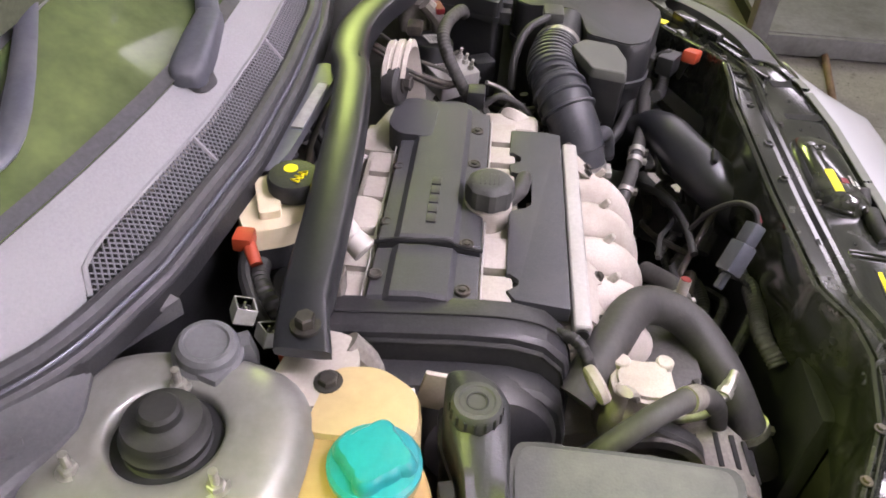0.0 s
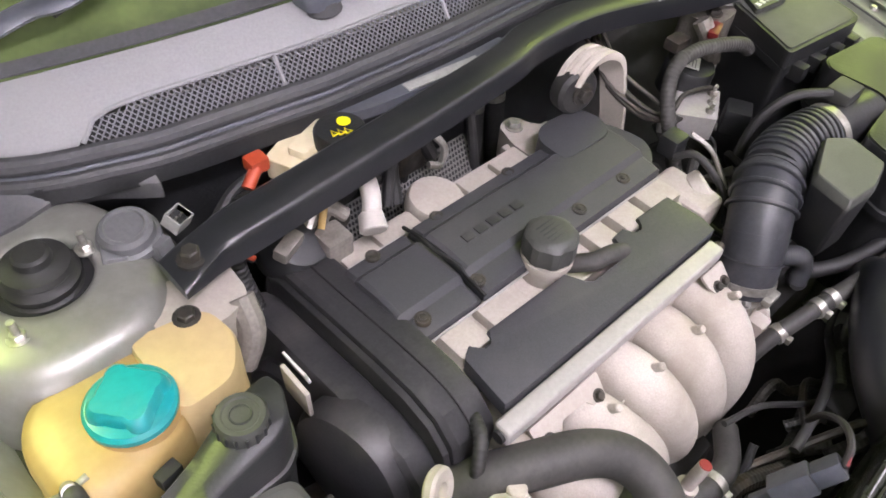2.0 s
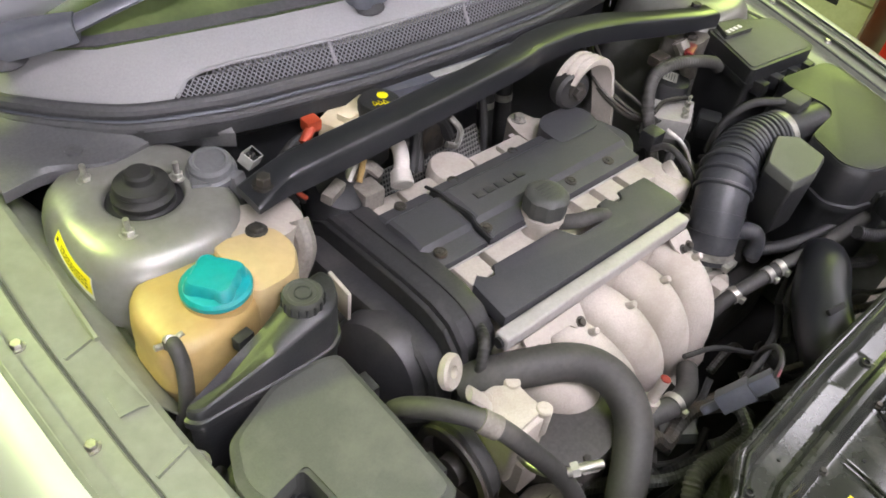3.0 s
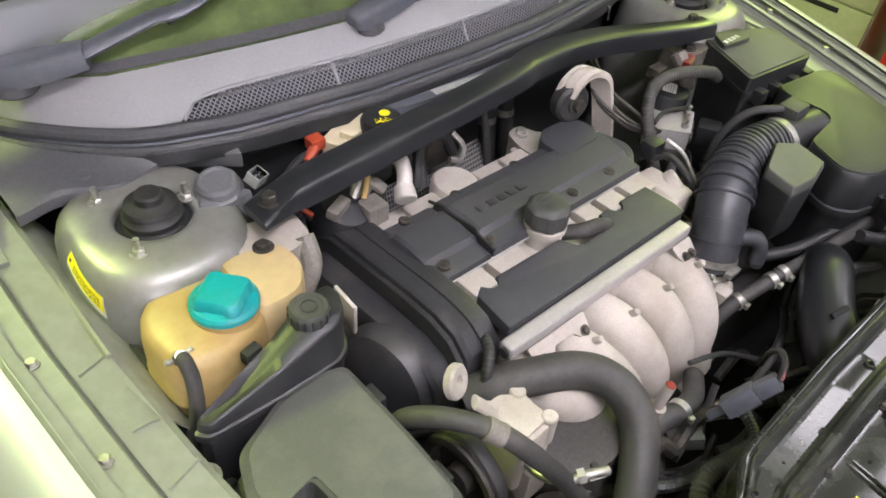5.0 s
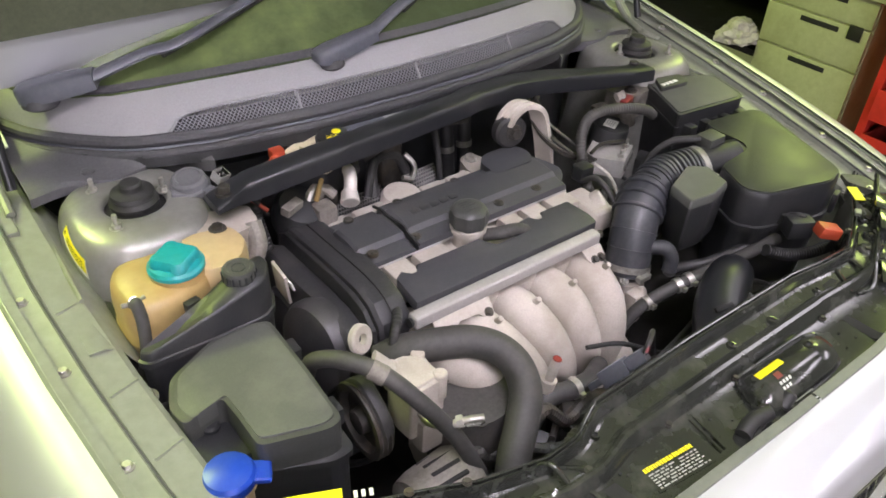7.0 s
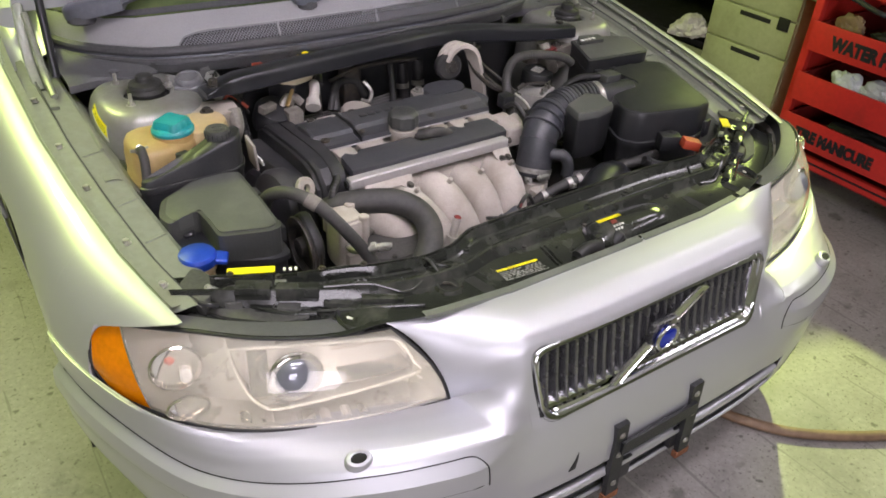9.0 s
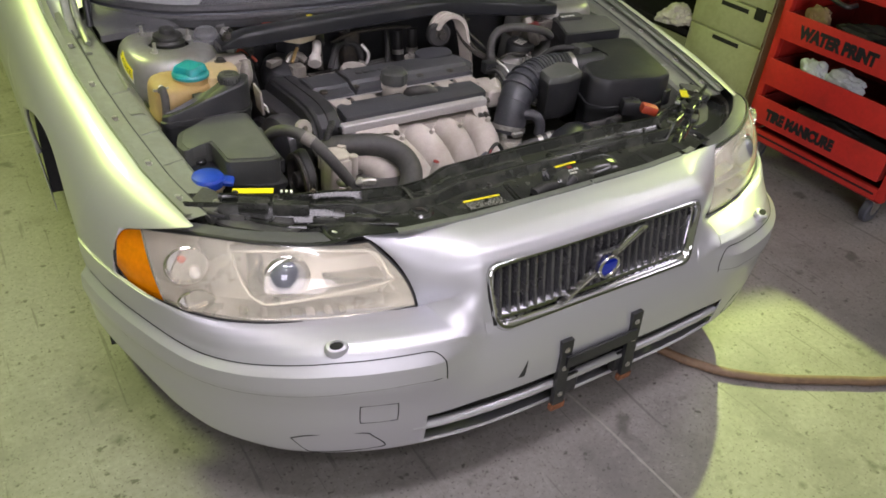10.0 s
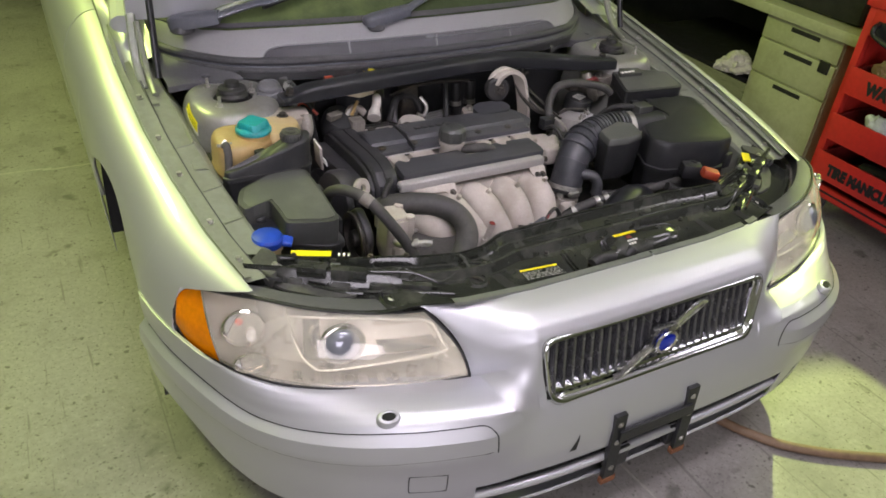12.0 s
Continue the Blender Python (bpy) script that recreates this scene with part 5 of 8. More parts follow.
            part("pressed_ledge", box(B(), (-w, -d, -0.012), (w, d, h), 0.003, m=m), M["slam"], panel)
        p = slam_on(side * 0.585, 0.392, 0.001)
        part("clip", box(B(), (-0.010, -0.006, 0.0), (0.010, 0.006, 0.007), 0.002, m=pose(p.x, p.y, p.z, 0, 0, side * 31)), M["lip"], panel, "pale plastic clip")
    # latch between the housing and the front edge
    latch = part("latch", tube(B(), [slam_on(-0.075, 0.188, 0.004), slam_on(-0.045, 0.194, 0.009), slam_on(-0.012, 0.190, 0.008)], 0.012, 12, 5), M["rubber"], panel, "black bonnet latch")
    part("latch_roller", cyl(B(), slam_on(0.018, 0.188, 0.0), slam_on(0.040, 0.190, 0.018), 0.011, seg=16, edge=0.003), M["rubber"], latch)
    part("latch_spring", tube(B(), [slam_on(-0.02, 0.20, 0.012), slam_on(0.01, 0.198, 0.014), slam_on(0.03, 0.195, 0.012)], 0.004, 8, 4, 0.0015, 0.006), M["dark_steel"], latch)
    pad("latch_plate", ((0.045, 0.196), (0.085, 0.196), (0.09, 0.180), (0.045, 0.180)), 0.003, "flange", "pale zinc latch plate")
    # pale painted lip along the front
    for x0, x1 in ((-0.42, 0.07), (0.075, 0.37), (0.385, 0.425)):
        rows = []
        for d, z in ((0.012, 0.0015), (0.011, 0.003), (-0.003, 0.003), (-0.005, -0.004)):
            rows.append([slam_at(x, 1.0) + Vector((0, d, z)) for x in np.linspace(x0, x1, 24)])
        part("front_lip", grid(B(), rows), M["lip"], panel, "pale painted lip along the grille")
    # labels
    pad("label_backing", ((-0.238, 0.234), (-0.138, 0.226), (-0.138, 0.184), (-0.241, 0.194)), 0.0008, "slam", "black emissions label")

    def print_line(u0, u1, v0, v1, mat, name="label_line", label=""):
        a, b, c, d = (-0.236, 0.233), (-0.140, 0.225), (-0.140, 0.185), (-0.239, 0.195)
        at = lambda u, v: (a[0] * (1 - u) * (1 - v) + b[0] * u * (1 - v) + c[0] * u * v + d[0] * (1 - u) * v, a[1] * (1 - u) * (1 - v) + b[1] * u * (1 - v) + c[1] * u * v + d[1] * (1 - u) * v)
        return pad(name, (at(u0, v0), at(u1, v0), at(u1, v1), at(u0, v1)), 0.0014, mat, label, 2)
    u = 0.02
    while u < 0.95:
        w = rng.uniform(0.025, 0.06)
        print_line(u, u + w, 0.03, 0.20, "yellow", "label_line", "yellow heading of small print")
        u += w + 0.014
    for k in range(6):
        u = 0.03
        while u < 0.93:
            w = rng.uniform(0.03, 0.11)
            if rng.random() < 0.86:
                print_line(u, min(u + w, 0.97), 0.30 + 0.115 * k, 0.355 + 0.115 * k, "print_grey")
            u += w + 0.025
    bm = box(B(), (-0.661, 0.4305, 0.6735), (-0.578, 0.449, 0.675), 0, m=pose(0, 0, 0, 0, 0, -24))
    part("label", bm, M["yellow"], panel, "yellow label on the panel edge")
    for k in range(3):
        part("label_mark", box(B(), (-0.570 + 0.009 * k, 0.409 - 0.0042 * k, 0.6735), (-0.565 + 0.009 * k, 0.419 - 0.0042 * k, 0.675), 0, m=pose(0, 0, 0, 0, 0, -24)), M["white_label"], panel)
    bm = box(B(), (0.630, 0.424, 0.6735), (0.680, 0.445, 0.675), 0, m=pose(0, 0, 0, 0, 0, 50))
    part("label", bm, M["yellow"], panel)
    # headlight corners: dusty plates with ribs, cups and clips
    for side in (-1, 1):
        v = lambda x, y, z: Vector((side * x, y, z))
        edge = [(0.745, 0.455), (0.705, 0.505), (0.655, 0.455), (0.60, 0.395), (0.555, 0.335), (0.575, 0.30), (0.63, 0.315), (0.70, 0.375)]
        plate = part("corner_plate", prism(B(), rounded([(side * x, y) for x, y in edge], 0.012, 3), 0.632, 0.650, 0.004), M["corner"], panel, "dusty black headlight corner plate")
        part("corner_bracket", prism(B(), rounded([(side * x, y) for x, y in ((0.742, 0.46), (0.705, 0.50), (0.685, 0.47), (0.70, 0.41), (0.722, 0.395))], 0.008, 3), 0.64, 0.674, 0.006, 3), M["corner"], plate)
        part("corner_hook", tube(B(), [v(0.725, 0.405, 0.67), v(0.712, 0.392, 0.668), v(0.70, 0.392, 0.66)], 0.005, 8, 4), M["plastic"], plate)
        part("corner_cup", lathe(B(), v(0.662, 0.408, 0.648), [(0.030, 0.0), (0.028, 0.012), (0.022, 0.014), (0.019, 0.010), (0.002, 0.009)], seg=24), M["corner"], plate)
        part("corner_rib", tube(B(), [v(0.64, 0.435, 0.652), v(0.622, 0.39, 0.660), v(0.61, 0.355, 0.650)], 0.009, 8, 5), M["corner"], plate)
        part("corner_rib", tube(B(), [v(0.69, 0.45, 0.652), v(0.645, 0.37, 0.652), v(0.60, 0.325, 0.650), v(0.56, 0.305, 0.648)], 0.005, 8, 5), M["slam"], plate)
        part("corner_step", prism(B(), rounded([(side * x, y) for x, y in ((0.60, 0.36), (0.575, 0.335), (0.585, 0.315), (0.618, 0.338))], 0.006, 3), 0.645, 0.659, 0.004), M["corner"], plate)
        part("corner_slot", box(B(), v(0.632, 0.352, 0.650) - Vector((0.016, 0.004, 0.001)), v(0.632, 0.352, 0.6512) + Vector((0.016, 0.004, 0.0)), 0, m=pose(0, 0, 0, 0, 0, side * 40)), M["void"], plate)
        part("corner_socket", lathe(B(), v(0.515, 0.262, 0.640), [(0.030, 0.0), (0.032, 0.012), (0.027, 0.016), (0.022, 0.010), (0.020, -0.006)], (0, 0, 1), 24, (0.8, 1.25)), M["plastic"], plate, "black adjuster socket")
        part("adjuster", cyl(B(), v(0.515, 0.262, 0.635), v(0.515, 0.264, 0.652), 0.009, seg=6), M["white_label"], plate)
        for x, y in ((0.585, 0.37), (0.68, 0.47), (0.70, 0.43)):
            part("bolt", bolt(B(), v(x, y, 0.6555 if x < 0.6 else 0.6745 if x > 0.69 else 0.6505), 0.0045, 0.005), M["steel"], plate)
    return panel


slam_panel()
# lower front frame and radiator behind the panel
part("radiator", box(B(), (-0.40, 0.27, 0.24), (0.46, 0.30, 0.60), 0.004), M["block"], car, "dark radiator")
part("fan_shroud", box(B(), (-0.36, 0.305, 0.24), (0.44, 0.335, 0.585), 0.008), M["plastic"], car, "black fan shroud")

# ---- engine ----
engine = thing("engine", (-0.06, 0.80, 0.21), "transverse engine with black covers and a cast intake manifold", "engine")
part("block", box(B(), (-0.32, 0.66, 0.23), (0.14, 1.0, 0.615), 0.02), M["block"], engine, "grimy dark engine block")
part("gearbox", box(B(), (0.15, 0.56, 0.23), (0.50, 0.95, 0.50), 0.05, 3), M["block"], engine, "grimy dark gearbox")

# camshaft housing with pads either side of the cover
head = part("cam_housing", box(B(), (-0.305, 0.735, 0.60), (0.165, 0.985, 0.652), 0.008), M["alu"], engine, "pale cast camshaft housing")
for x0, x1 in ((-0.285, -0.235), (-0.222, -0.155), (-0.02, 0.022), (0.036, 0.085), (0.098, 0.16)):
    part("pad", box(B(), (x0, 0.742, 0.645), (x1, 0.792, 0.670), 0.006), M["alu"], head)
for x0, x1 in ((-0.295, -0.250), (-0.235, -0.165), (-0.075, -0.02), (-0.008, 0.05)):
    part("pad", box(B(), (x0, 0.925, 0.640), (x1, 0.975, 0.662), 0.006), M["alu"], head)
part("cam_plug", lathe(B(), (-0.121, 0.968, 0.640), [(0.043, 0.0), (0.043, 0.020), (0.039, 0.027), (0.034, 0.0285), (0.002, 0.0295)], (0.05, -0.12, 1), 28), M["alu"], head, "round cast plug")
lug = prism(B(), rounded([(0.06, 0.985), (0.075, 1.03), (0.11, 1.035), (0.125, 0.99), (0.21, 0.965), (0.21, 0.935), (0.06, 0.935)], 0.012), 0.60, 0.655, 0.006)
part("mount_foot", lug, M["alu"], head, "cast mount foot")
part("bolt", bolt(B(), (0.092, 1.012, 0.655), 0.010, 0.012), M["steel"], head)


def cover_piece(name, x0, x1, lift, front, rear):
    prof = [(front, -0.018), (front + 0.002, -0.002), (front + 0.010, 0.0), (front + 0.032, 0.002), (front + 0.040, 0.010), (front + 0.075, 0.013), (rear - 0.035, 0.010), (rear - 0.026, 0.001), (rear - 0.006, -0.002), (rear, -0.02)]
    rings = []
    for x, k in ((x0, 0.012), (x0 + 0.002, 0.004), (x0 + 0.008, 0), (x0 + 0.03, 0), (x1 - 0.03, 0), (x1 - 0.008, 0), (x1 - 0.002, 0.004), (x1, 0.012)):
        rings.append([Vector((x, y, 0.686 + lift + dz - k)) for y, dz in prof])
    return part(name, ring_loft(B(), rings), M["cover"], engine, "black plastic spark plug cover" if name == "plug_cover" else "", 30)


cover_piece("plug_cover", -0.205, 0.165, 0.0, 0.787, 0.935)
cover_piece("plug_cover_end", -0.315, -0.208, -0.004, 0.787, 0.935)
hump = prism(B(), rounded([(0.052, 0.880), (0.150, 0.876), (0.166, 0.915), (0.150, 0.948), (0.080, 0.956), (0.054, 0.936)], 0.016, 4), 0.652, lambda x, y: 0.700 + 0.05 * (x - 0.10), 0.010, 4)
part("cover_hump", hump, M["cover"], engine)
ends = prism(B(), rounded([(0.02, 0.925), (0.165, 0.925), (0.185, 0.90), (0.20, 0.84), (0.165, 0.80), (0.02, 0.80)], 0.02), 0.655, 0.684, 0.006)
part("cover_flank", ends, M["cover"], engine)
seam = tube(B(), [(-0.2065, 0.786, 0.684), (-0.2065, 0.82, 0.690), (-0.2065, 0.835, 0.698), (-0.214, 0.87, 0.700), (-0.212, 0.90, 0.698), (-0.206, 0.938, 0.682)], 0.003, 6, 4)
part("cover_gap", seam, M["void"], engine)
for x in (-0.29, -0.198, -0.001, 0.097):
    p = Vector((x, 0.808, 0.688))
    b = lathe(B(), p, [(0.0105, -0.004), (0.0105, 0.0008), (0.0085, 0.0016), (0.0072, 0.0004), (0.002, 0.0002)], seg=18)
    bolt(b, p, 0.0045, 0.003, washer=False)
    part("cover_screw", b, M["dark_steel"], engine, "recessed cover screw")
for x in (-0.27, -0.16, -0.02, 0.09):
    p = Vector((x, 0.924, 0.684))
    part("cover_screw", lathe(B(), p, [(0.010, -0.004), (0.010, 0.001), (0.007, 0.002), (0.005, 0.0005), (0.001, 0.0003)], seg=14), M["dark_steel"], engine)
for k in range(5):
    x = -0.172 + 0.0225 * k
    part("maker_mark", box(B(), (x, 0.854, 0.6985), (x + 0.017, 0.868, 0.7012), 0.0012), M["belt"], engine, "raised maker's mark")

# bright gasket edges that show beside the cover
for y, z in ((0.9385, 0.6665), (0.7845, 0.6715)):
    part("gasket_edge", tube(B(), [(-0.30, y, z), (-0.10, y, z + 0.0005), (0.16, y, z)], 0.0017, 6, 3), M["rail"], engine, "bright gasket edge")

# oil filler
cap_at = Vector((-0.097, 0.782, 0.66))
part("filler_neck", lathe(B(), cap_at, [(0.031, -0.01), (0.031, 0.018), (0.035, 0.020), (0.035, 0.029), (0.029, 0.031)], seg=28), M["alu"], engine, "pale filler neck ring")
oil = B()
rings = []
for r, z in ((0.030, 0.031), (0.0335, 0.033), (0.0352, 0.050), (0.0335, 0.062), (0.030, 0.067), (0.025, 0.0695), (0.0215, 0.0705)):
    rings.append([cap_at + Vector((r * (1 + (0.05 if (j % 6) < 3 and 0.03 < z < 0.064 else 0)) * math.cos(2 * math.pi * j / 48), r * (1 + (0.05 if (j % 6) < 3 and 0.03 < z < 0.064 else 0)) * math.sin(2 * math.pi * j / 48), z)) for j in range(48)])
ring_loft(oil, rings)
part("oil_cap", oil, M["plastic_dusty"], engine, "ribbed black oil filler cap", 25)
for k in range(5):
    part("cap_marking", box(B(), cap_at + Vector((-0.016, -0.013 + 0.0065 * k, 0.0695)), cap_at + Vector((0.015 - 0.004 * (k % 2), -0.0105 + 0.0065 * k, 0.0712)), 0.0004), M["belt"], engine)

# ignition cover over the intake side
edge = [(-0.294, 0.667), (0.127, 0.667), (0.133, 0.690), (0.130, 0.750), (0.058, 0.752), (0.056, 0.737), (0.049, 0.731), (0.036, 0.731), (0.030, 0.737), (0.029, 0.752), (0.002, 0.750), (-0.002, 0.722), (-0.012, 0.714), (-0.078, 0.714), (-0.088, 0.722),
        (-0.096, 0.750), (-0.238, 0.752), (-0.240, 0.738), (-0.246, 0.732), (-0.258, 0.732), (-0.264, 0.738), (-0.268, 0.752), (-0.286, 0.740)]
part("coil_cover", prism(B(), edge, 0.652, 0.6755, 0.003), M["cover"], engine, "flat black coil cover with cut-outs", 30)
for x in (-0.251, 0.043):
    part("cover_hole", cyl(B(), (x, 0.742, 0.650), (x, 0.742, 0.664), 0.011, seg=16), M["void"], engine)
part("breather_hose", tube(B(), [(-0.075, 0.765, 0.665), (-0.055, 0.738, 0.679), (-0.025, 0.730, 0.680), (0.0, 0.727, 0.668)], 0.0125, 14, 6), M["hose"], engine, "short black breather hose")

# fuel rail with its brackets
rail = part("fuel_rail", box(B(), (-0.316, 0.639, 0.644), (0.114, 0.6635, 0.669), 0.006, 3), M["rail"], engine, "bright aluminium fuel rail")
part("rail_end", cyl(B(), (-0.3165, 0.651, 0.6565), (-0.321, 0.651, 0.6565), 0.0085, seg=16), M["void"], rail)
part("rail_end", cyl(B(), (0.113, 0.651, 0.6565), (0.128, 0.651, 0.6565), 0.0075, seg=16, edge=0.002), M["dark_steel"], rail)
for a, b in ((-0.285, -0.165), (0.062, 0.110)):
    bm = B()
    outline = rounded([(a, 0.0), (b, 0.0), (b - 0.004, -0.030), (b - 0.024, -0.034), (b - 0.034, -0.020), (a + 0.045 if b < 0 else a + 0.02, -0.018), (a + 0.034 if b < 0 else a + 0.015, -0.036), (a + 0.012, -0.038), (a + 0.002, -0.018)], 0.004, 3)
    prism(bm, outline, -0.002, 0.002, 0.0, m=Matrix.Translation((0, 0.6375, 0.649)) @ pose(0, 0, 0, 38, 0, 0))
    part("rail_bracket", bm, M["alu"], rail, "pressed rail bracket")
    for x in (a + 0.018, b - 0.014):
        part("bolt", bolt(B(), (x, 0.617, 0.634), 0.006, 0.007, (0, -0.6, 0.8)), M["dark_steel"], rail)

# intake manifold
for k in range(5):
    x = -0.288 + 0.0915 * k
    xe = 0.055 + (x - 0.055) * 0.58
    bend = lambda f: x + (xe - x) * f
    way = [(x, 0.715, 0.588), (x, 0.668, 0.592), (bend(0.08), 0.618, 0.594), (bend(0.26), 0.580, 0.572), (bend(0.55), 0.556, 0.527), (bend(0.83), 0.550, 0.470), (xe, 0.565, 0.405), (xe, 0.62, 0.35)]
    runner = part("intake_runner", tube(B(), way, lambda t: 0.0315 + 0.0075 * math.sin(math.pi * min(1, 0.12 + t * 1.25)), 24, 8), M["intake"], engine, "cast intake runner", 60)
    p = Vector((bend(0.1) + 0.010, 0.600, 0.622))
    part("boss", cyl(B(), p, p + Vector((0.0, -0.012, 0.018)), 0.0065, 0.0055, 14, 0.0015), M["intake"], runner)
    for j in range(5):
        q = Vector((bend(0.22) + 0.036, 0.600 - 0.0062 * j, 0.590 - 0.0065 * j))
        part("casting_rib", box(B(), q + Vector((-0.008, -0.0010, -0.006)), q + Vector((0.005, 0.0010, 0.007)), 0.0004), M["intake"], runner)
part("manifold_flange", box(B(), (-0.315, 0.650, 0.555), (0.135, 0.70, 0.628), 0.012, 3), M["intake"], engine)
part("plenum", tube(B(), [(-0.31, 0.60, 0.37), (-0.05, 0.60, 0.365), (0.16, 0.60, 0.37)], 0.075, 20, 5), M["intake"], engine, "cast intake plenum")
part("manifold_web", box(B(), (-0.30, 0.565, 0.40), (0.13, 0.60, 0.50), 0.01), M["intake"], engine)
throttle = part("throttle_body", lathe(B(), (0.172, 0.612, 0.50), [(0.030, -0.05), (0.045, -0.02), (0.040, 0.02), (0.046, 0.035), (0.046, 0.05), (0.040, 0.055)], (0.12, 0.15, 1), 24), M["alu"], engine, "cast throttle body")
part("throttle_lever", box(B(), (0.135, 0.545, 0.49), (0.165, 0.575, 0.56), 0.008), M["alu"], throttle)
part("throttle_screw", cyl(B(), (0.165, 0.575, 0.54), (0.175, 0.555, 0.55), 0.014, seg=18, edge=0.003), M["alu"], throttle)
part("throttle_motor", box(B(), (0.14, 0.60, 0.42), (0.22, 0.68, 0.50), 0.015), M["alu"], throttle)
for p in ((0.13, 0.56, 0.50), (0.19, 0.57, 0.50), (0.145, 0.59, 0.57)):
    part("bolt", bolt(B(), p, 0.007, 0.01, (0, -0.7, 0.7)), M["steel"], throttle)
part("valve_block", box(B(), (0.165, 0.70, 0.60), (0.225, 0.80, 0.655), 0.015, 3), M["alu"], engine, "cast end housing")
part("valve_ring", cyl(B(), (0.215, 0.745, 0.63), (0.232, 0.735, 0.645), 0.032, seg=22, edge=0.004), M["alu"], engine)

# timing belt cover
def belt_cover(name, x0, x1, top, mat, grow, label=""):
    prof = [(1.035, 0.40), (1.03, 0.60), (1.015, 0.655), (0.985, 0.672), (0.90, 0.680), (0.80, 0.689), (0.74, 0.690), (0.70, 0.681), (0.672, 0.655), (0.660, 0.61), (0.658, 0.54), (0.675, 0.45), (0.70, 0.36)]
    cy = 0.84
    rings = []
    for x, k in ((x0, -0.010), (x0 - 0.004, -0.002), (x0 - 0.010, 0.0), (x1 + 0.010, 0.0), (x1 + 0.003, -0.004), (x1, -0.013)):
        rings.append([Vector((x, cy + (y - cy) * (1 + (k + grow) / 0.18), z + (k + grow) * (1 if z > 0.6 else 0.4) + top)) for y, z in prof])
    return part(name, ring_loft(B(), rings, True), M[mat], engine, label, 30)


upper = belt_cover("timing_cover", -0.300, -0.368, 0.0, "belt", 0.0, "black plastic timing belt cover")
belt_cover("timing_cover_rib", -0.366, -0.378, -0.004, "rubber", -0.006)
belt_cover("timing_cover_outer", -0.376, -0.420, -0.030, "belt", -0.004, "outer timing belt cover")
way = [(-0.336, y, z) for y, z in ((1.012, 0.657), (0.985, 0.6725), (0.90, 0.6805), (0.80, 0.6895), (0.74, 0.6905), (0.70, 0.6815), (0.672, 0.6555), (0.660, 0.61))]
part("cover_groove", tube(B(), way, 0.0014, 6, 4), M["void"], upper, "thin groove along the belt cover")
part("cover_bulge", lathe(B(), (-0.41, 0.765, 0.575), [(0.085, 0.0), (0.085, 0.028), (0.078, 0.040), (0.060, 0.046), (0.002, 0.048)], (-1, -0.15, 0.12), 32), M["belt"], engine, "round bulge of the belt cover")
part("cover_bulge", lathe(B(), (-0.41, 0.90, 0.52), [(0.075, 0.0), (0.075, 0.020), (0.066, 0.030), (0.002, 0.034)], (-1, -0.1, 0.1), 28), M["belt"], engine)
part("cover_tag", box(B(), (-0.428, 0.852, 0.632), (-0.424, 0.90, 0.650), 0.001, m=pose(0, 0, 0, -6, -14, 0)), M["white_label"], engine, "small pale tag")
part("crank_pulley", lathe(B(), (-0.44, 0.80, 0.30), [(0.02, 0.03), (0.08, 0.03), (0.085, 0.0), (0.08, -0.03), (0.02, -0.03)], (1, 0, 0), 28), M["dark_steel"], engine)
belt_path = [(-0.452, 0.83, 0.33), (-0.452, 0.70, 0.52), (-0.452, 0.605, 0.645), (-0.452, 0.56, 0.655), (-0.452, 0.515, 0.60), (-0.452, 0.60, 0.45), (-0.452, 0.80, 0.24)]
part("drive_belt", tube(B(), belt_path, 0.011, 8, 6, flat=0.5), M["rubber"], engine, "ribbed black drive belt")

# power steering pump, its pulley and bracket
pump_edge = rounded([(-0.392, 0.612), (-0.362, 0.616), (-0.330, 0.602), (-0.334, 0.572), (-0.328, 0.538), (-0.398, 0.534), (-0.402, 0.572)], 0.008, 3)
pump = part("steering_pump", prism(B(), pump_edge, 0.535, 0.634, 0.005, 3), M["intake"], engine, "pale cast steering pump")
part("pump_cap", prism(B(), [(-0.366 + (x + 0.366) * 0.82, 0.574 + (y - 0.574) * 0.8) for x, y in pump_edge], 0.632, 0.640, 0.003), M["intake"], pump)
for x, y in ((-0.340, 0.600), (-0.336, 0.545), (-0.388, 0.604)):
    part("pump_boss", cyl(B(), (x, y, 0.59), (x, y, 0.6425), 0.0115, seg=18, edge=0.002), M["intake"], pump)
part("pump_foot", box(B(), (-0.385, 0.52, 0.50), (-0.335, 0.565, 0.57), 0.01), M["alu"], pump)
part("pump_pulley", lathe(B(), (-0.455, 0.572, 0.592), [(0.012, 0.02), (0.020, 0.018), (0.022, 0.004), (0.048, 0.002), (0.052, 0.016), (0.064, 0.016), (0.066, 0.012), (0.062, 0.008), (0.066, 0.004), (0.062, 0.0), (0.066, -0.004), (0.062, -0.010), (0.02, -0.012)], (-1, 0, 0), 36), M["dark_steel"], engine, "dark grooved pump pulley")
eye_a, eye_b = frame_of((0.35, -0.80, 0.35))
eye_d = Vector((0.35, -0.80, 0.35)).normalized()
eye = ring_loft(B(), [[Vector((-0.418, 0.644, 0.680)) + eye_d * h + (eye_a * math.cos(a) + eye_b * math.sin(a)) * r for r, h in ((0.009, -0.006), (0.021, -0.007), (0.024, -0.004), (0.024, 0.004), (0.021, 0.007), (0.009, 0.006))] for a in np.linspace(0, 2 * math.pi, 25)], True, False)
part("lifting_eye", eye, M["alu"], engine, "cast lifting eye")
part("lifting_arm", tube(B(), [(-0.415, 0.61, 0.67), (-0.395, 0.595, 0.645), (-0.385, 0.585, 0.61)], 0.012, 10, 5, flat=0.5), M["alu"], engine)
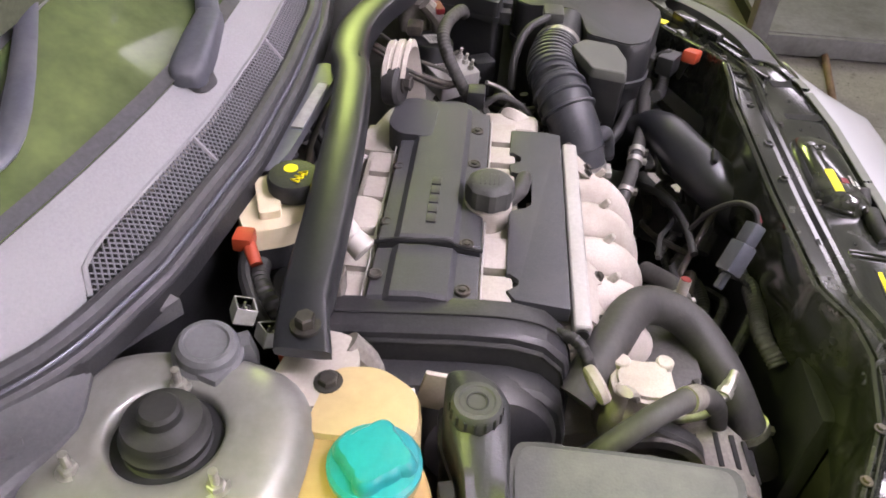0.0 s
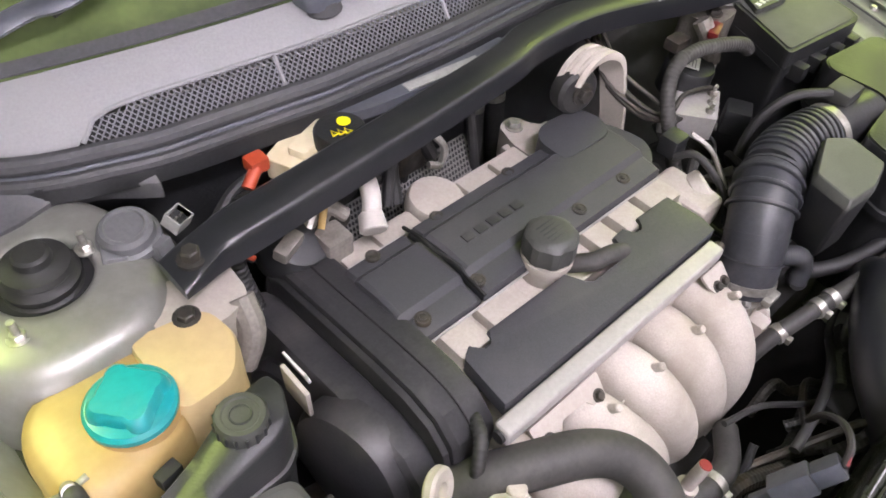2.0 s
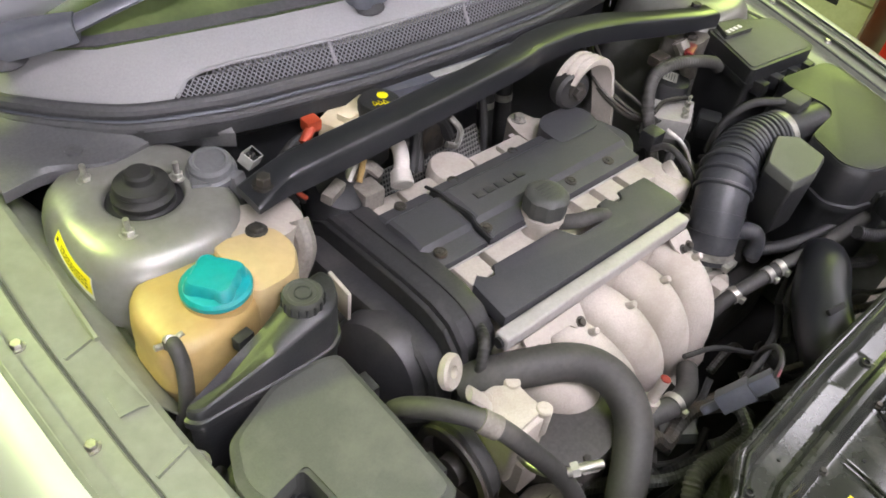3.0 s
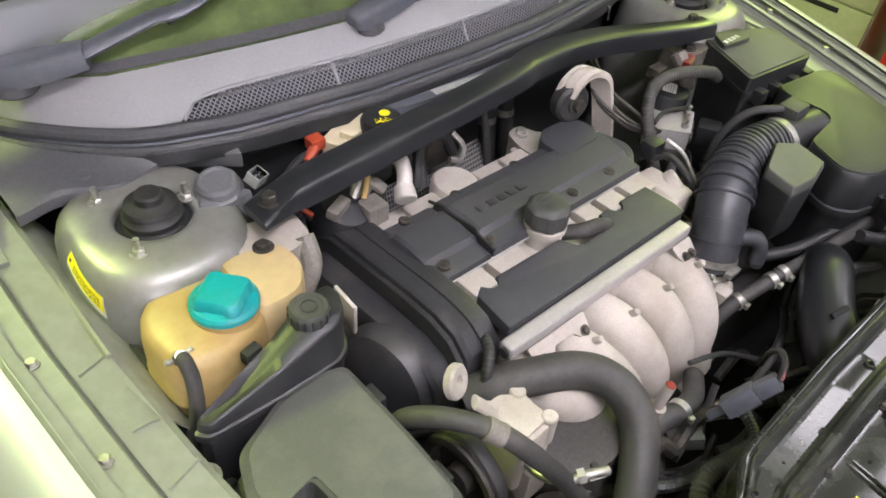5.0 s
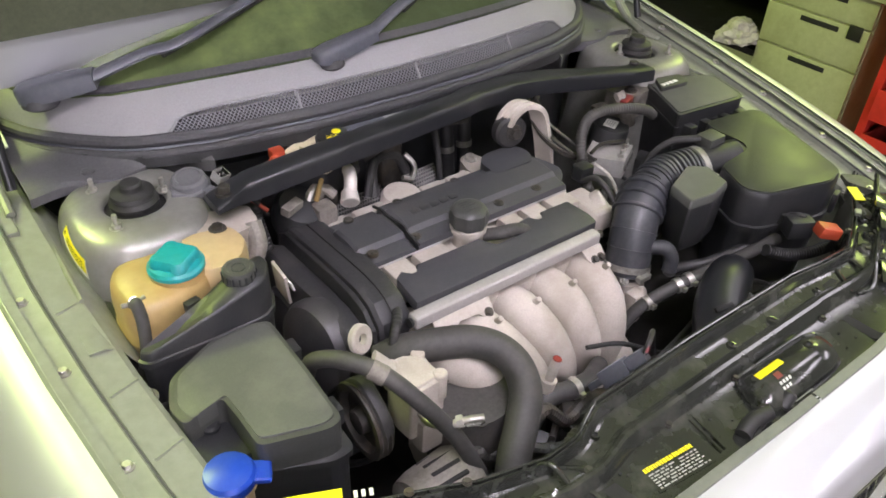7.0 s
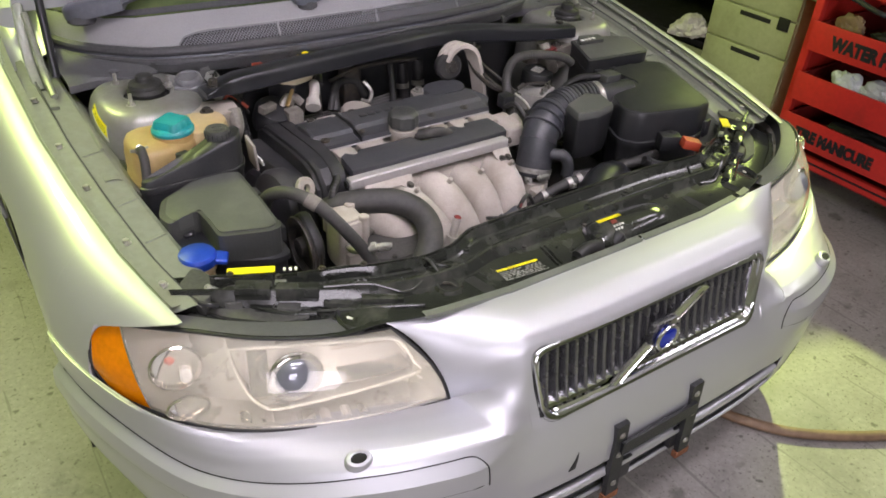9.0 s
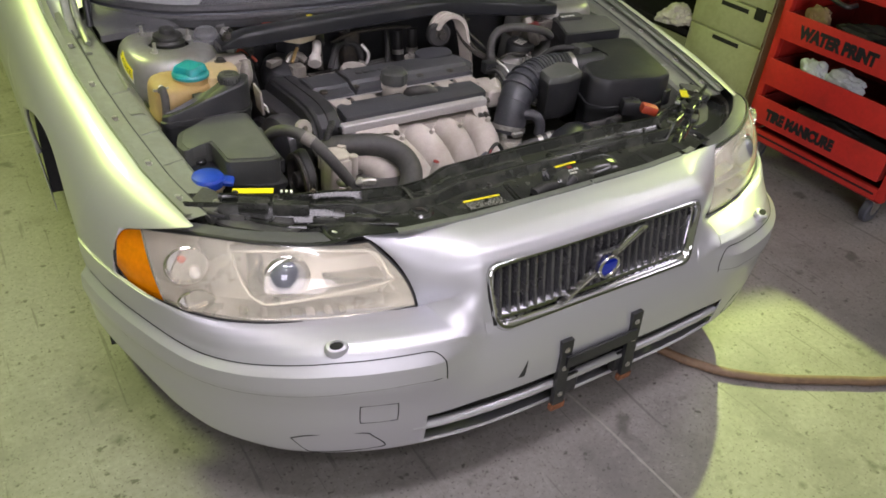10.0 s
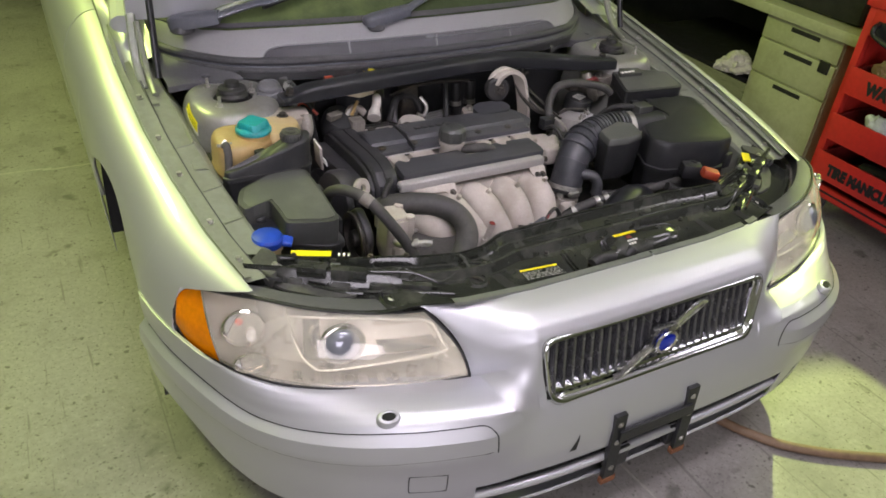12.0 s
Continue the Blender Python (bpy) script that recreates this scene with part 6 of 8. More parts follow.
alt = part("alternator", lathe(B(), (-0.42, 0.455, 0.478), [(0.03, -0.03), (0.056, -0.025), (0.061, 0.0), (0.061, 0.07), (0.054, 0.085), (0.02, 0.09)], (1, 0.1, 0), 28), M["alu_dirty"], engine, "finned cast alternator")
for k in range(9):
    a = radians(20 + 22 * k)
    p = Vector((-0.385, 0.455 + 0.059 * math.cos(a), 0.478 + 0.059 * math.sin(a)))
    part("cooling_slot", box(B(), p + Vector((-0.026, -0.0035, -0.0035)), p + Vector((0.026, 0.0035, 0.0035)), 0.001), M["void"], alt)
housing = prism(B(), rounded([(-0.35, 0.575), (-0.19, 0.575), (-0.185, 0.51), (-0.215, 0.475), (-0.30, 0.468), (-0.345, 0.50)], 0.03, 4), 0.44, 0.565, 0.018, 3)
hs = part("oil_housing", housing, M["housing"], engine, "dark cast oil housing below the runners", 40)
part("housing_rim", tube(B(), [(-0.345, 0.57, 0.568), (-0.27, 0.582, 0.572), (-0.195, 0.57, 0.568), (-0.19, 0.52, 0.562)], 0.006, 8, 6), M["alu_dirty"], hs)
for x, y in ((-0.335, 0.565), (-0.20, 0.56), (-0.30, 0.48)):
    part("bolt", bolt(B(), (x, y, 0.562), 0.006, 0.008), M["dark_steel"], hs)
part("starter", box(B(), (-0.12, 0.50, 0.36), (0.02, 0.56, 0.44), 0.02), M["block"], engine)

# parts at the back of the engine
valve = part("vacuum_valve", cyl(B(), (-0.256, 0.938, 0.708), (-0.246, 0.958, 0.720), 0.0185, 0.016, 24, 0.002), M["valve"], engine, "pale round valve")
part("valve_neck", tube(B(), [(-0.249, 0.952, 0.718), (-0.238, 0.965, 0.733), (-0.228, 0.985, 0.742), (-0.222, 1.0, 0.738)], 0.0125, 16, 5), M["valve"], valve)
part("egr_body", box(B(), (-0.36, 0.985, 0.60), (-0.27, 1.05, 0.68), 0.02, 3), M["dark_steel"], engine, "dark valve body behind the cover")
part("egr_flange", box(B(), (-0.31, 0.96, 0.64), (-0.27, 1.0, 0.695), 0.006), M["alu_dirty"], engine)
for a, b, r, m in (((-0.33, 1.0, 0.66), (-0.25, 1.03, 0.70), 0.010, "steel"), ((-0.22, 0.98, 0.67), (-0.20, 1.05, 0.74), 0.008, "dark_steel"), ((-0.18, 1.0, 0.66), (-0.12, 1.06, 0.70), 0.009, "rubber"), ((-0.30, 1.02, 0.62), (-0.26, 0.99, 0.70), 0.010, "alu_dirty")):
    part("pipe", tube(B(), [a, ((a[0] + b[0]) / 2, (a[1] + b[1]) / 2, max(a[2], b[2]) + 0.01), b], r, 10, 5), M[m], engine)
for pts, r, m in (([(-0.215, 0.985, 0.74), (-0.20, 1.02, 0.752), (-0.19, 1.05, 0.735), (-0.20, 1.07, 0.69)], 0.009, "rubber"),
                  ([(-0.165, 1.0, 0.655), (-0.15, 1.03, 0.70), (-0.12, 1.05, 0.71), (-0.08, 1.05, 0.70), (-0.06, 1.04, 0.66)], 0.011, "rubber"),
                  ([(-0.10, 1.06, 0.62), (-0.095, 1.06, 0.70), (-0.09, 1.075, 0.74)], 0.010, "rubber"),
                  ([(0.02, 1.02, 0.60), (0.03, 1.05, 0.68), (0.04, 1.08, 0.72)], 0.008, "rubber"),
                  ([(-0.30, 0.99, 0.70), (-0.275, 1.01, 0.73), (-0.255, 1.03, 0.735), (-0.23, 1.04, 0.72)], 0.005, "tank"),
                  ([(-0.43, 1.0, 0.70), (-0.42, 1.03, 0.745), (-0.38, 1.055, 0.76), (-0.345, 1.062, 0.765)], 0.008, "rubber"),
                  ([(-0.47, 0.99, 0.70), (-0.45, 1.0, 0.745), (-0.43, 1.0, 0.75), (-0.40, 0.985, 0.72)], 0.004, "redplug"),
                  ([(-0.46, 1.01, 0.75), (-0.44, 0.995, 0.76), (-0.42, 0.99, 0.745), (-0.395, 1.0, 0.70)], 0.004, "rubber")):
    part("rear_pipe", tube(B(), pts, r, 10, 6), M[m], engine, "thin pipe behind the engine")
part("pump_bracket", prism(B(), rounded([(-0.115, 1.045), (-0.065, 1.045), (-0.055, 1.075), (-0.12, 1.078)], 0.008, 3), 0.64, 0.735, 0.006), M["dark_steel"], engine, "dark bracket on the bulkhead")
part("bracket_loop", tube(B(), [(-0.06, 1.045, 0.70), (-0.045, 1.03, 0.675), (-0.055, 1.025, 0.65), (-0.075, 1.03, 0.655)], 0.006, 8, 5), M["steel"], engine)
part("loom_clip", box(B(), (-0.375, 0.975, 0.70), (-0.33, 0.995, 0.718), 0.004, m=pose(0, 0, 0, 10, 0, 25)), M["alu_dirty"], engine, "grey loom clip")
part("vacuum_drum", lathe(B(), (-0.33, 1.03, 0.64), [(0.045, 0.0), (0.05, 0.02), (0.05, 0.05), (0.042, 0.062), (0.02, 0.066), (0.002, 0.067)], (0.1, -0.5, 1), 26), M["plastic"], engine, "black vacuum drum")
shield = grid(B(), [[Vector((x, 0.990 + 0.075 * v, 0.575 + 0.062 * v + 0.01 * math.sin(8 * x))) for x in np.linspace(-0.24, 0.03, 14)] for v in np.linspace(0, 1, 5)])
part("heat_shield", thicken(shield, 0.002), M["shield"], engine, "perforated heat shield")
dots = B()
for i in range(42):
    for j in range(12):
        x, v = -0.235 + 0.0063 * i + 0.0031 * (j % 2), 0.05 + 0.08 * j
        p = Vector((x, 0.989 + 0.075 * v, 0.5775 + 0.062 * v + 0.01 * math.sin(8 * x)))
        ring_loft(dots, [[p + Vector((0.0021 * math.cos(a), 0.0017 * math.sin(a), 0.0021 * math.sin(a) + k)) for a in np.linspace(0, 2 * math.pi, 7)[:-1]] for k in (-0.0005, 0.0012)])
tagged(part("perforation", dots, M["void"], engine), kind="stuff")
for x in (0.100, 0.151):
    c = part("coolant_pipe", cyl(B(), (x, 1.09, 0.50), (x, 1.115, 0.70), 0.0165, seg=18), M["rubber"], engine, "black heater hose")
    part("hose_clip", cyl(B(), (x, 1.108, 0.628), (x, 1.110, 0.642), 0.0190, seg=18), M["steel"], engine, "bright hose clip")
arch = [(0.132, 0.956, 0.752), (0.142, 0.954, 0.774), (0.164, 0.950, 0.790), (0.190, 0.946, 0.788), (0.212, 0.942, 0.768), (0.224, 0.938, 0.730), (0.232, 0.930, 0.68), (0.238, 0.922, 0.62)]
arch_way = spline(arch, 6)
arch_rings = []
for i, c in enumerate(arch_way):
    d = (arch_way[min(i + 1, len(arch_way) - 1)] - arch_way[max(i - 1, 0)]).normalized()
    side_dir = Vector((0.30, -0.95, 0.0)).normalized()
    up_dir = side_dir.cross(d).normalized()
    arch_rings.append([c + side_dir * a + up_dir * b for a, b in ((-0.020, -0.006), (-0.020, 0.006), (-0.012, 0.007), (-0.010, 0.003), (-0.006, 0.003), (-0.004, 0.007), (0.004, 0.007), (0.006, 0.003), (0.010, 0.003), (0.012, 0.007), (0.020, 0.006), (0.020, -0.006))])
part("mount_arch", ring_loft(B(), arch_rings), M["intake"], engine, "grooved cast engine mount arch", 30)
part("mount_bush", lathe(B(), (0.148, 0.964, 0.735), [(0.036, 0.0), (0.036, -0.02), (0.030, -0.026), (0.014, -0.026)], (0.25, 1, -0.1), 26), M["rubber"], engine, "black rubber mount bush")
part("mount_bolt", bolt(B(), (0.146, 0.938, 0.738), 0.012, 0.014, (-0.25, -1, 0.1)), M["dark_steel"], engine)
part("mount_plate", box(B(), (0.05, 0.985, 0.58), (0.16, 1.0, 0.645), 0.006), M["alu"], engine)
# ---- things in the engine bay ----
def strut_brace():
    ob = thing("strut_brace", (-0.48, 0.965, 0.78), "satin black steel strut brace bolted across the bay", "brace")
    way = spline([(-0.508, 0.958, 0.788), (-0.455, 0.968, 0.791), (-0.40, 0.970, 0.794), (-0.30, 0.974, 0.798), (-0.15, 0.983, 0.801), (0.0, 0.998, 0.800), (0.10, 1.013, 0.795), (0.20, 1.020, 0.790), (0.30, 1.008, 0.784), (0.42, 0.978, 0.777), (0.50, 0.957, 0.774), (0.562, 0.946, 0.772)], 5)
    rings = []
    for i, c in enumerate(way):
        x = c.x
        w = 0.027 if -0.44 < x < 0.08 else 0.025
        w = w + 0.004 * (1 - step(abs(x + 0.5), 0.0, 0.06))
        if x > 0.0:
            w += 0.005 * step(x, 0.04, 0.10) * (1 - step(x, 0.30, 0.42))
            c = c + Vector((0, 0.008 * step(x, 0.04, 0.10) * (1 - step(x, 0.30, 0.42)), 0))
        h = 0.015 * step(x, -0.52, -0.42) * (1 - 0.25 * step(x, 0.42, 0.55)) + 0.006
        sec = [(-w, -h * 0.7), (-w, h * 0.45), (-w * 0.9, h * 0.85), (-w * 0.72, h), (w * 0.72, h), (w * 0.9, h * 0.85), (w, h * 0.45), (w, -h * 0.7), (w * 0.6, -h), (-w * 0.6, -h)]
        rings.append([c + Vector((0, a, b)) for a, b in sec])
    part("tube", ring_loft(B(), rings), M["bar"], ob, "flattened black tube", 40)
    for x, y, z in ((-0.482, 0.960, 0.7985), (0.538, 0.968, 0.780)):
        part("bolt", bolt(B(), (x, y, z), 0.0105, 0.017), M["dark_steel"], ob, "large bolt with washer")
    step_bm = tube(B(), [(0.055, 0.985, 0.812), (0.075, 0.999, 0.815), (0.11, 1.003, 0.812), (0.20, 1.004, 0.803)], 0.0035, 8, 5)
    part("pressed_step", step_bm, M["bar"], ob)
    for side in (-1, 1):
        y = 0.945 if side < 0 else 0.955
        drop = -0.020 if side < 0 else -0.036
        bm = prism(B(), rounded([(side * x + (0.03 if side > 0 else 0), y + dy) for x, dy in ((0.44, 0.03), (0.445, -0.025), (0.48, -0.04), (0.535, -0.03), (0.55, 0.02), (0.53, 0.05))], 0.012), 0.715 + drop, 0.774 + drop, 0.005)
        foot = part("foot", bm, M["alu"] if side < 0 else M["alu_dirty"], ob, "pale cast foot on the strut tower")
        part("foot_bolt", bolt(B(), (side * 0.513, y - 0.012, 0.774 + drop), 0.010, 0.010), M["dark_steel"], foot)
        part("foot_arm", tube(B(), [(side * 0.455, y - 0.02, 0.75), (side * 0.46, y - 0.045, 0.72), (side * 0.48, y - 0.05, 0.68)], 0.016, 10, 5), M["alu_dirty"], foot)


strut_brace()


def coolant_tank():
    ob = thing("coolant_reservoir", (-0.60, 0.87, 0.50), "yellowed plastic coolant reservoir with a teal cap", "reservoir")
    edge = rounded([(-0.708, 0.905), (-0.690, 0.945), (-0.640, 0.965), (-0.56, 0.960), (-0.56, 0.838), (-0.61, 0.815), (-0.665, 0.806), (-0.703, 0.826)], 0.022, 4)
    rings = []
    cx, cy = -0.625, 0.885
    for k, z in ((0.84, 0.50), (0.90, 0.58), (0.965, 0.655), (0.98, 0.664), (1.005, 0.666), (1.005, 0.672), (0.985, 0.674), (0.98, 0.718), (0.955, 0.734), (0.915, 0.742), (0.80, 0.747), (0.5, 0.751)):
        rings.append([Vector((cx + (x - cx) * k, cy + (y - cy) * k, z)) for x, y in edge])
    part("body", ring_loft(B(), rings), M["tank"], ob, "amber stained tank", 50)
    edge2 = rounded([(-0.578, 0.952), (-0.488, 0.938), (-0.480, 0.885), (-0.512, 0.836), (-0.578, 0.832)], 0.02, 4)
    cx2, cy2 = -0.535, 0.888
    rings = [[Vector((cx2 + (x - cx2) * k, cy2 + (y - cy2) * k, z)) for x, y in edge2] for k, z in ((0.86, 0.52), (0.95, 0.62), (0.985, 0.664), (1.01, 0.666), (1.01, 0.672), (0.99, 0.674), (0.98, 0.732), (0.955, 0.747), (0.90, 0.754), (0.4, 0.758))]
    part("chamber", ring_loft(B(), rings), M["tank_pale"], ob, "paler side chamber", 50)
    c = Vector((-0.606, 0.872, 0.750))
    part("neck", cyl(B(), c - Vector((0, 0, 0.008)), c + Vector((0, 0, 0.006)), 0.043, seg=28), M["tank"], ob)
    cap = lathe(B(), c + Vector((0, 0, 0.005)), [(0.041, 0.0), (0.0435, 0.003), (0.0435, 0.009), (0.040, 0.013), (0.030, 0.015)], seg=32)
    cap_ob = part("cap", cap, M["teal"], ob, "teal screw cap")
    def lobes(k, z):
        """A square with dished sides and rounded corners."""
        return [Vector((k * r * math.cos(a), k * r * math.sin(a), z)) for a, r in [(a, 0.031 + 0.009 * abs(math.cos(2 * a)) ** 3 * (1 if math.cos(4 * a) > 0 else 0.2)) for a in np.linspace(0, 2 * math.pi, 49)[:-1]]]
    hat = ring_loft(B(), [lobes(k, z) for k, z in ((1.0, 0.010), (0.98, 0.022), (0.90, 0.031), (0.82, 0.0335), (0.5, 0.034))])
    hat.transform(Matrix.Translation(c) @ pose(0, 0, 0, 0, 0, 81))
    part("cap_grip", hat, M["teal"], cap_ob)
    part("clip_slot", box(B(), (-0.624, 0.798, 0.718), (-0.600, 0.812, 0.738), 0.002, m=pose(0, 0, 0, 0, 0, 12)), M["void"], ob, "dark clip slot")
    part("stain", thicken(grid(B(), [[Vector((-0.672 + 0.022 * u, 0.835 + 0.03 * v, 0.7435 - 0.002 * v)) for u in (0, 0.5, 1)] for v in (0, 0.5, 1)]), 0.0005), M["tank"], ob)
    a = Vector((-0.686, 0.838, 0.745))
    part("overflow_clip", tube(B(), [a + Vector((-0.018, 0, 0.003)), a, a + Vector((0.018, 0.002, 0.003))], 0.004, 8, 3), M["steel"], ob, "bright spring clip")
    part("overflow_hose", tube(B(), [a, a + Vector((0.001, -0.012, 0.004)), a + Vector((0, -0.027, -0.02)), a + Vector((-0.008, -0.036, -0.07)), a + Vector((-0.03, -0.042, -0.13))], 0.0095, 12, 6), M["hose"], ob, "black overflow hose")
    part("hose_end", cyl(B(), a + Vector((0, 0.004, 0.0)), a + Vector((0, -0.006, 0.010)), 0.007, seg=12), M["steel"], ob)


coolant_tank()


def steering_tank():
    ob = thing("steering_fluid_reservoir", (-0.58, 0.78, 0.48), "black plastic steering fluid reservoir with a round cap", "reservoir")
    edge = rounded([(-0.718, 0.764), (-0.704, 0.746), (-0.607, 0.744), (-0.522, 0.747), (-0.500, 0.762), (-0.486, 0.795), (-0.490, 0.822), (-0.539, 0.818), (-0.595, 0.796), (-0.648, 0.785)], 0.009, 3)
    cx, cy = -0.595, 0.776
    rise = lambda x: lerp(x, [(-0.72, 0.0), (-0.68, 0.008), (-0.54, 0.048), (-0.48, 0.056)])
    rings = [[Vector((cx + (x - cx) * k, cy + (y - cy) * q, z + (rise(x) if z > 0.71 else 0))) for x, y in edge]
             for k, q, z in ((0.88, 0.82, 0.46), (0.94, 0.88, 0.60), (0.965, 0.90, 0.690), (1.0, 1.0, 0.692), (1.005, 1.01, 0.6955), (1.005, 1.01, 0.7005), (1.0, 1.0, 0.7035), (0.965, 0.90, 0.705), (0.960, 0.88, 0.711), (0.950, 0.83, 0.7145), (0.93, 0.74, 0.7165), (0.5, 0.3, 0.7175))]
    part("body", ring_loft(B(), rings), M["plastic"], ob, "", 30)
    c = Vector((-0.541, 0.784, 0.7535))
    part("neck", lathe(B(), c, [(0.022, -0.03), (0.022, 0.004), (0.0245, 0.006), (0.0245, 0.010)], seg=26), M["plastic"], ob)
    cap = part("cap", lathe(B(), c + Vector((0, 0, 0.010)), [(0.0245, 0), (0.0252, 0.003), (0.0248, 0.018), (0.0225, 0.0215), (0.018, 0.0215), (0.0165, 0.020), (0.002, 0.020)], seg=32), M["plastic_dusty"], ob, "round black screw cap")
    for k in range(16):
        a = 2 * math.pi * k / 16
        part("grip", box(B(), c + Vector((0.0250 * math.cos(a) - 0.0015, 0.0250 * math.sin(a) - 0.0015, 0.013)), c + Vector((0.0250 * math.cos(a) + 0.0015, 0.0250 * math.sin(a) + 0.0015, 0.026)), 0.0006), M["plastic"], cap)
    part("cap_mark", tube(B(), [c + Vector((0.010 * math.cos(a), 0.010 * math.sin(a), 0.0303)) for a in np.linspace(0, 2 * math.pi, 17)], 0.0012, 5, 1), M["plastic"], cap)
    part("clip_plate", box(B(), (-0.462, 0.80, 0.655), (-0.456, 0.845, 0.725), 0.002, m=pose(0, 0, 0, 10, -8, 0)), M["alu"], ob, "pale metal bracket")


steering_tank()


def fuse_box():
    ob = thing("fuse_box", (-0.60, 0.63, 0.45), "black plastic fuse box with a dusty stepped lid", "fuse box")
    lid = [(-0.522, 0.738), (-0.524, 0.62), (-0.527, 0.510), (-0.550, 0.506), (-0.640, 0.533), (-0.641, 0.580), (-0.643, 0.638), (-0.703, 0.624), (-0.710, 0.662), (-0.689, 0.715), (-0.614, 0.745), (-0.553, 0.746)]
    edge = rounded(lid, 0.012, 3)
    low = rounded([(-0.510, 0.744), (-0.516, 0.499), (-0.55, 0.495), (-0.72, 0.575), (-0.722, 0.690), (-0.692, 0.722), (-0.614, 0.730), (-0.53, 0.730)], 0.014, 3)
    bm = B()
    top = lambda x, y: 0.703 - 0.006 * step(-y, -0.56, -0.50) - 0.010 * step(-x, 0.60, 0.70)
    prism(bm, edge, 0.640, top, 0.010, 3)
    lid_ob = part("lid", bm, M["plastic_dusty"], ob, "black stepped lid", 30)
    cx, cy = -0.585, 0.655
    top_bm = prism(B(), [(cx + (x - cx) * 0.90, cy + (y - cy) * 0.93) for x, y in edge], 0.67, lambda x, y: top(x, y) + 0.002, 0.002)
    part("lid_top", top_bm, M["lid"], lid_ob, "dusty top of the lid with lamp light in its colour", 30)
    part("rim", prism(B(), low, 0.628, 0.640, 0.003), M["plastic"], ob)
    part("deck", prism(B(), rounded([(-0.625, 0.560), (-0.715, 0.585), (-0.715, 0.66), (-0.64, 0.67)], 0.01, 3), 0.630, 0.652, 0.004), M["plastic"], ob, "lower deck of the box")
    part("base", prism(B(), rounded([(-0.514, 0.738), (-0.52, 0.505), (-0.55, 0.50), (-0.715, 0.58), (-0.718, 0.69), (-0.61, 0.724), (-0.535, 0.724)], 0.014, 3), 0.42, 0.629, 0.003), M["plastic"], ob)
    part("vent", cyl(B(), (-0.668, 0.635, 0.650), (-0.668, 0.635, 0.662), 0.013, seg=16, edge=0.003), M["plastic"], ob)
    for p in ((-0.505, 0.700, 0.655), (-0.512, 0.565, 0.650), (-0.715, 0.672, 0.650)):
        clip = box(B(), Vector(p) - Vector((0.008, 0.016, 0.016)), Vector(p) + Vector((0.008, 0.016, 0.016)), 0.003)
        c = part("clip", clip, M["plastic"], ob, "lid clip")
        part("clip_eye", box(B(), Vector(p) + Vector((0.0075, -0.009, -0.006)) if p[0] > -0.6 else Vector(p) + Vector((-0.010, -0.009, -0.006)), Vector(p) + Vector((0.010, 0.009, 0.008)) if p[0] > -0.6 else Vector(p) + Vector((-0.0075, 0.009, 0.008)), 0.001), M["void"], c)


fuse_box()


def washer_filler():
    ob = thing("washer_fluid_filler", (-0.683, 0.537, 0.60), "washer fluid filler neck with a blue cap", "filler cap")
    c = Vector((-0.683, 0.537, 0.64))
    part("neck", lathe(B(), c, [(0.026, -0.14), (0.028, 0.0), (0.034, 0.006), (0.034, 0.014)], seg=24), M["tank_pale"], ob, "pale plastic neck")
    cap = part("cap", lathe(B(), c, [(0.032, 0.012), (0.034, 0.015), (0.035, 0.030), (0.031, 0.036), (0.018, 0.040), (0.002, 0.041)], seg=30), M["blue"], ob, "blue snap cap")
    part("tab", box(B(), c + Vector((0.022, -0.030, 0.014)), c + Vector((0.052, 0.004, 0.026)), 0.008, 3, m=pose(0, 0, 0, 0, 8, -25)), M["blue"], cap)
    part("strap", tube(B(), [c + Vector((-0.03, 0.02, 0.025)), c + Vector((-0.035, 0.04, 0.03)), c + Vector((-0.02, 0.05, 0.028))], 0.005, 8, 4, flat=0.4), M["tank_pale"], ob, "pale retaining strap")


washer_filler()


def air_duct():
    ob = thing("air_intake_duct", (0.21, 0.64, 0.56), "ribbed rubber air intake duct with hose clamps", "duct")
    way = [(0.176, 0.612, 0.568), (0.184, 0.618, 0.600), (0.202, 0.632, 0.640), (0.232, 0.652, 0.672), (0.280, 0.672, 0.689), (0.328, 0.680, 0.694), (0.375, 0.676, 0.696), (0.416, 0.667, 0.697)]
    part("lower_hose", tube(B(), way[:5], lambda t: 0.044 + 0.002 * t, 26, 8), M["duct"], ob)
    for t in (0.40, 0.46, 0.52):
        pts = spline(way, 10)
        k = int(t * len(pts))
        c, d = pts[k], (pts[k + 1] - pts[k]).normalized()
        part("ring_rib", cyl(B(), c - d * 0.003, c + d * 0.003, 0.0515, seg=30, edge=0.0012), M["duct"], ob)
    part("upper_hose", tube(B(), way[4:], lambda t: 0.044 if t < 0.4 else 0.0385, 26, 10), M["duct"], ob)
    pts = spline(way, 20)
    for t in np.linspace(0.66, 0.97, 9):
        k = int(t * (len(pts) - 2))
        c, d = pts[k], (pts[k + 1] - pts[k]).normalized()
        part("bellows_rib", cyl(B(), c - d * 0.0035, c + d * 0.0035, 0.0475, seg=30, edge=0.0012), M["duct"], ob)
    for u in (0.20, 0.30, 0.56, 0.62):
        k = int(u * (len(pts) - 2))
        c, d = pts[k], (pts[k + 1] - pts[k]).normalized()
        part("seam_rib", cyl(B(), c - d * 0.0012, c + d * 0.0012, 0.0472, seg=26), M["duct"], ob)
    for a, b in (((0.412, 0.668, 0.6965), (0.424, 0.665, 0.698)), ((0.1775, 0.613, 0.574), (0.181, 0.616, 0.586))):
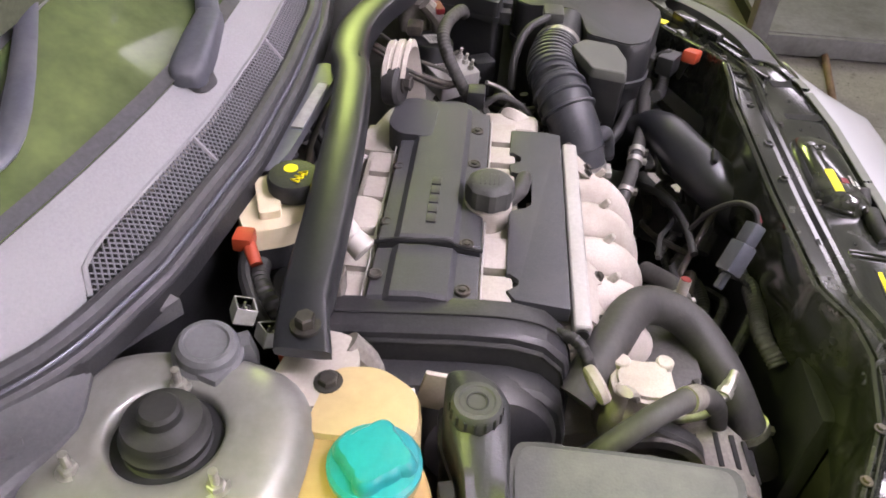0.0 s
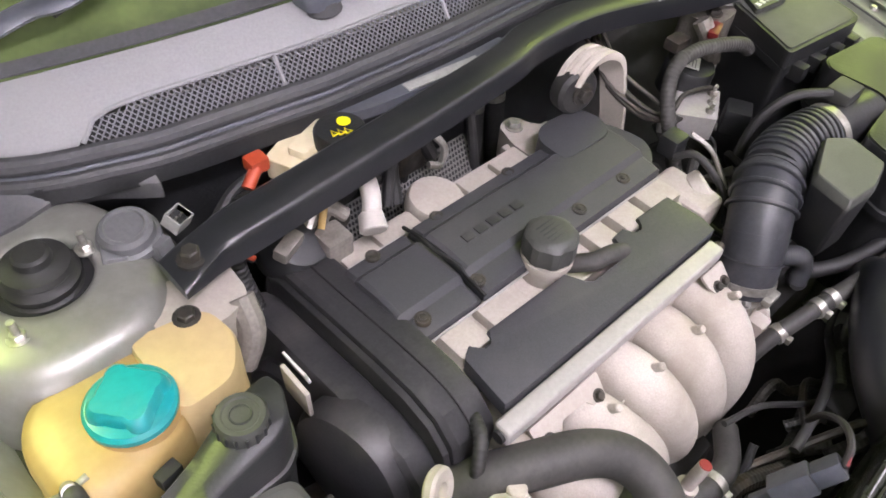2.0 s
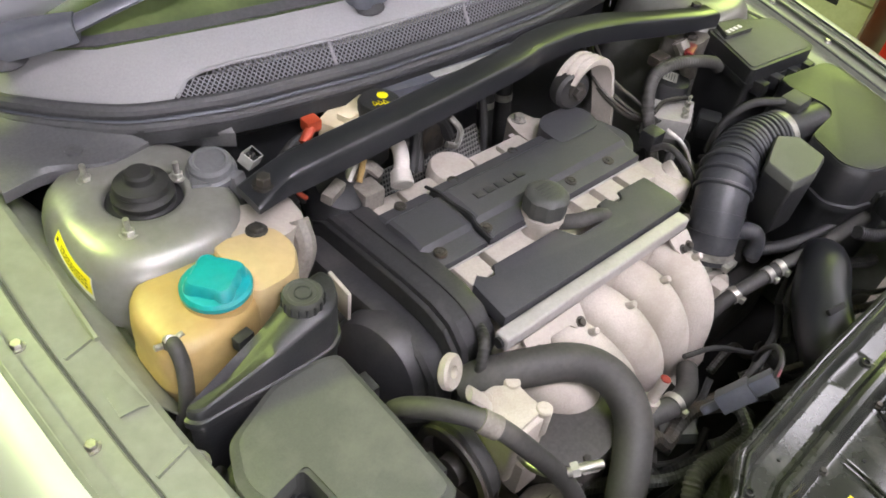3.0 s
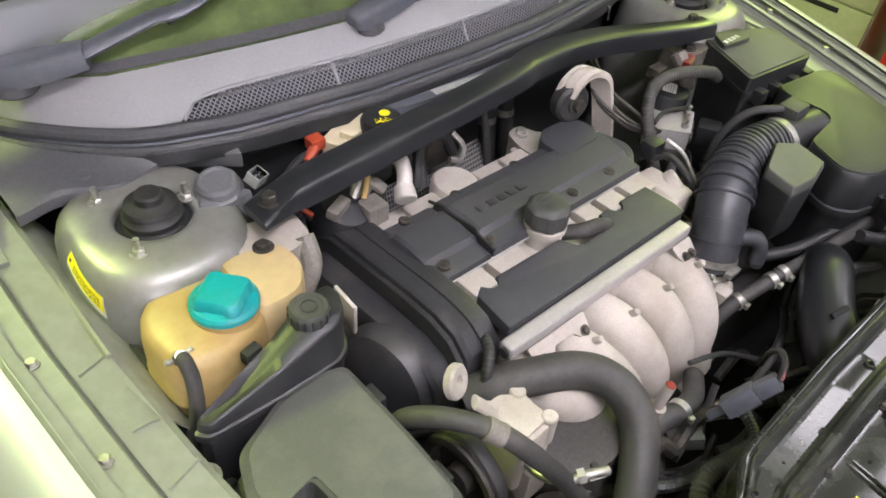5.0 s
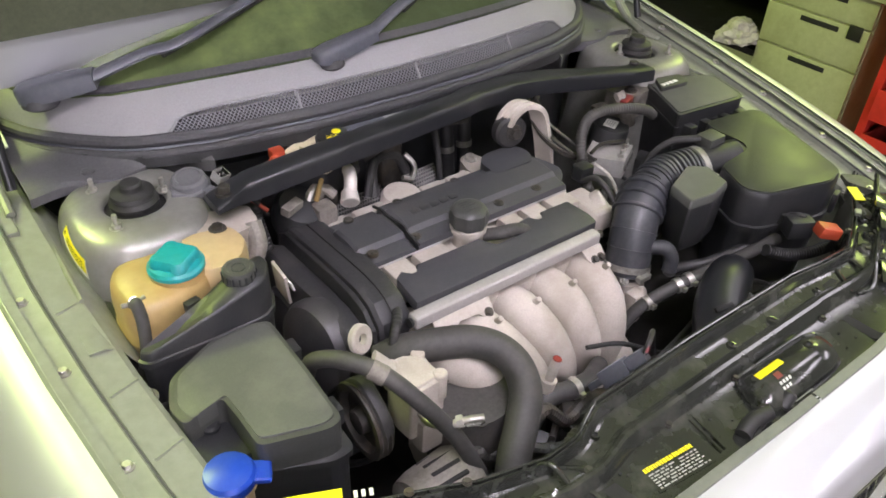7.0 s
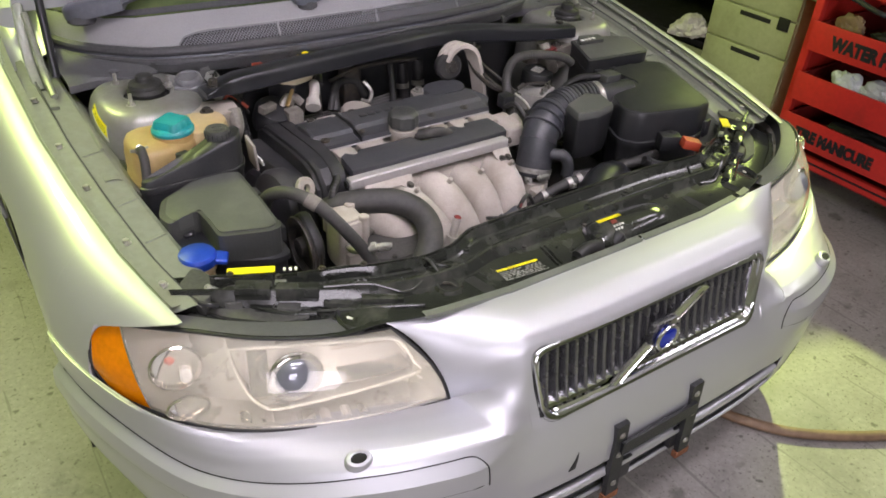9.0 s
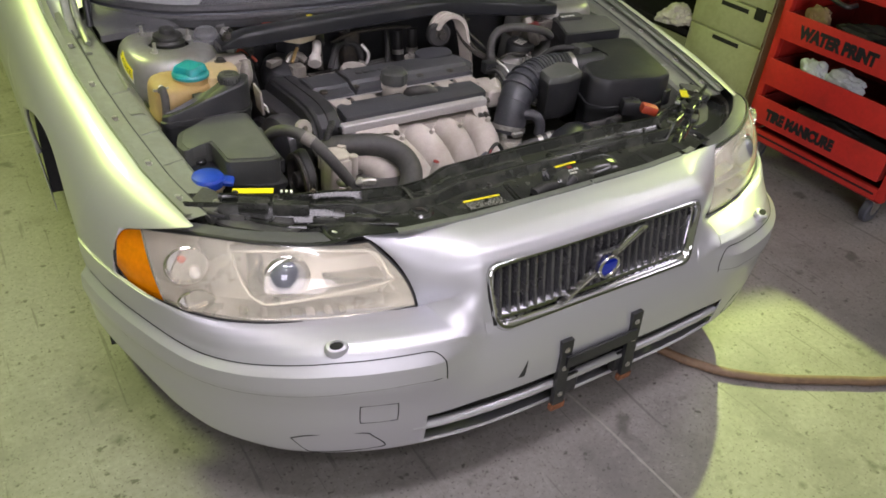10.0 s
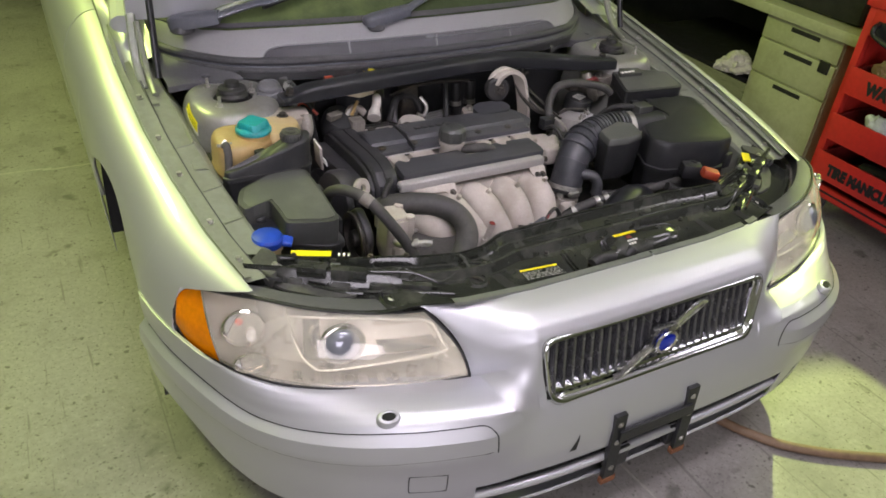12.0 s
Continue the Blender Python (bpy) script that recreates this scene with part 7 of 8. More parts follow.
        clamp = part("hose_clamp", cyl(B(), a, b, 0.0472, seg=26), M["steel"], ob, "bright worm-drive clamp")
        m = (Vector(a) + Vector(b)) / 2
        part("clamp_screw", box(B(), m + Vector((-0.022, -0.055, -0.004)), m + Vector((0.010, -0.042, 0.008)), 0.002), M["steel"], clamp)
    part("branch_hose", tube(B(), [(0.205, 0.595, 0.625), (0.235, 0.575, 0.622), (0.248, 0.565, 0.600), (0.245, 0.56, 0.572)], 0.015, 14, 6), M["duct"], ob)
    sensor = part("flow_sensor", cyl(B(), (0.424, 0.665, 0.698), (0.515, 0.645, 0.702), 0.040, seg=24, edge=0.003), M["plastic"], ob, "black air flow sensor")
    part("sensor_plug", box(B(), (0.440, 0.660, 0.734), (0.490, 0.700, 0.757), 0.005), M["plastic_dusty"], sensor)
    part("sensor_wire", tube(B(), [(0.445, 0.69, 0.748), (0.405, 0.73, 0.735), (0.365, 0.75, 0.695), (0.34, 0.75, 0.64)], 0.008, 10, 6), M["rubber"], ob, "wrapped black cable")


air_duct()


def resonator():
    ob = thing("resonator_box", (0.31, 0.575, 0.60), "dusty black plastic resonator box", "air box")
    edge = rounded([(0.252, 0.556), (0.266, 0.614), (0.352, 0.646), (0.384, 0.620), (0.368, 0.562), (0.31, 0.549)], 0.006, 3)
    cx, cy = 0.315, 0.595
    ring = lambda k, z: [Vector((cx + (x - cx) * k, cy + (y - cy) * k, z)) for x, y in edge]
    part("box", ring_loft(B(), [ring(0.86, 0.612), ring(0.97, 0.625), ring(1.05, 0.72)], True), M["plastic"], ob, "black lower half", 40)
    part("lid", ring_loft(B(), [ring(1.06, 0.719), ring(1.06, 0.727), ring(1.0, 0.735), ring(0.96, 0.7365)], True), M["lid"], ob, "dusty top with lamp light in its colour", 25)


resonator()


def air_box():
    ob = thing("air_filter_box", (0.50, 0.60, 0.45), "large dusty black plastic air filter box", "air box")
    edge = rounded([(0.412, 0.612), (0.376, 0.530), (0.402, 0.490), (0.555, 0.447), (0.615, 0.462), (0.714, 0.712), (0.702, 0.738), (0.560, 0.756), (0.535, 0.735), (0.540, 0.650), (0.525, 0.625)], 0.016, 4)
    cx, cy = 0.545, 0.60
    rings = [[Vector((cx + (x - cx) * k, cy + (y - cy) * k, z)) for x, y in edge] for k, z in ((0.9, 0.46), (0.97, 0.60), (0.98, 0.640), (1.03, 0.642), (1.03, 0.654), (1.0, 0.656), (0.998, 0.708), (0.995, 0.718), (0.985, 0.7255), (0.972, 0.729), (0.5, 0.730))]
    part("lid", ring_loft(B(), rings), M["plastic"], ob, "", 30)
    part("lid_top", prism(B(), [(cx + (x - cx) * 0.955, cy + (y - cy) * 0.955) for x, y in edge], 0.726, 0.7315, 0.002), M["plastic"], ob, "dusty top with lamp light in its colour face", 30)
    ramp = prism(B(), rounded([(0.505, 0.628), (0.505, 0.668), (0.545, 0.672), (0.545, 0.615)], 0.01, 3), 0.66, 0.728, 0.010, 3)
    part("outlet_hump", ramp, M["plastic_dusty"], ob)
    for p, r in (((0.60, 0.450, 0.665), 14), ((0.46, 0.468, 0.655), -16), ((0.675, 0.60, 0.660), 70)):
        part("spring_clip", box(B(), Vector(p) - Vector((0.014, 0.005, 0.02)), Vector(p) + Vector((0.014, 0.005, 0.024)), 0.003, m=pose(0, 0, 0, 0, 0, r)), M["plastic"], ob, "black clip")
    for x, y in ((0.645, 0.52), (0.668, 0.58), (0.690, 0.64)):
        part("edge_tab", box(B(), (x - 0.012, y - 0.018, 0.690), (x + 0.006, y + 0.018, 0.702), 0.004), M["plastic"], ob)


air_box()


def battery_box():
    ob = thing("battery_cover", (0.58, 0.85, 0.50), "black plastic battery box with a dusty clip-on lid", "battery box")
    edge = rounded([(0.496, 0.788), (0.696, 0.766), (0.714, 0.780), (0.746, 0.888), (0.700, 0.910), (0.620, 0.946), (0.562, 0.938), (0.540, 0.885)], 0.012, 3)
    prism_bm = prism(B(), edge, 0.714, 0.745, 0.006, 3)
    lid = part("lid", prism_bm, M["plastic"], ob, "black lid", 30)
    part("lid_top", prism(B(), [(0.622 + (x - 0.622) * 0.93, 0.85 + (y - 0.85) * 0.90) for x, y in edge], 0.744, 0.7475, 0.002), M["lid"], lid, "dusty top of the lid with lamp light in its colour")
    cx, cy = 0.622, 0.85
    part("rim", prism(B(), [(cx + (x - cx) * 1.015, cy + (y - cy) * 1.02) for x, y in edge], 0.700, 0.714, 0.003), M["plastic"], ob)
    part("base", prism(B(), [(cx + (x - cx) * 0.97, cy + (y - cy) * 0.96) for x, y in edge], 0.48, 0.701, 0.003), M["plastic"], ob)
    raised = prism(B(), rounded([(0.552, 0.888), (0.640, 0.878), (0.652, 0.918), (0.585, 0.934)], 0.008, 3), 0.745, 0.757, 0.004)
    part("raised_panel", raised, M["plastic_dusty"], ob)
    for k in range(4):
        part("raised_mark", box(B(), (0.565 + 0.014 * k, 0.892, 0.757), (0.574 + 0.014 * k, 0.902, 0.7585), 0.0004), M["white_label"], ob)
    for k, x in enumerate((0.53, 0.58, 0.64, 0.69)):
        part("clip", box(B(), (x - 0.012, 0.772 - 0.004 * k - 0.010, 0.690), (x + 0.012, 0.788 - 0.004 * k, 0.718), 0.003), M["plastic"], ob)


battery_box()


def brake_pump():
    ob = thing("brake_modulator", (0.36, 0.87, 0.58), "silver brake modulator block with a black motor", "brake unit")
    top = [(0.395, 0.930), (0.448, 0.855), (0.372, 0.813), (0.317, 0.884)]
    part("block", prism(B(), rounded(top, 0.004, 2), 0.612, 0.655, 0.003), M["rail"], ob, "machined aluminium block")
    a, b = Vector((0.372, 0.813, 0.655)), Vector((0.448, 0.855, 0.655))
    inward = Vector((-0.5, 0.8, 0)).normalized()
    for k in range(3):
        p = a.lerp(b, 0.2 + 0.3 * k) + inward * 0.014
        nut = cyl(B(), p, p + Vector((0, 0, 0.009)), 0.0072, seg=6)
        cyl(nut, p + Vector((0, 0, 0.008)), p + Vector((-0.003, -0.004, 0.022)), 0.0035, seg=8)
        part("pipe_nut", nut, M["steel"], ob, "pipe union nut")
    for k in range(4):
        p = a.lerp(b, 0.14 + 0.24 * k) - Vector((0, 0, 0.022)) - inward * 0.001
        part("plug", cyl(B(), p, p - inward * 0.004, 0.007, seg=14), M["dark_steel"], ob)
    pipe = tube(B(), [(0.320, 0.868, 0.668), (0.360, 0.878, 0.672), (0.400, 0.872, 0.670), (0.424, 0.862, 0.668)], 0.0045, 8, 4)
    part("brake_pipe", pipe, M["dark_steel"], ob)
    part("motor", lathe(B(), (0.428, 0.920, 0.632), [(0.044, 0.0), (0.044, 0.050), (0.041, 0.055), (0.002, 0.056)], (0.05, -0.08, 1), 28), M["plastic"], ob, "black pump motor")
    part("label", box(B(), (0.408, 0.900, 0.6885), (0.448, 0.928, 0.6905), 0, m=pose(0, 0, 0, 4, 3, 28)), M["white_label"], ob, "white bar code label")
    for k in range(4):
        part("label_line", box(B(), (0.4125, 0.9045 + 0.006 * k, 0.6905), (0.442, 0.9065 + 0.006 * k, 0.6912), 0, m=pose(0, 0, 0, 4, 3, 28)), M["print_grey"], ob)
    con = box(B(), (0.425, 0.79, 0.60), (0.470, 0.835, 0.648), 0.006, m=pose(0, 0, 0, 0, 0, 28))
    part("connector", con, M["plastic"], ob, "black connector")
    for k, (dx, dz) in enumerate(((-0.02, 0.0), (-0.035, 0.01), (-0.05, 0.005), (-0.06, 0.02), (-0.03, 0.03))):
        way = [(0.33 + dx * 0.5, 0.85, 0.66), (0.29 + dx, 0.88, 0.68 + dz), (0.27 + dx, 0.94, 0.71 + dz), (0.29 + dx, 1.00, 0.74 + dz), (0.34 + dx, 1.05, 0.73)]
        part("brake_pipe", tube(B(), way, 0.0033, 8, 6), M["dark_steel"], ob)


brake_pump()


def brake_reservoir():
    ob = thing("brake_fluid_reservoir", (-0.27, 1.045, 0.70), "cream brake fluid reservoir with a black cap", "reservoir")
    edge = rounded([(-0.322, 1.072), (-0.262, 1.100), (-0.205, 1.075), (-0.205, 1.02), (-0.272, 0.998), (-0.302, 1.025)], 0.010, 3)
    part("body", prism(B(), edge, 0.745, 0.775, 0.008, 3), M["cream"], ob, "cream tank")
    part("lower_body", prism(B(), [(-0.265 + (x + 0.265) * 0.9, 1.05 + (y - 1.05) * 0.9) for x, y in edge], 0.69, 0.746, 0.004), M["plastic"], ob, "dark lower tank")
    part("ledge", prism(B(), rounded([(-0.295, 1.06), (-0.21, 1.09), (-0.20, 1.06), (-0.285, 1.035)], 0.006, 3), 0.775, 0.786, 0.004), M["cream"], ob)
    c = Vector((-0.234, 1.030, 0.778))
    part("cap", lathe(B(), c, [(0.030, 0.0), (0.033, 0.003), (0.034, 0.022), (0.031, 0.027), (0.020, 0.028), (0.002, 0.028)], seg=30), M["plastic"], ob, "black screw cap with yellow marks")
    part("cap_mark", cyl(B(), c + Vector((0.010, 0.006, 0.0275)), c + Vector((0.010, 0.006, 0.0287)), 0.009, seg=18), M["yellow"], ob)
    for k in range(3):
        p = c + Vector((-0.018 + 0.008 * k, -0.010 - 0.003 * k, 0.0287))
        part("cap_mark", tube(B(), [p, p + Vector((0.004, 0.010, 0)), p + Vector((0.008, 0.0, 0)), p], 0.0013, 5, 1), M["yellow"], ob)
    plug = box(B(), (-0.348, 1.055, 0.768), (-0.322, 1.078, 0.788), 0.004)
    part("level_plug", plug, M["redplug"], ob, "orange sensor plug")
    part("plug_neck", cyl(B(), (-0.340, 1.060, 0.776), (-0.362, 1.047, 0.764), 0.008, seg=14), M["redplug"], ob)
    part("master_cylinder", cyl(B(), (-0.27, 1.00, 0.685), (-0.25, 1.10, 0.69), 0.022, seg=18), M["dark_steel"], ob)


brake_reservoir()


def sensor_box():
    ob = thing("pressure_sensor", (-0.485, 1.085, 0.72), "grey plastic sensor with unplugged connectors", "sensor")
    part("body", lathe(B(), (-0.504, 1.058, 0.733), [(0.030, 0.0), (0.031, 0.034), (0.035, 0.036), (0.035, 0.045), (0.031, 0.048), (0.030, 0.058), (0.026, 0.063), (0.022, 0.0635), (0.020, 0.061), (0.002, 0.061)], (-0.10, -0.10, 1), 28), M["sensor_grey"], ob, "upright grey can with a flat top", 25)
    part("body_tab", box(B(), (-0.498, 1.014, 0.742), (-0.476, 1.034, 0.778), 0.003, m=pose(0, 0, 0, -12, 0, 20)), M["sensor_grey"], ob)
    part("socket", box(B(), (-0.547, 1.028, 0.752), (-0.520, 1.052, 0.780), 0.004, m=pose(0, 0, 0, 0, 8, -20)), M["sensor_grey"], ob, "side socket")
    for k in range(3):
        part("body_rib", box(B(), (-0.520 + 0.012 * k, 1.0225, 0.745), (-0.517 + 0.012 * k, 1.030, 0.770), 0.001), M["sensor_grey"], ob)
    part("bracket", box(B(), (-0.535, 1.035, 0.70), (-0.46, 1.085, 0.735), 0.004), M["dark_steel"], ob)
    part("stem", tube(B(), [(-0.500, 1.035, 0.752), (-0.497, 1.015, 0.738), (-0.488, 1.0, 0.705)], 0.011, 12, 5), M["sensor_grey"], ob)
    for p, turn in (((-0.460, 1.030, 0.790), 25), ((-0.455, 1.008, 0.752), 40)):
        # an open connector: four walls round a dark socket with two pins
        m = Matrix.Translation(p) @ pose(0, 0, 0, 24, 8, turn)
        shell = B()
        for lo, hi in (((-0.016, -0.014, -0.012), (-0.0135, 0.014, 0.012)), ((0.0135, -0.014, -0.012), (0.016, 0.014, 0.012)), ((-0.0135, -0.014, -0.012), (0.0135, -0.0115, 0.012)), ((-0.0135, 0.0115, -0.012), (0.0135, 0.014, 0.012))):
            box(shell, lo, hi, 0.0006, 1)
        shell.transform(m @ Matrix.Scale(0.78, 4))
        plug = part("plug", shell, M["print_grey"], ob, "open grey connector")
        core = box(B(), (-0.0134, -0.0114, -0.016), (0.0134, 0.0114, 0.002), 0.001, 1)
        core.transform(m @ Matrix.Scale(0.78, 4))
        part("plug_core", core, M["void"], plug)
        for dx in (-0.006, 0.006):
            pin = cyl(B(), (dx, 0, 0.001), (dx, 0, 0.010), 0.0016, seg=8)
            pin.transform(m @ Matrix.Scale(0.78, 4))
            part("pin", pin, M["steel"], plug)


sensor_box()


def hose(name, pts, r, mat, label, ribs=0.0, category="hose", n=8, group="hoses in the bay"):
    return solo(name, tube(B(), pts, r, 16, n, ribs, 0.007), M[mat], label, category, group)


def clip(at, axis, r, parent, name="hose_clip", mat="steel"):
    d = Vector(axis).normalized()
    ob = part(name, cyl(B(), Vector(at) - d * 0.006, Vector(at) + d * 0.006, r, seg=20), M[mat], parent, "bright hose clip")
    part("clip_ear", box(B(), Vector(at) + Vector((-0.005, -r - 0.006, -0.004)), Vector(at) + Vector((0.005, -r + 0.002, 0.006)), 0.001), M[mat], parent)
    return ob


fat = hose("radiator_hose", [(-0.375, 0.655, 0.600), (-0.345, 0.634, 0.622), (-0.295, 0.605, 0.632), (-0.248, 0.580, 0.632), (-0.213, 0.551, 0.620), (-0.202, 0.513, 0.605), (-0.216, 0.473, 0.585), (-0.252, 0.440, 0.560), (-0.285, 0.415, 0.530), (-0.31, 0.385, 0.48), (-0.32, 0.35, 0.42)], 0.0275, "hose", "thick dusty black radiator hose")
clip((-0.305, 0.388, 0.485), (-0.3, -0.6, -1), 0.0315, fat)
ps = hose("steering_hose", [(-0.505, 0.660, 0.640), (-0.505, 0.638, 0.685), (-0.488, 0.602, 0.712), (-0.462, 0.566, 0.714), (-0.438, 0.538, 0.700), (-0.408, 0.508, 0.662), (-0.374, 0.480, 0.610), (-0.350, 0.460, 0.560), (-0.330, 0.440, 0.50)], 0.0132, "hose", "black steering pump hose with a dull clamp")
part("hose_clamp", cyl(B(), (-0.455, 0.556, 0.712), (-0.440, 0.539, 0.701), 0.0152, seg=20), M["alu_dirty"], ps, "dull clamp")
fit_pipe = hose("pressure_pipe", [(-0.378, 0.545, 0.585), (-0.382, 0.510, 0.592), (-0.372, 0.480, 0.606), (-0.345, 0.460, 0.620), (-0.325, 0.450, 0.620)], 0.0065, "steel", "metal pressure pipe with a union")
for d in (0.0, 0.012, 0.022):
    part("union_nut", cyl(B(), (-0.360 + d, 0.470 - d * 0.6, 0.615), (-0.352 + d, 0.465 - d * 0.6, 0.618), 0.0105 - d * 0.15, seg=6), M["rail"], fit_pipe, "pale union nut")
pipe = hose("bleed_pipe", [(-0.160, 0.488, 0.49), (-0.154, 0.485, 0.55), (-0.143, 0.481, 0.613)], 0.0085, "alu", "upright metal pipe with a red cap")
part("red_cap", cyl(B(), (-0.1435, 0.4812, 0.611), (-0.1428, 0.4808, 0.6148), 0.0080, seg=16, edge=0.001), M["red_dark"], pipe, "dark red cap")
part("collar", cyl(B(), (-0.155, 0.4853, 0.545), (-0.151, 0.484, 0.568), 0.014, seg=16), M["alu"], pipe)
low = hose("lower_hose", [(-0.22, 0.46, 0.49), (-0.16, 0.475, 0.53), (-0.11, 0.465, 0.535), (-0.06, 0.47, 0.525), (0.0, 0.50, 0.50)], 0.017, "hose", "dark rubber coolant hose below the manifold")
clip((-0.105, 0.466, 0.534), (1, 0, 0), 0.0195, low)
cool = hose("heater_hose", [(0.10, 0.545, 0.50), (0.135, 0.535, 0.545), (0.175, 0.522, 0.570), (0.23, 0.508, 0.588), (0.31, 0.490, 0.602), (0.40, 0.478, 0.610), (0.455, 0.470, 0.62)], 0.0125, "hose", "black heater hose with clamps")
for q in ((0.21, 0.512, 0.583), (0.235, 0.507, 0.589), (0.15, 0.53, 0.556)):
    clip(q, (1, -0.25, 0.25), 0.0148, cool)
intake = hose("fresh_air_tube", [(0.42, 0.50, 0.46), (0.375, 0.49, 0.53), (0.325, 0.472, 0.583), (0.27, 0.450, 0.606), (0.215, 0.424, 0.603), (0.17, 0.388, 0.590), (0.14, 0.34, 0.565), (0.12, 0.30, 0.54)], lambda t: 0.036 + 0.014 * t, "bar", "large smooth black fresh air tube", category="duct")
part("slot", box(B(), (0.145, 0.384, 0.635), (0.185, 0.394, 0.642), 0.002, m=pose(0, 0, 0, 30, 0, -10)), M["void"], intake, "dark slot")
hose("corrugated_hose", [(0.262, 0.800, 0.60), (0.262, 0.828, 0.652), (0.277, 0.866, 0.712), (0.312, 0.886, 0.745), (0.36, 0.884, 0.754), (0.42, 0.872, 0.748), (0.475, 0.862, 0.733), (0.50, 0.858, 0.715)], 0.0112, "hose", "black corrugated coolant hose in the bay", 0.0012)
hose("corrugated_loom", [(-0.335, 1.05, 0.74), (-0.375, 1.04, 0.755), (-0.405, 1.02, 0.745), (-0.415, 1.00, 0.70), (-0.41, 0.98, 0.64)], 0.010, "rubber", "corrugated black wiring loom", 0.0018, "cable")
hose("corrugated_loom", [(0.60, 0.40, 0.60), (0.52, 0.42, 0.59), (0.45, 0.44, 0.60), (0.40, 0.46, 0.62)], 0.011, "rubber", "corrugated black wiring loom", 0.0018, "cable")
hose("corrugated_loom", [(-0.24, 0.35, 0.55), (-0.20, 0.37, 0.57), (-0.14, 0.362, 0.565), (-0.08, 0.355, 0.55)], 0.012, "hose", "corrugated black wiring loom", 0.002, "cable")
hose("coolant_branch", [(0.24, 0.555, 0.575), (0.27, 0.57, 0.56), (0.33, 0.53, 0.575), (0.42, 0.50, 0.60), (0.50, 0.485, 0.615), (0.56, 0.475, 0.62)], 0.012, "rubber", "black coolant branch hose")
hose("ring_cable", [(0.30, 0.46, 0.60), (0.24, 0.47, 0.605), (0.21, 0.46, 0.56), (0.25, 0.42, 0.53)], 0.006, "rubber", "thin black cable in the engine bay", category="cable")
hose("ring_cable", [(0.02, 0.42, 0.53), (0.10, 0.43, 0.54), (0.18, 0.45, 0.53), (0.26, 0.48, 0.50)], 0.007, "rubber", "thin black cable in the engine bay", category="cable")
hose("ring_cable", [(0.225, 0.80, 0.665), (0.235, 0.77, 0.68), (0.240, 0.72, 0.65), (0.235, 0.69, 0.60)], 0.006, "rubber", "thin black cable in the engine bay", category="cable")
hose("ring_cable", [(-0.31, 0.71, 0.65), (-0.335, 0.665, 0.665), (-0.355, 0.645, 0.650), (-0.365, 0.64, 0.62)], 0.0075, "rubber", "thin black cable in the engine bay", 0.0012, category="cable")
hose("ring_cable", [(0.10, 1.04, 0.735), (0.02, 1.05, 0.738), (-0.08, 1.05, 0.735), (-0.16, 1.04, 0.72)], 0.005, "dark_steel", "thin dark pipe along the bulkhead", category="pipe")
hose("ring_cable", [(0.48, 0.43, 0.66), (0.46, 0.44, 0.69), (0.455, 0.47, 0.67), (0.44, 0.49, 0.62)], 0.005, "rubber", "thin black cable in the engine bay", category="cable")
hose("ring_cable", [(-0.70, 0.72, 0.64), (-0.725, 0.70, 0.655), (-0.735, 0.64, 0.652), (-0.735, 0.58, 0.66), (-0.72, 0.55, 0.64)], 0.007, "rubber", "cable along the wing", category="cable")
for k, (x, y) in enumerate(((-0.722, 0.735), (-0.728, 0.695), (-0.732, 0.66))):
    nut = solo("terminal", bolt(B(), (x, y, 0.655), 0.012, 0.016), M["steel"], "grey cable terminal beside the fuse box", "terminal", "terminals on the wing")

sens = thing("cam_sensor", (0.235, 0.815, 0.66), "black plastic sensor with cables", "sensor")
part("body", box(B(), (0.222, 0.800, 0.655), (0.258, 0.832, 0.690), 0.005), M["plastic"], sens)
part("lead", tube(B(), [(0.255, 0.80, 0.695), (0.272, 0.765, 0.672), (0.268, 0.72, 0.63)], 0.004, 8, 5), M["steel"], sens, "bright lead")
red = thing("red_terminal_cap", (0.46, 0.91, 0.735), "red plastic cap on a battery terminal", "terminal cap")
part("cap", box(B(), (0.440, 0.900, 0.734), (0.484, 0.918, 0.747), 0.004, m=pose(0, 0, 0, 0, 0, 20)), M["redplug_bright"], red)
part("cable", tube(B(), [(0.478, 0.916, 0.742), (0.500, 0.925, 0.728), (0.51, 0.928, 0.700)], 0.005, 8, 4), M["redplug_bright"], red)
post = thing("bulkhead_terminal", (0.43, 0.945, 0.70), "pale metal bracket behind the brake unit", "bracket")
part("plate", box(B(), (0.405, 0.935, 0.70), (0.445, 0.965, 0.722), 0.006), M["dark_steel"], post)
con = thing("loom_connector", (0.48, 0.405, 0.64), "orange and black loom connector", "connector")
part("plug", box(B(), (0.448, 0.375, 0.668), (0.492, 0.405, 0.692), 0.005, m=pose(0, 0, 0, 0, 12, -30)), M["redplug"], con, "orange plug")
part("socket", box(B(), (0.425, 0.42, 0.650), (0.475, 0.455, 0.690), 0.006, m=pose(0, 0, 0, 0, 0, -30)), M["plastic"], con)
for dx in (0.0, 0.014, 0.028):
    part("wire", tube(B(), [(0.485 + dx * 0.3, 0.39, 0.67), (0.50 + dx, 0.385, 0.655), (0.505 + dx, 0.395, 0.61)], 0.0035, 6, 5), M["rubber"], con)
lamp_plug = thing("fan_connector", (-0.085, 0.385, 0.585), "grey plastic fan connector with a red wire", "connector")
for name, lo, hi in (("socket", (-0.016, -0.014, -0.050), (0.016, 0.014, 0.0)), ("plug", (-0.013, -0.011, 0.0), (0.013, 0.011, 0.034)), ("plug_tail", (-0.006, -0.006, -0.078), (0.006, 0.006, -0.048))):
    bm = box(B(), lo, hi, 0.003)
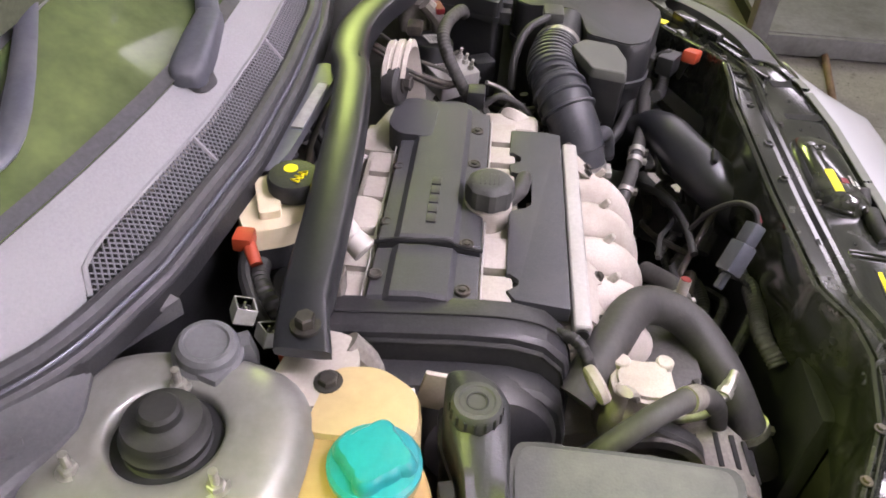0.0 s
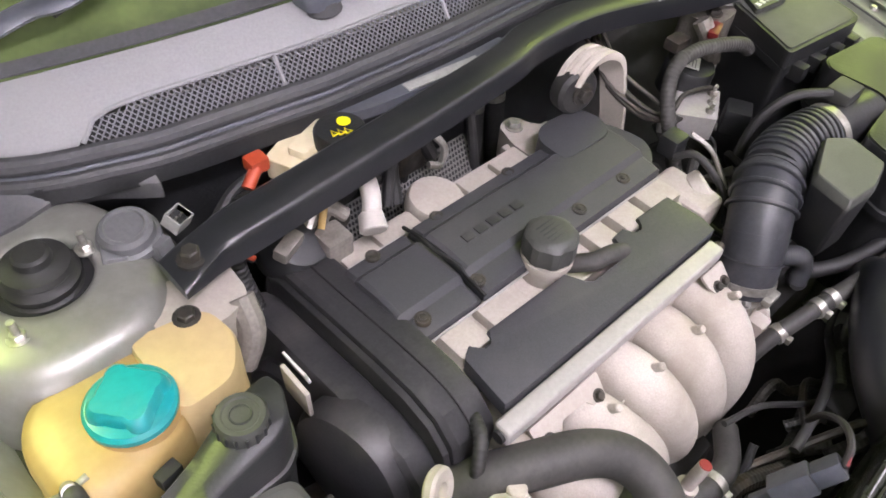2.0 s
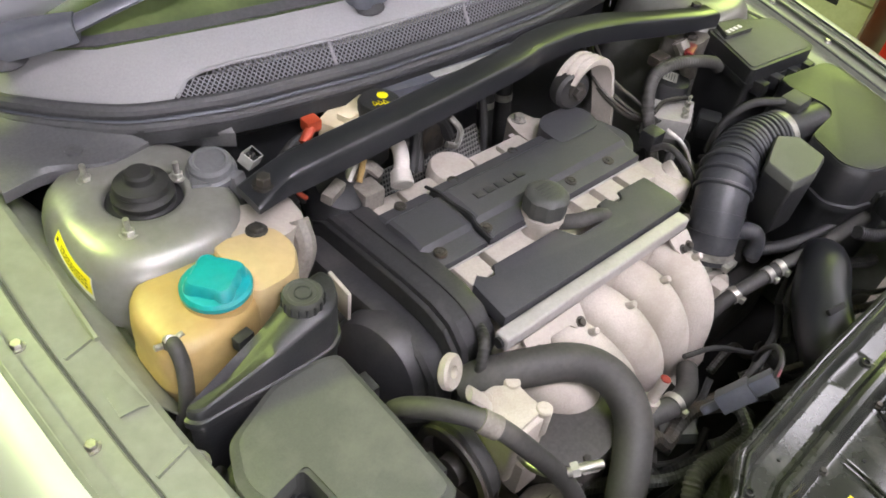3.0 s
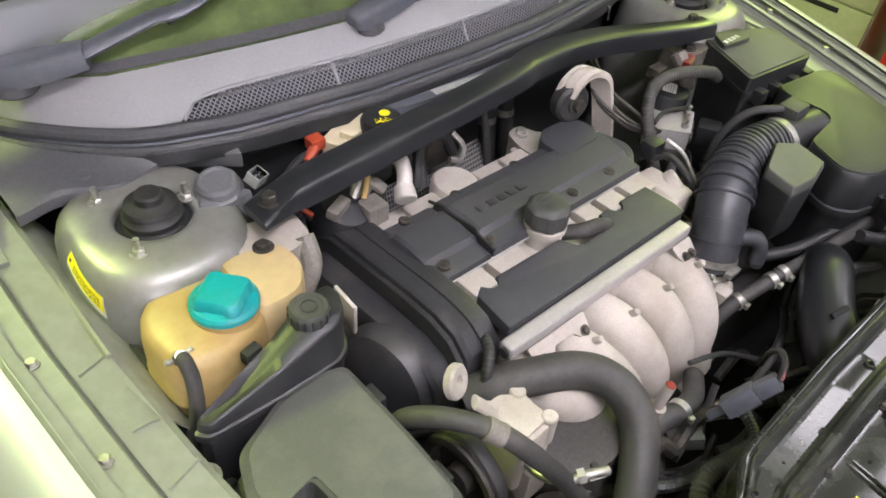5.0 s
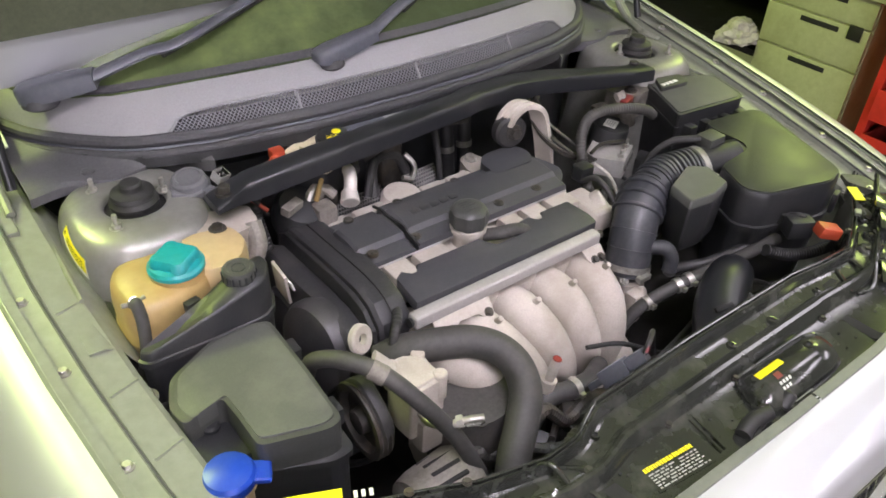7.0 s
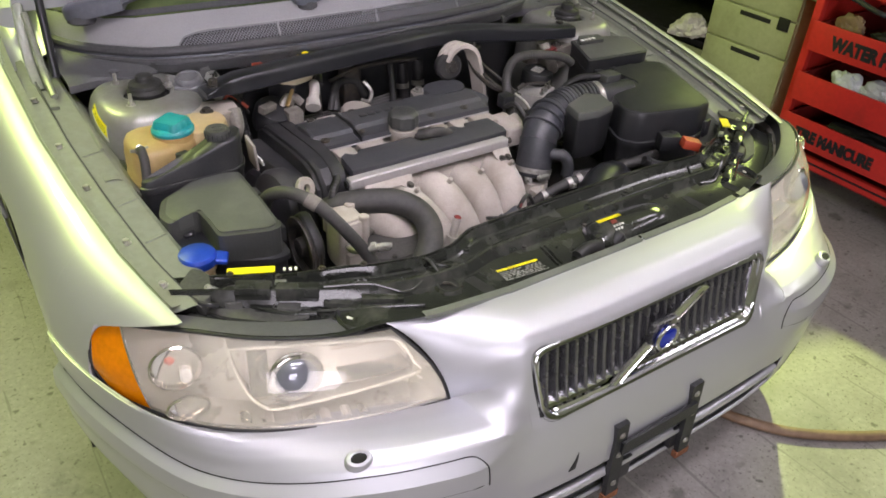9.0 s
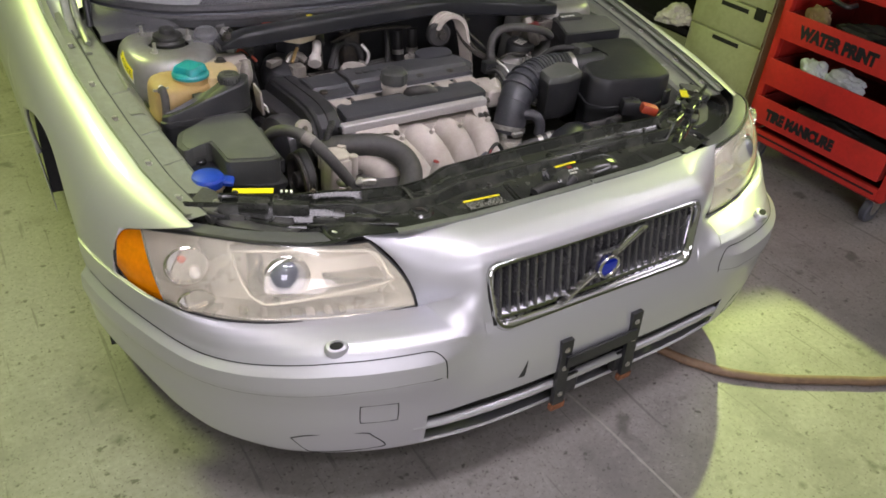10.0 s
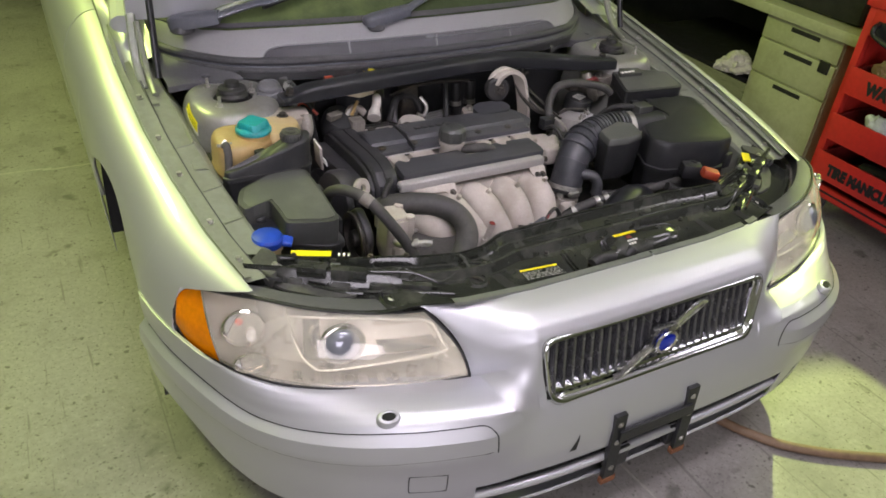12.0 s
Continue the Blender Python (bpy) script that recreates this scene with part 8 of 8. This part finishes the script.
    bm.transform(Matrix.Translation((-0.080, 0.390, 0.640)) @ pose(0, 0, 0, 35, 25, 20))
    part(name, bm, M["wiper"], lamp_plug)
part("wire", tube(B(), [(-0.068, 0.375, 0.668), (-0.050, 0.382, 0.684), (-0.020, 0.400, 0.672), (0.02, 0.42, 0.62), (0.05, 0.43, 0.56)], 0.0045, 8, 5), M["rubber"], lamp_plug)
part("red_wire", tube(B(), [(-0.066, 0.373, 0.672), (-0.056, 0.379, 0.682), (-0.044, 0.386, 0.682)], 0.003, 6, 3), M["redplug_bright"], lamp_plug)
bracket = thing("cowl_bracket", (-0.02, 1.065, 0.76), "dark grey bracket with a pale strip below the cowl", "bracket")
part("arm", prism(B(), rounded([(-0.23, 1.075), (-0.16, 1.055), (0.06, 1.035), (0.10, 1.04), (0.10, 1.075), (-0.20, 1.10)], 0.015, 4), 0.770, 0.786, 0.004), M["wiper"], bracket)
part("strip", box(B(), (-0.10, 1.045, 0.7865), (0.03, 1.062, 0.789), 0.001, m=pose(0, 0, 0, 0, 0, -5)), M["print_grey"], bracket, "pale label strip")


def wiring_loom():
    """Taped cables and thin hoses in the gap between radiator and engine."""
    ob = thing("wiring_loom", (0.0, 0.42, 0.45), "tangle of taped cables and hoses behind the radiator", "cable")
    rng = random.Random(21)
    for k in range(26):
        x0 = rng.uniform(-0.30, 0.42)
        z0 = rng.uniform(0.40, 0.53)
        y0 = rng.uniform(0.365, 0.47)
        d = rng.choice((-1, 1))
        pts = [(x0, y0, z0)]
        for j in range(4):
            x0 += d * rng.uniform(0.03, 0.09)
            y0 = min(0.50, max(0.36, y0 + rng.uniform(-0.045, 0.045)))
            z0 = min(0.57, max(0.38, z0 + rng.uniform(-0.05, 0.05)))
            pts.append((x0, y0, z0))
        r = rng.choice((0.0045, 0.006, 0.008, 0.011))
        mat = rng.choice(("rubber", "rubber", "hose", "plastic_dusty", "hose", "dark_steel"))
        part("cable", tube(B(), pts, r, 8, 5, 0.0012 if r > 0.007 else 0.0, 0.007), M[mat], ob)
    for k in range(7):
        p = Vector((rng.uniform(-0.25, 0.40), rng.uniform(0.38, 0.47), rng.uniform(0.47, 0.55)))
        s = rng.uniform(0.012, 0.02)
        c = part("plug", box(B(), p - Vector((s * 1.6, s, s * 0.7)), p + Vector((s * 1.6, s, s * 0.7)), 0.003, m=pose(0, 0, 0, rng.uniform(-25, 25), rng.uniform(-20, 20), rng.uniform(-60, 60))), M["plastic" if k % 2 else "plastic_dusty"], ob, "black loom plug")
    for k in range(12):
        x0, y0 = rng.uniform(0.22, 0.46), rng.uniform(0.70, 0.86)
        pts = [(x0, y0, 0.52)]
        for j in range(3):
            pts.append((x0 + rng.uniform(-0.06, 0.06), y0 + rng.uniform(-0.06, 0.08), 0.55 + 0.03 * j))
        part("cable", tube(B(), pts, rng.choice((0.004, 0.006, 0.009)), 8, 5), M[rng.choice(("rubber", "hose", "dark_steel"))], ob)


wiring_loom()
# ---- workshop things ----
def writing(text, height, m, parent, name="lettering"):
    """Bold block lettering as a thin mesh, standing on the plane of m."""
    cu = bpy.data.curves.new("t", "FONT")
    cu.body, cu.size, cu.extrude, cu.offset = text, height, 0.0008, 0.0035 * height / 0.05
    tmp = bpy.data.objects.new("t", cu)
    scene.collection.objects.link(tmp)
    dg = bpy.context.evaluated_depsgraph_get()
    me = bpy.data.meshes.new_from_object(tmp.evaluated_get(dg))
    bpy.data.objects.remove(tmp)
    bm = B()
    bm.from_mesh(me)
    bpy.data.meshes.remove(me)
    bm.transform(m)
    return part(name, bm, M["ink"], parent, "black lettering " + text.lower())


def tool_trolley():
    x0, x1, y0, y1 = 1.705, 2.17, 0.24, 0.892
    ob = thing("tool_trolley", (1.92, 0.57, FLOOR), "red steel tool trolley with open lettered drawers", "tool trolley")
    frame_parts = [((x0, y1 - 0.03, 0.13), (x0 + 0.03, y1, 0.90)), ((x0, y0, 0.13), (x0 + 0.03, y0 + 0.03, 0.90)), ((x1 - 0.03, y1 - 0.03, 0.13), (x1, y1, 0.90)), ((x1 - 0.03, y0, 0.13), (x1, y0 + 0.03, 0.90))]
    for lo, hi in frame_parts:
        part("post", box(B(), lo, hi, 0.003), M["red"], ob)
    part("side_panel", box(B(), (x0 + 0.004, y1 - 0.012, 0.14), (x1, y1 - 0.002, 0.89), 0.002), M["red"], ob)
    part("side_panel", box(B(), (x0 + 0.004, y0 + 0.002, 0.14), (x1, y0 + 0.012, 0.89), 0.002), M["red"], ob)
    part("back_panel", box(B(), (x1 - 0.01, y0, 0.14), (x1, y1, 0.89), 0.002), M["red_dark"], ob)
    part("top", box(B(), (x0 - 0.015, y0 - 0.015, 0.885), (x1 + 0.01, y1 + 0.012, 0.925), 0.008), M["red"], ob)
    part("upper_front", box(B(), (x0 - 0.004, y0 + 0.03, 0.785), (x0 + 0.012, y1 - 0.03, 0.884), 0.003), M["red"], ob)
    part("bottom_rail", box(B(), (x0 - 0.002, y0 + 0.03, 0.13), (x0 + 0.02, y1 - 0.03, 0.175), 0.003), M["red"], ob)
    part("bottom", box(B(), (x0, y0 + 0.01, 0.125), (x1, y1 - 0.01, 0.135), 0.002), M["red_dark"], ob)
    for z0, z1, text in ((0.566, 0.672, "WATER PRINT"), (0.377, 0.483, ""), (0.215, 0.324, "TIRE MANICURE")):
        bm = B()
        box(bm, (x0 - 0.035, y0 + 0.035, z0), (x0 - 0.025, y1 - 0.035, z1), 0.003)
        dr = part("drawer", bm, M["red"], ob, "open red drawer")
        part("drawer_side", box(B(), (x0 - 0.026, y1 - 0.045, z0), (x1 - 0.03, y1 - 0.037, z1 - 0.01), 0.001), M["red_dark"], dr)
        part("drawer_side", box(B(), (x0 - 0.026, y0 + 0.037, z0), (x1 - 0.03, y0 + 0.045, z1 - 0.01), 0.001), M["red_dark"], dr)
        part("drawer_floor", box(B(), (x0 - 0.026, y0 + 0.04, z0 + 0.002), (x1 - 0.03, y1 - 0.04, z0 + 0.008)), M["red_dark"], dr)
        if text:
            m = Matrix(((0, 0, -1, x0 - 0.0362), (-1, 0, 0, 0.766 if text[0] == "W" else 0.790), (0, 1, 0, z0 + 0.030), (0, 0, 0, 1)))
            writing(text, 0.062 if text[0] == "W" else 0.058, m @ Matrix.Diagonal((0.80 if text[0] == "W" else 0.74, 1, 1, 1)), ob)
    hd = part("latch_handle", box(B(), (x0 - 0.014, 0.70, 0.785), (x0 - 0.004, 0.835, 0.845), 0.004, 3), M["plastic"], ob, "black latch handle")
    part("handle_grip", tube(B(), [(x0 - 0.012, 0.825, 0.838), (x0 - 0.045, 0.82, 0.828), (x0 - 0.050, 0.805, 0.802), (x0 - 0.050, 0.70, 0.775), (x0 - 0.050, 0.62, 0.760), (x0 - 0.012, 0.605, 0.765)], 0.009, 10, 5), M["plastic"], hd)
    part("drawer_slot", box(B(), (x0 - 0.0035, y0 + 0.04, 0.15), (x0 - 0.002, y1 - 0.04, 0.158)), M["void"], ob)
    for y in (y0 + 0.05, y1 - 0.06):
        for x in (x0 + 0.05, x1 - 0.05):
            w = part("castor", cyl(B(), (x, y - 0.016, FLOOR + 0.05), (x, y + 0.016, FLOOR + 0.05), 0.05, seg=24, edge=0.006), M["wiper"], ob, "grey rubber castor")
            part("castor_hub", cyl(B(), (x, y - 0.018, FLOOR + 0.05), (x, y + 0.018, FLOOR + 0.05), 0.018, seg=16), M["steel"], w)
            part("castor_fork", box(B(), (x - 0.022, y - 0.022, 0.07), (x + 0.022, y + 0.022, 0.126), 0.006), M["steel"], w)


tool_trolley()


def crumpled(name, c, size, mat, label, category, seed):
    rng = random.Random(seed)
    bm = bmesh.new()
    bmesh.ops.create_icosphere(bm, subdivisions=4, radius=1)
    for v in bm.verts:
        n = noise.fractal(v.co * 1.3 + Vector((seed, 0, 0)), 0.9, 2.3, 4)
        v.co = Vector([a * b for a, b in zip(v.co * (1 + 0.45 * n), size)])
        v.co.z = max(v.co.z, -size[2] * 0.55)
        v.co += Vector(c)
    return solo(name, bm, M[mat], label, category, smooth=25)


crumpled("plastic_bag", (1.735, 0.70, 0.470), (0.03, 0.055, 0.055), "bag", "crumpled clear plastic bag in an open drawer", "bag", 2)
crumpled("plastic_bag", (1.75, 0.57, 0.463), (0.035, 0.085, 0.05), "bag", "crumpled clear plastic bag in an open drawer", "bag", 4)
crumpled("dark_cloth", (1.77, 0.55, 0.645), (0.045, 0.15, 0.045), "block", "dark oily cloth in an open drawer", "cloth", 7)
crumpled("brown_bottle_rag", (1.75, 0.76, 0.655), (0.03, 0.05, 0.05), "air_hose", "brown rag in an open drawer", "cloth", 9)
crumpled("dark_cloth", (1.77, 0.55, 0.297), (0.045, 0.18, 0.035), "block", "dark oily cloth in an open drawer", "cloth", 11)
crumpled("white_rag", (1.80, 1.475, 0.44), (0.08, 0.07, 0.055), "cloth", "crumpled white rags on a low shelf below the desk", "cloth", 12)


def desk():
    x0, x1 = 1.815, 2.48
    ob = thing("steel_desk", (2.1, 1.6, FLOOR), "olive green steel desk with drawers", "desk")
    part("desktop", box(B(), (x0 - 0.03, 0.93, 0.70), (x1, 3.2, 0.745), 0.006), M["desk"], ob, "olive green desktop")
    part("pedestal", box(B(), (x0 + 0.012, 1.00, FLOOR), (x1, 1.405, 0.70), 0.004), M["desk"], ob)
    for z0, z1 in ((0.598, 0.692), (0.446, 0.591), (0.07, 0.439)):
        d = part("drawer", box(B(), (x0, 1.006, z0), (x0 + 0.014, 1.398, z1), 0.004), M["desk"], ob, "olive green drawer front")
        part("drawer_pull", box(B(), (x0 - 0.002, 1.115, z1 - 0.032), (x0 + 0.002, 1.26, z1 - 0.014), 0.001), M["void"], d, "dark recessed pull")
    part("lock", box(B(), (x0 - 0.006, 1.03, 0.55), (x0, 1.08, 0.60), 0.004), M["block"], ob)
    part("leg_panel", box(B(), (x0, 3.1, FLOOR), (x1, 3.15, 0.70), 0.004), M["desk"], ob)
    part("back_panel", box(B(), (x1 - 0.02, 1.41, 0.1), (x1, 3.1, 0.70)), M["void"], ob)
    part("low_shelf", box(B(), (x0 + 0.02, 1.41, 0.36), (x1, 2.2, 0.385), 0.003), M["block"], ob)


desk()
bin_ob = thing("dark_machine", (2.03, 1.2, 0.745), "dark machine case standing on the desk", "machine")
part("case", box(B(), (1.86, 1.0, 0.745), (2.28, 1.5, 0.98), 0.03, 3), M["block"], bin_ob)
crate = thing("red_crate", (1.87, 1.9, 0.745), "red plastic crate on the desk", "crate")
part("shell", box(B(), (1.79, 1.67, 0.745), (1.96, 1.95, 0.90), 0.01), M["redplug_bright"], crate)
solo("air_line", tube(B(), [(x, y, FLOOR + 0.0135 + max(0.0, x - 2.0) * 0.15) for x, y in ((0.28, 0.62), (0.39, 0.34), (0.464, 0.112), (0.515, 0.018), (0.577, -0.055), (0.69, -0.138), (0.848, -0.228), (0.949, -0.283), (1.2, -0.38), (1.5, -0.46), (1.9, -0.55), (2.4, -0.62), (2.9, -0.70))], 0.0135, 14, 8), M["air_hose"], "brown rubber air hose lying on the floor", "hose")


def lift_frame():
    """A low steel platform with an upright beside the trolley."""
    ob = thing("steel_platform", (2.3, -0.9, 0), "low grey steel platform with an upright post on the floor", "platform")
    part("deck", box(B(), (1.99, -1.8, 0.095), (3.0, -0.30, 0.115), 0.004), M["platform"], ob, "grey steel deck")
    part("front_beam", box(B(), (1.97, -1.8, 0.028), (2.0, -0.30, 0.11), 0.004), M["platform"], ob)
    part("skirt", box(B(), (2.01, -1.78, FLOOR), (2.95, -0.32, 0.09), 0.002), M["void"], ob)
    part("post", box(B(), (1.86, -0.27, 0.02), (1.93, -0.20, 0.95), 0.006), M["platform"], ob, "grey steel post")
    part("foot_plate", box(B(), (1.80, -0.31, FLOOR), (1.96, -0.16, FLOOR + 0.014), 0.003), M["steel"], ob, "bolted foot plate")
    for dx, dy in ((-0.055, -0.05), (-0.055, 0.05), (0.045, 0.05)):
        part("bolt", bolt(B(), (1.88 + dx, -0.235 + dy, FLOOR + 0.014), 0.011, 0.012), M["steel"], ob)


lift_frame()
pan = thing("drain_pan", (1.95, 0.02, 0), "round grey drain pan with rags on the floor", "pan")
part("dish", lathe(B(), (1.93, 0.0, 0.0), [(0.10, FLOOR), (0.14, 0.03), (0.165, 0.075), (0.172, 0.078), (0.17, 0.07), (0.14, 0.028), (0.002, 0.022)], seg=36), M["wiper"], pan)
crumpled("yellow_rag", (1.98, -0.06, 0.062), (0.055, 0.035, 0.03), "tank", "dirty yellow rag in the drain pan", "cloth", 15)
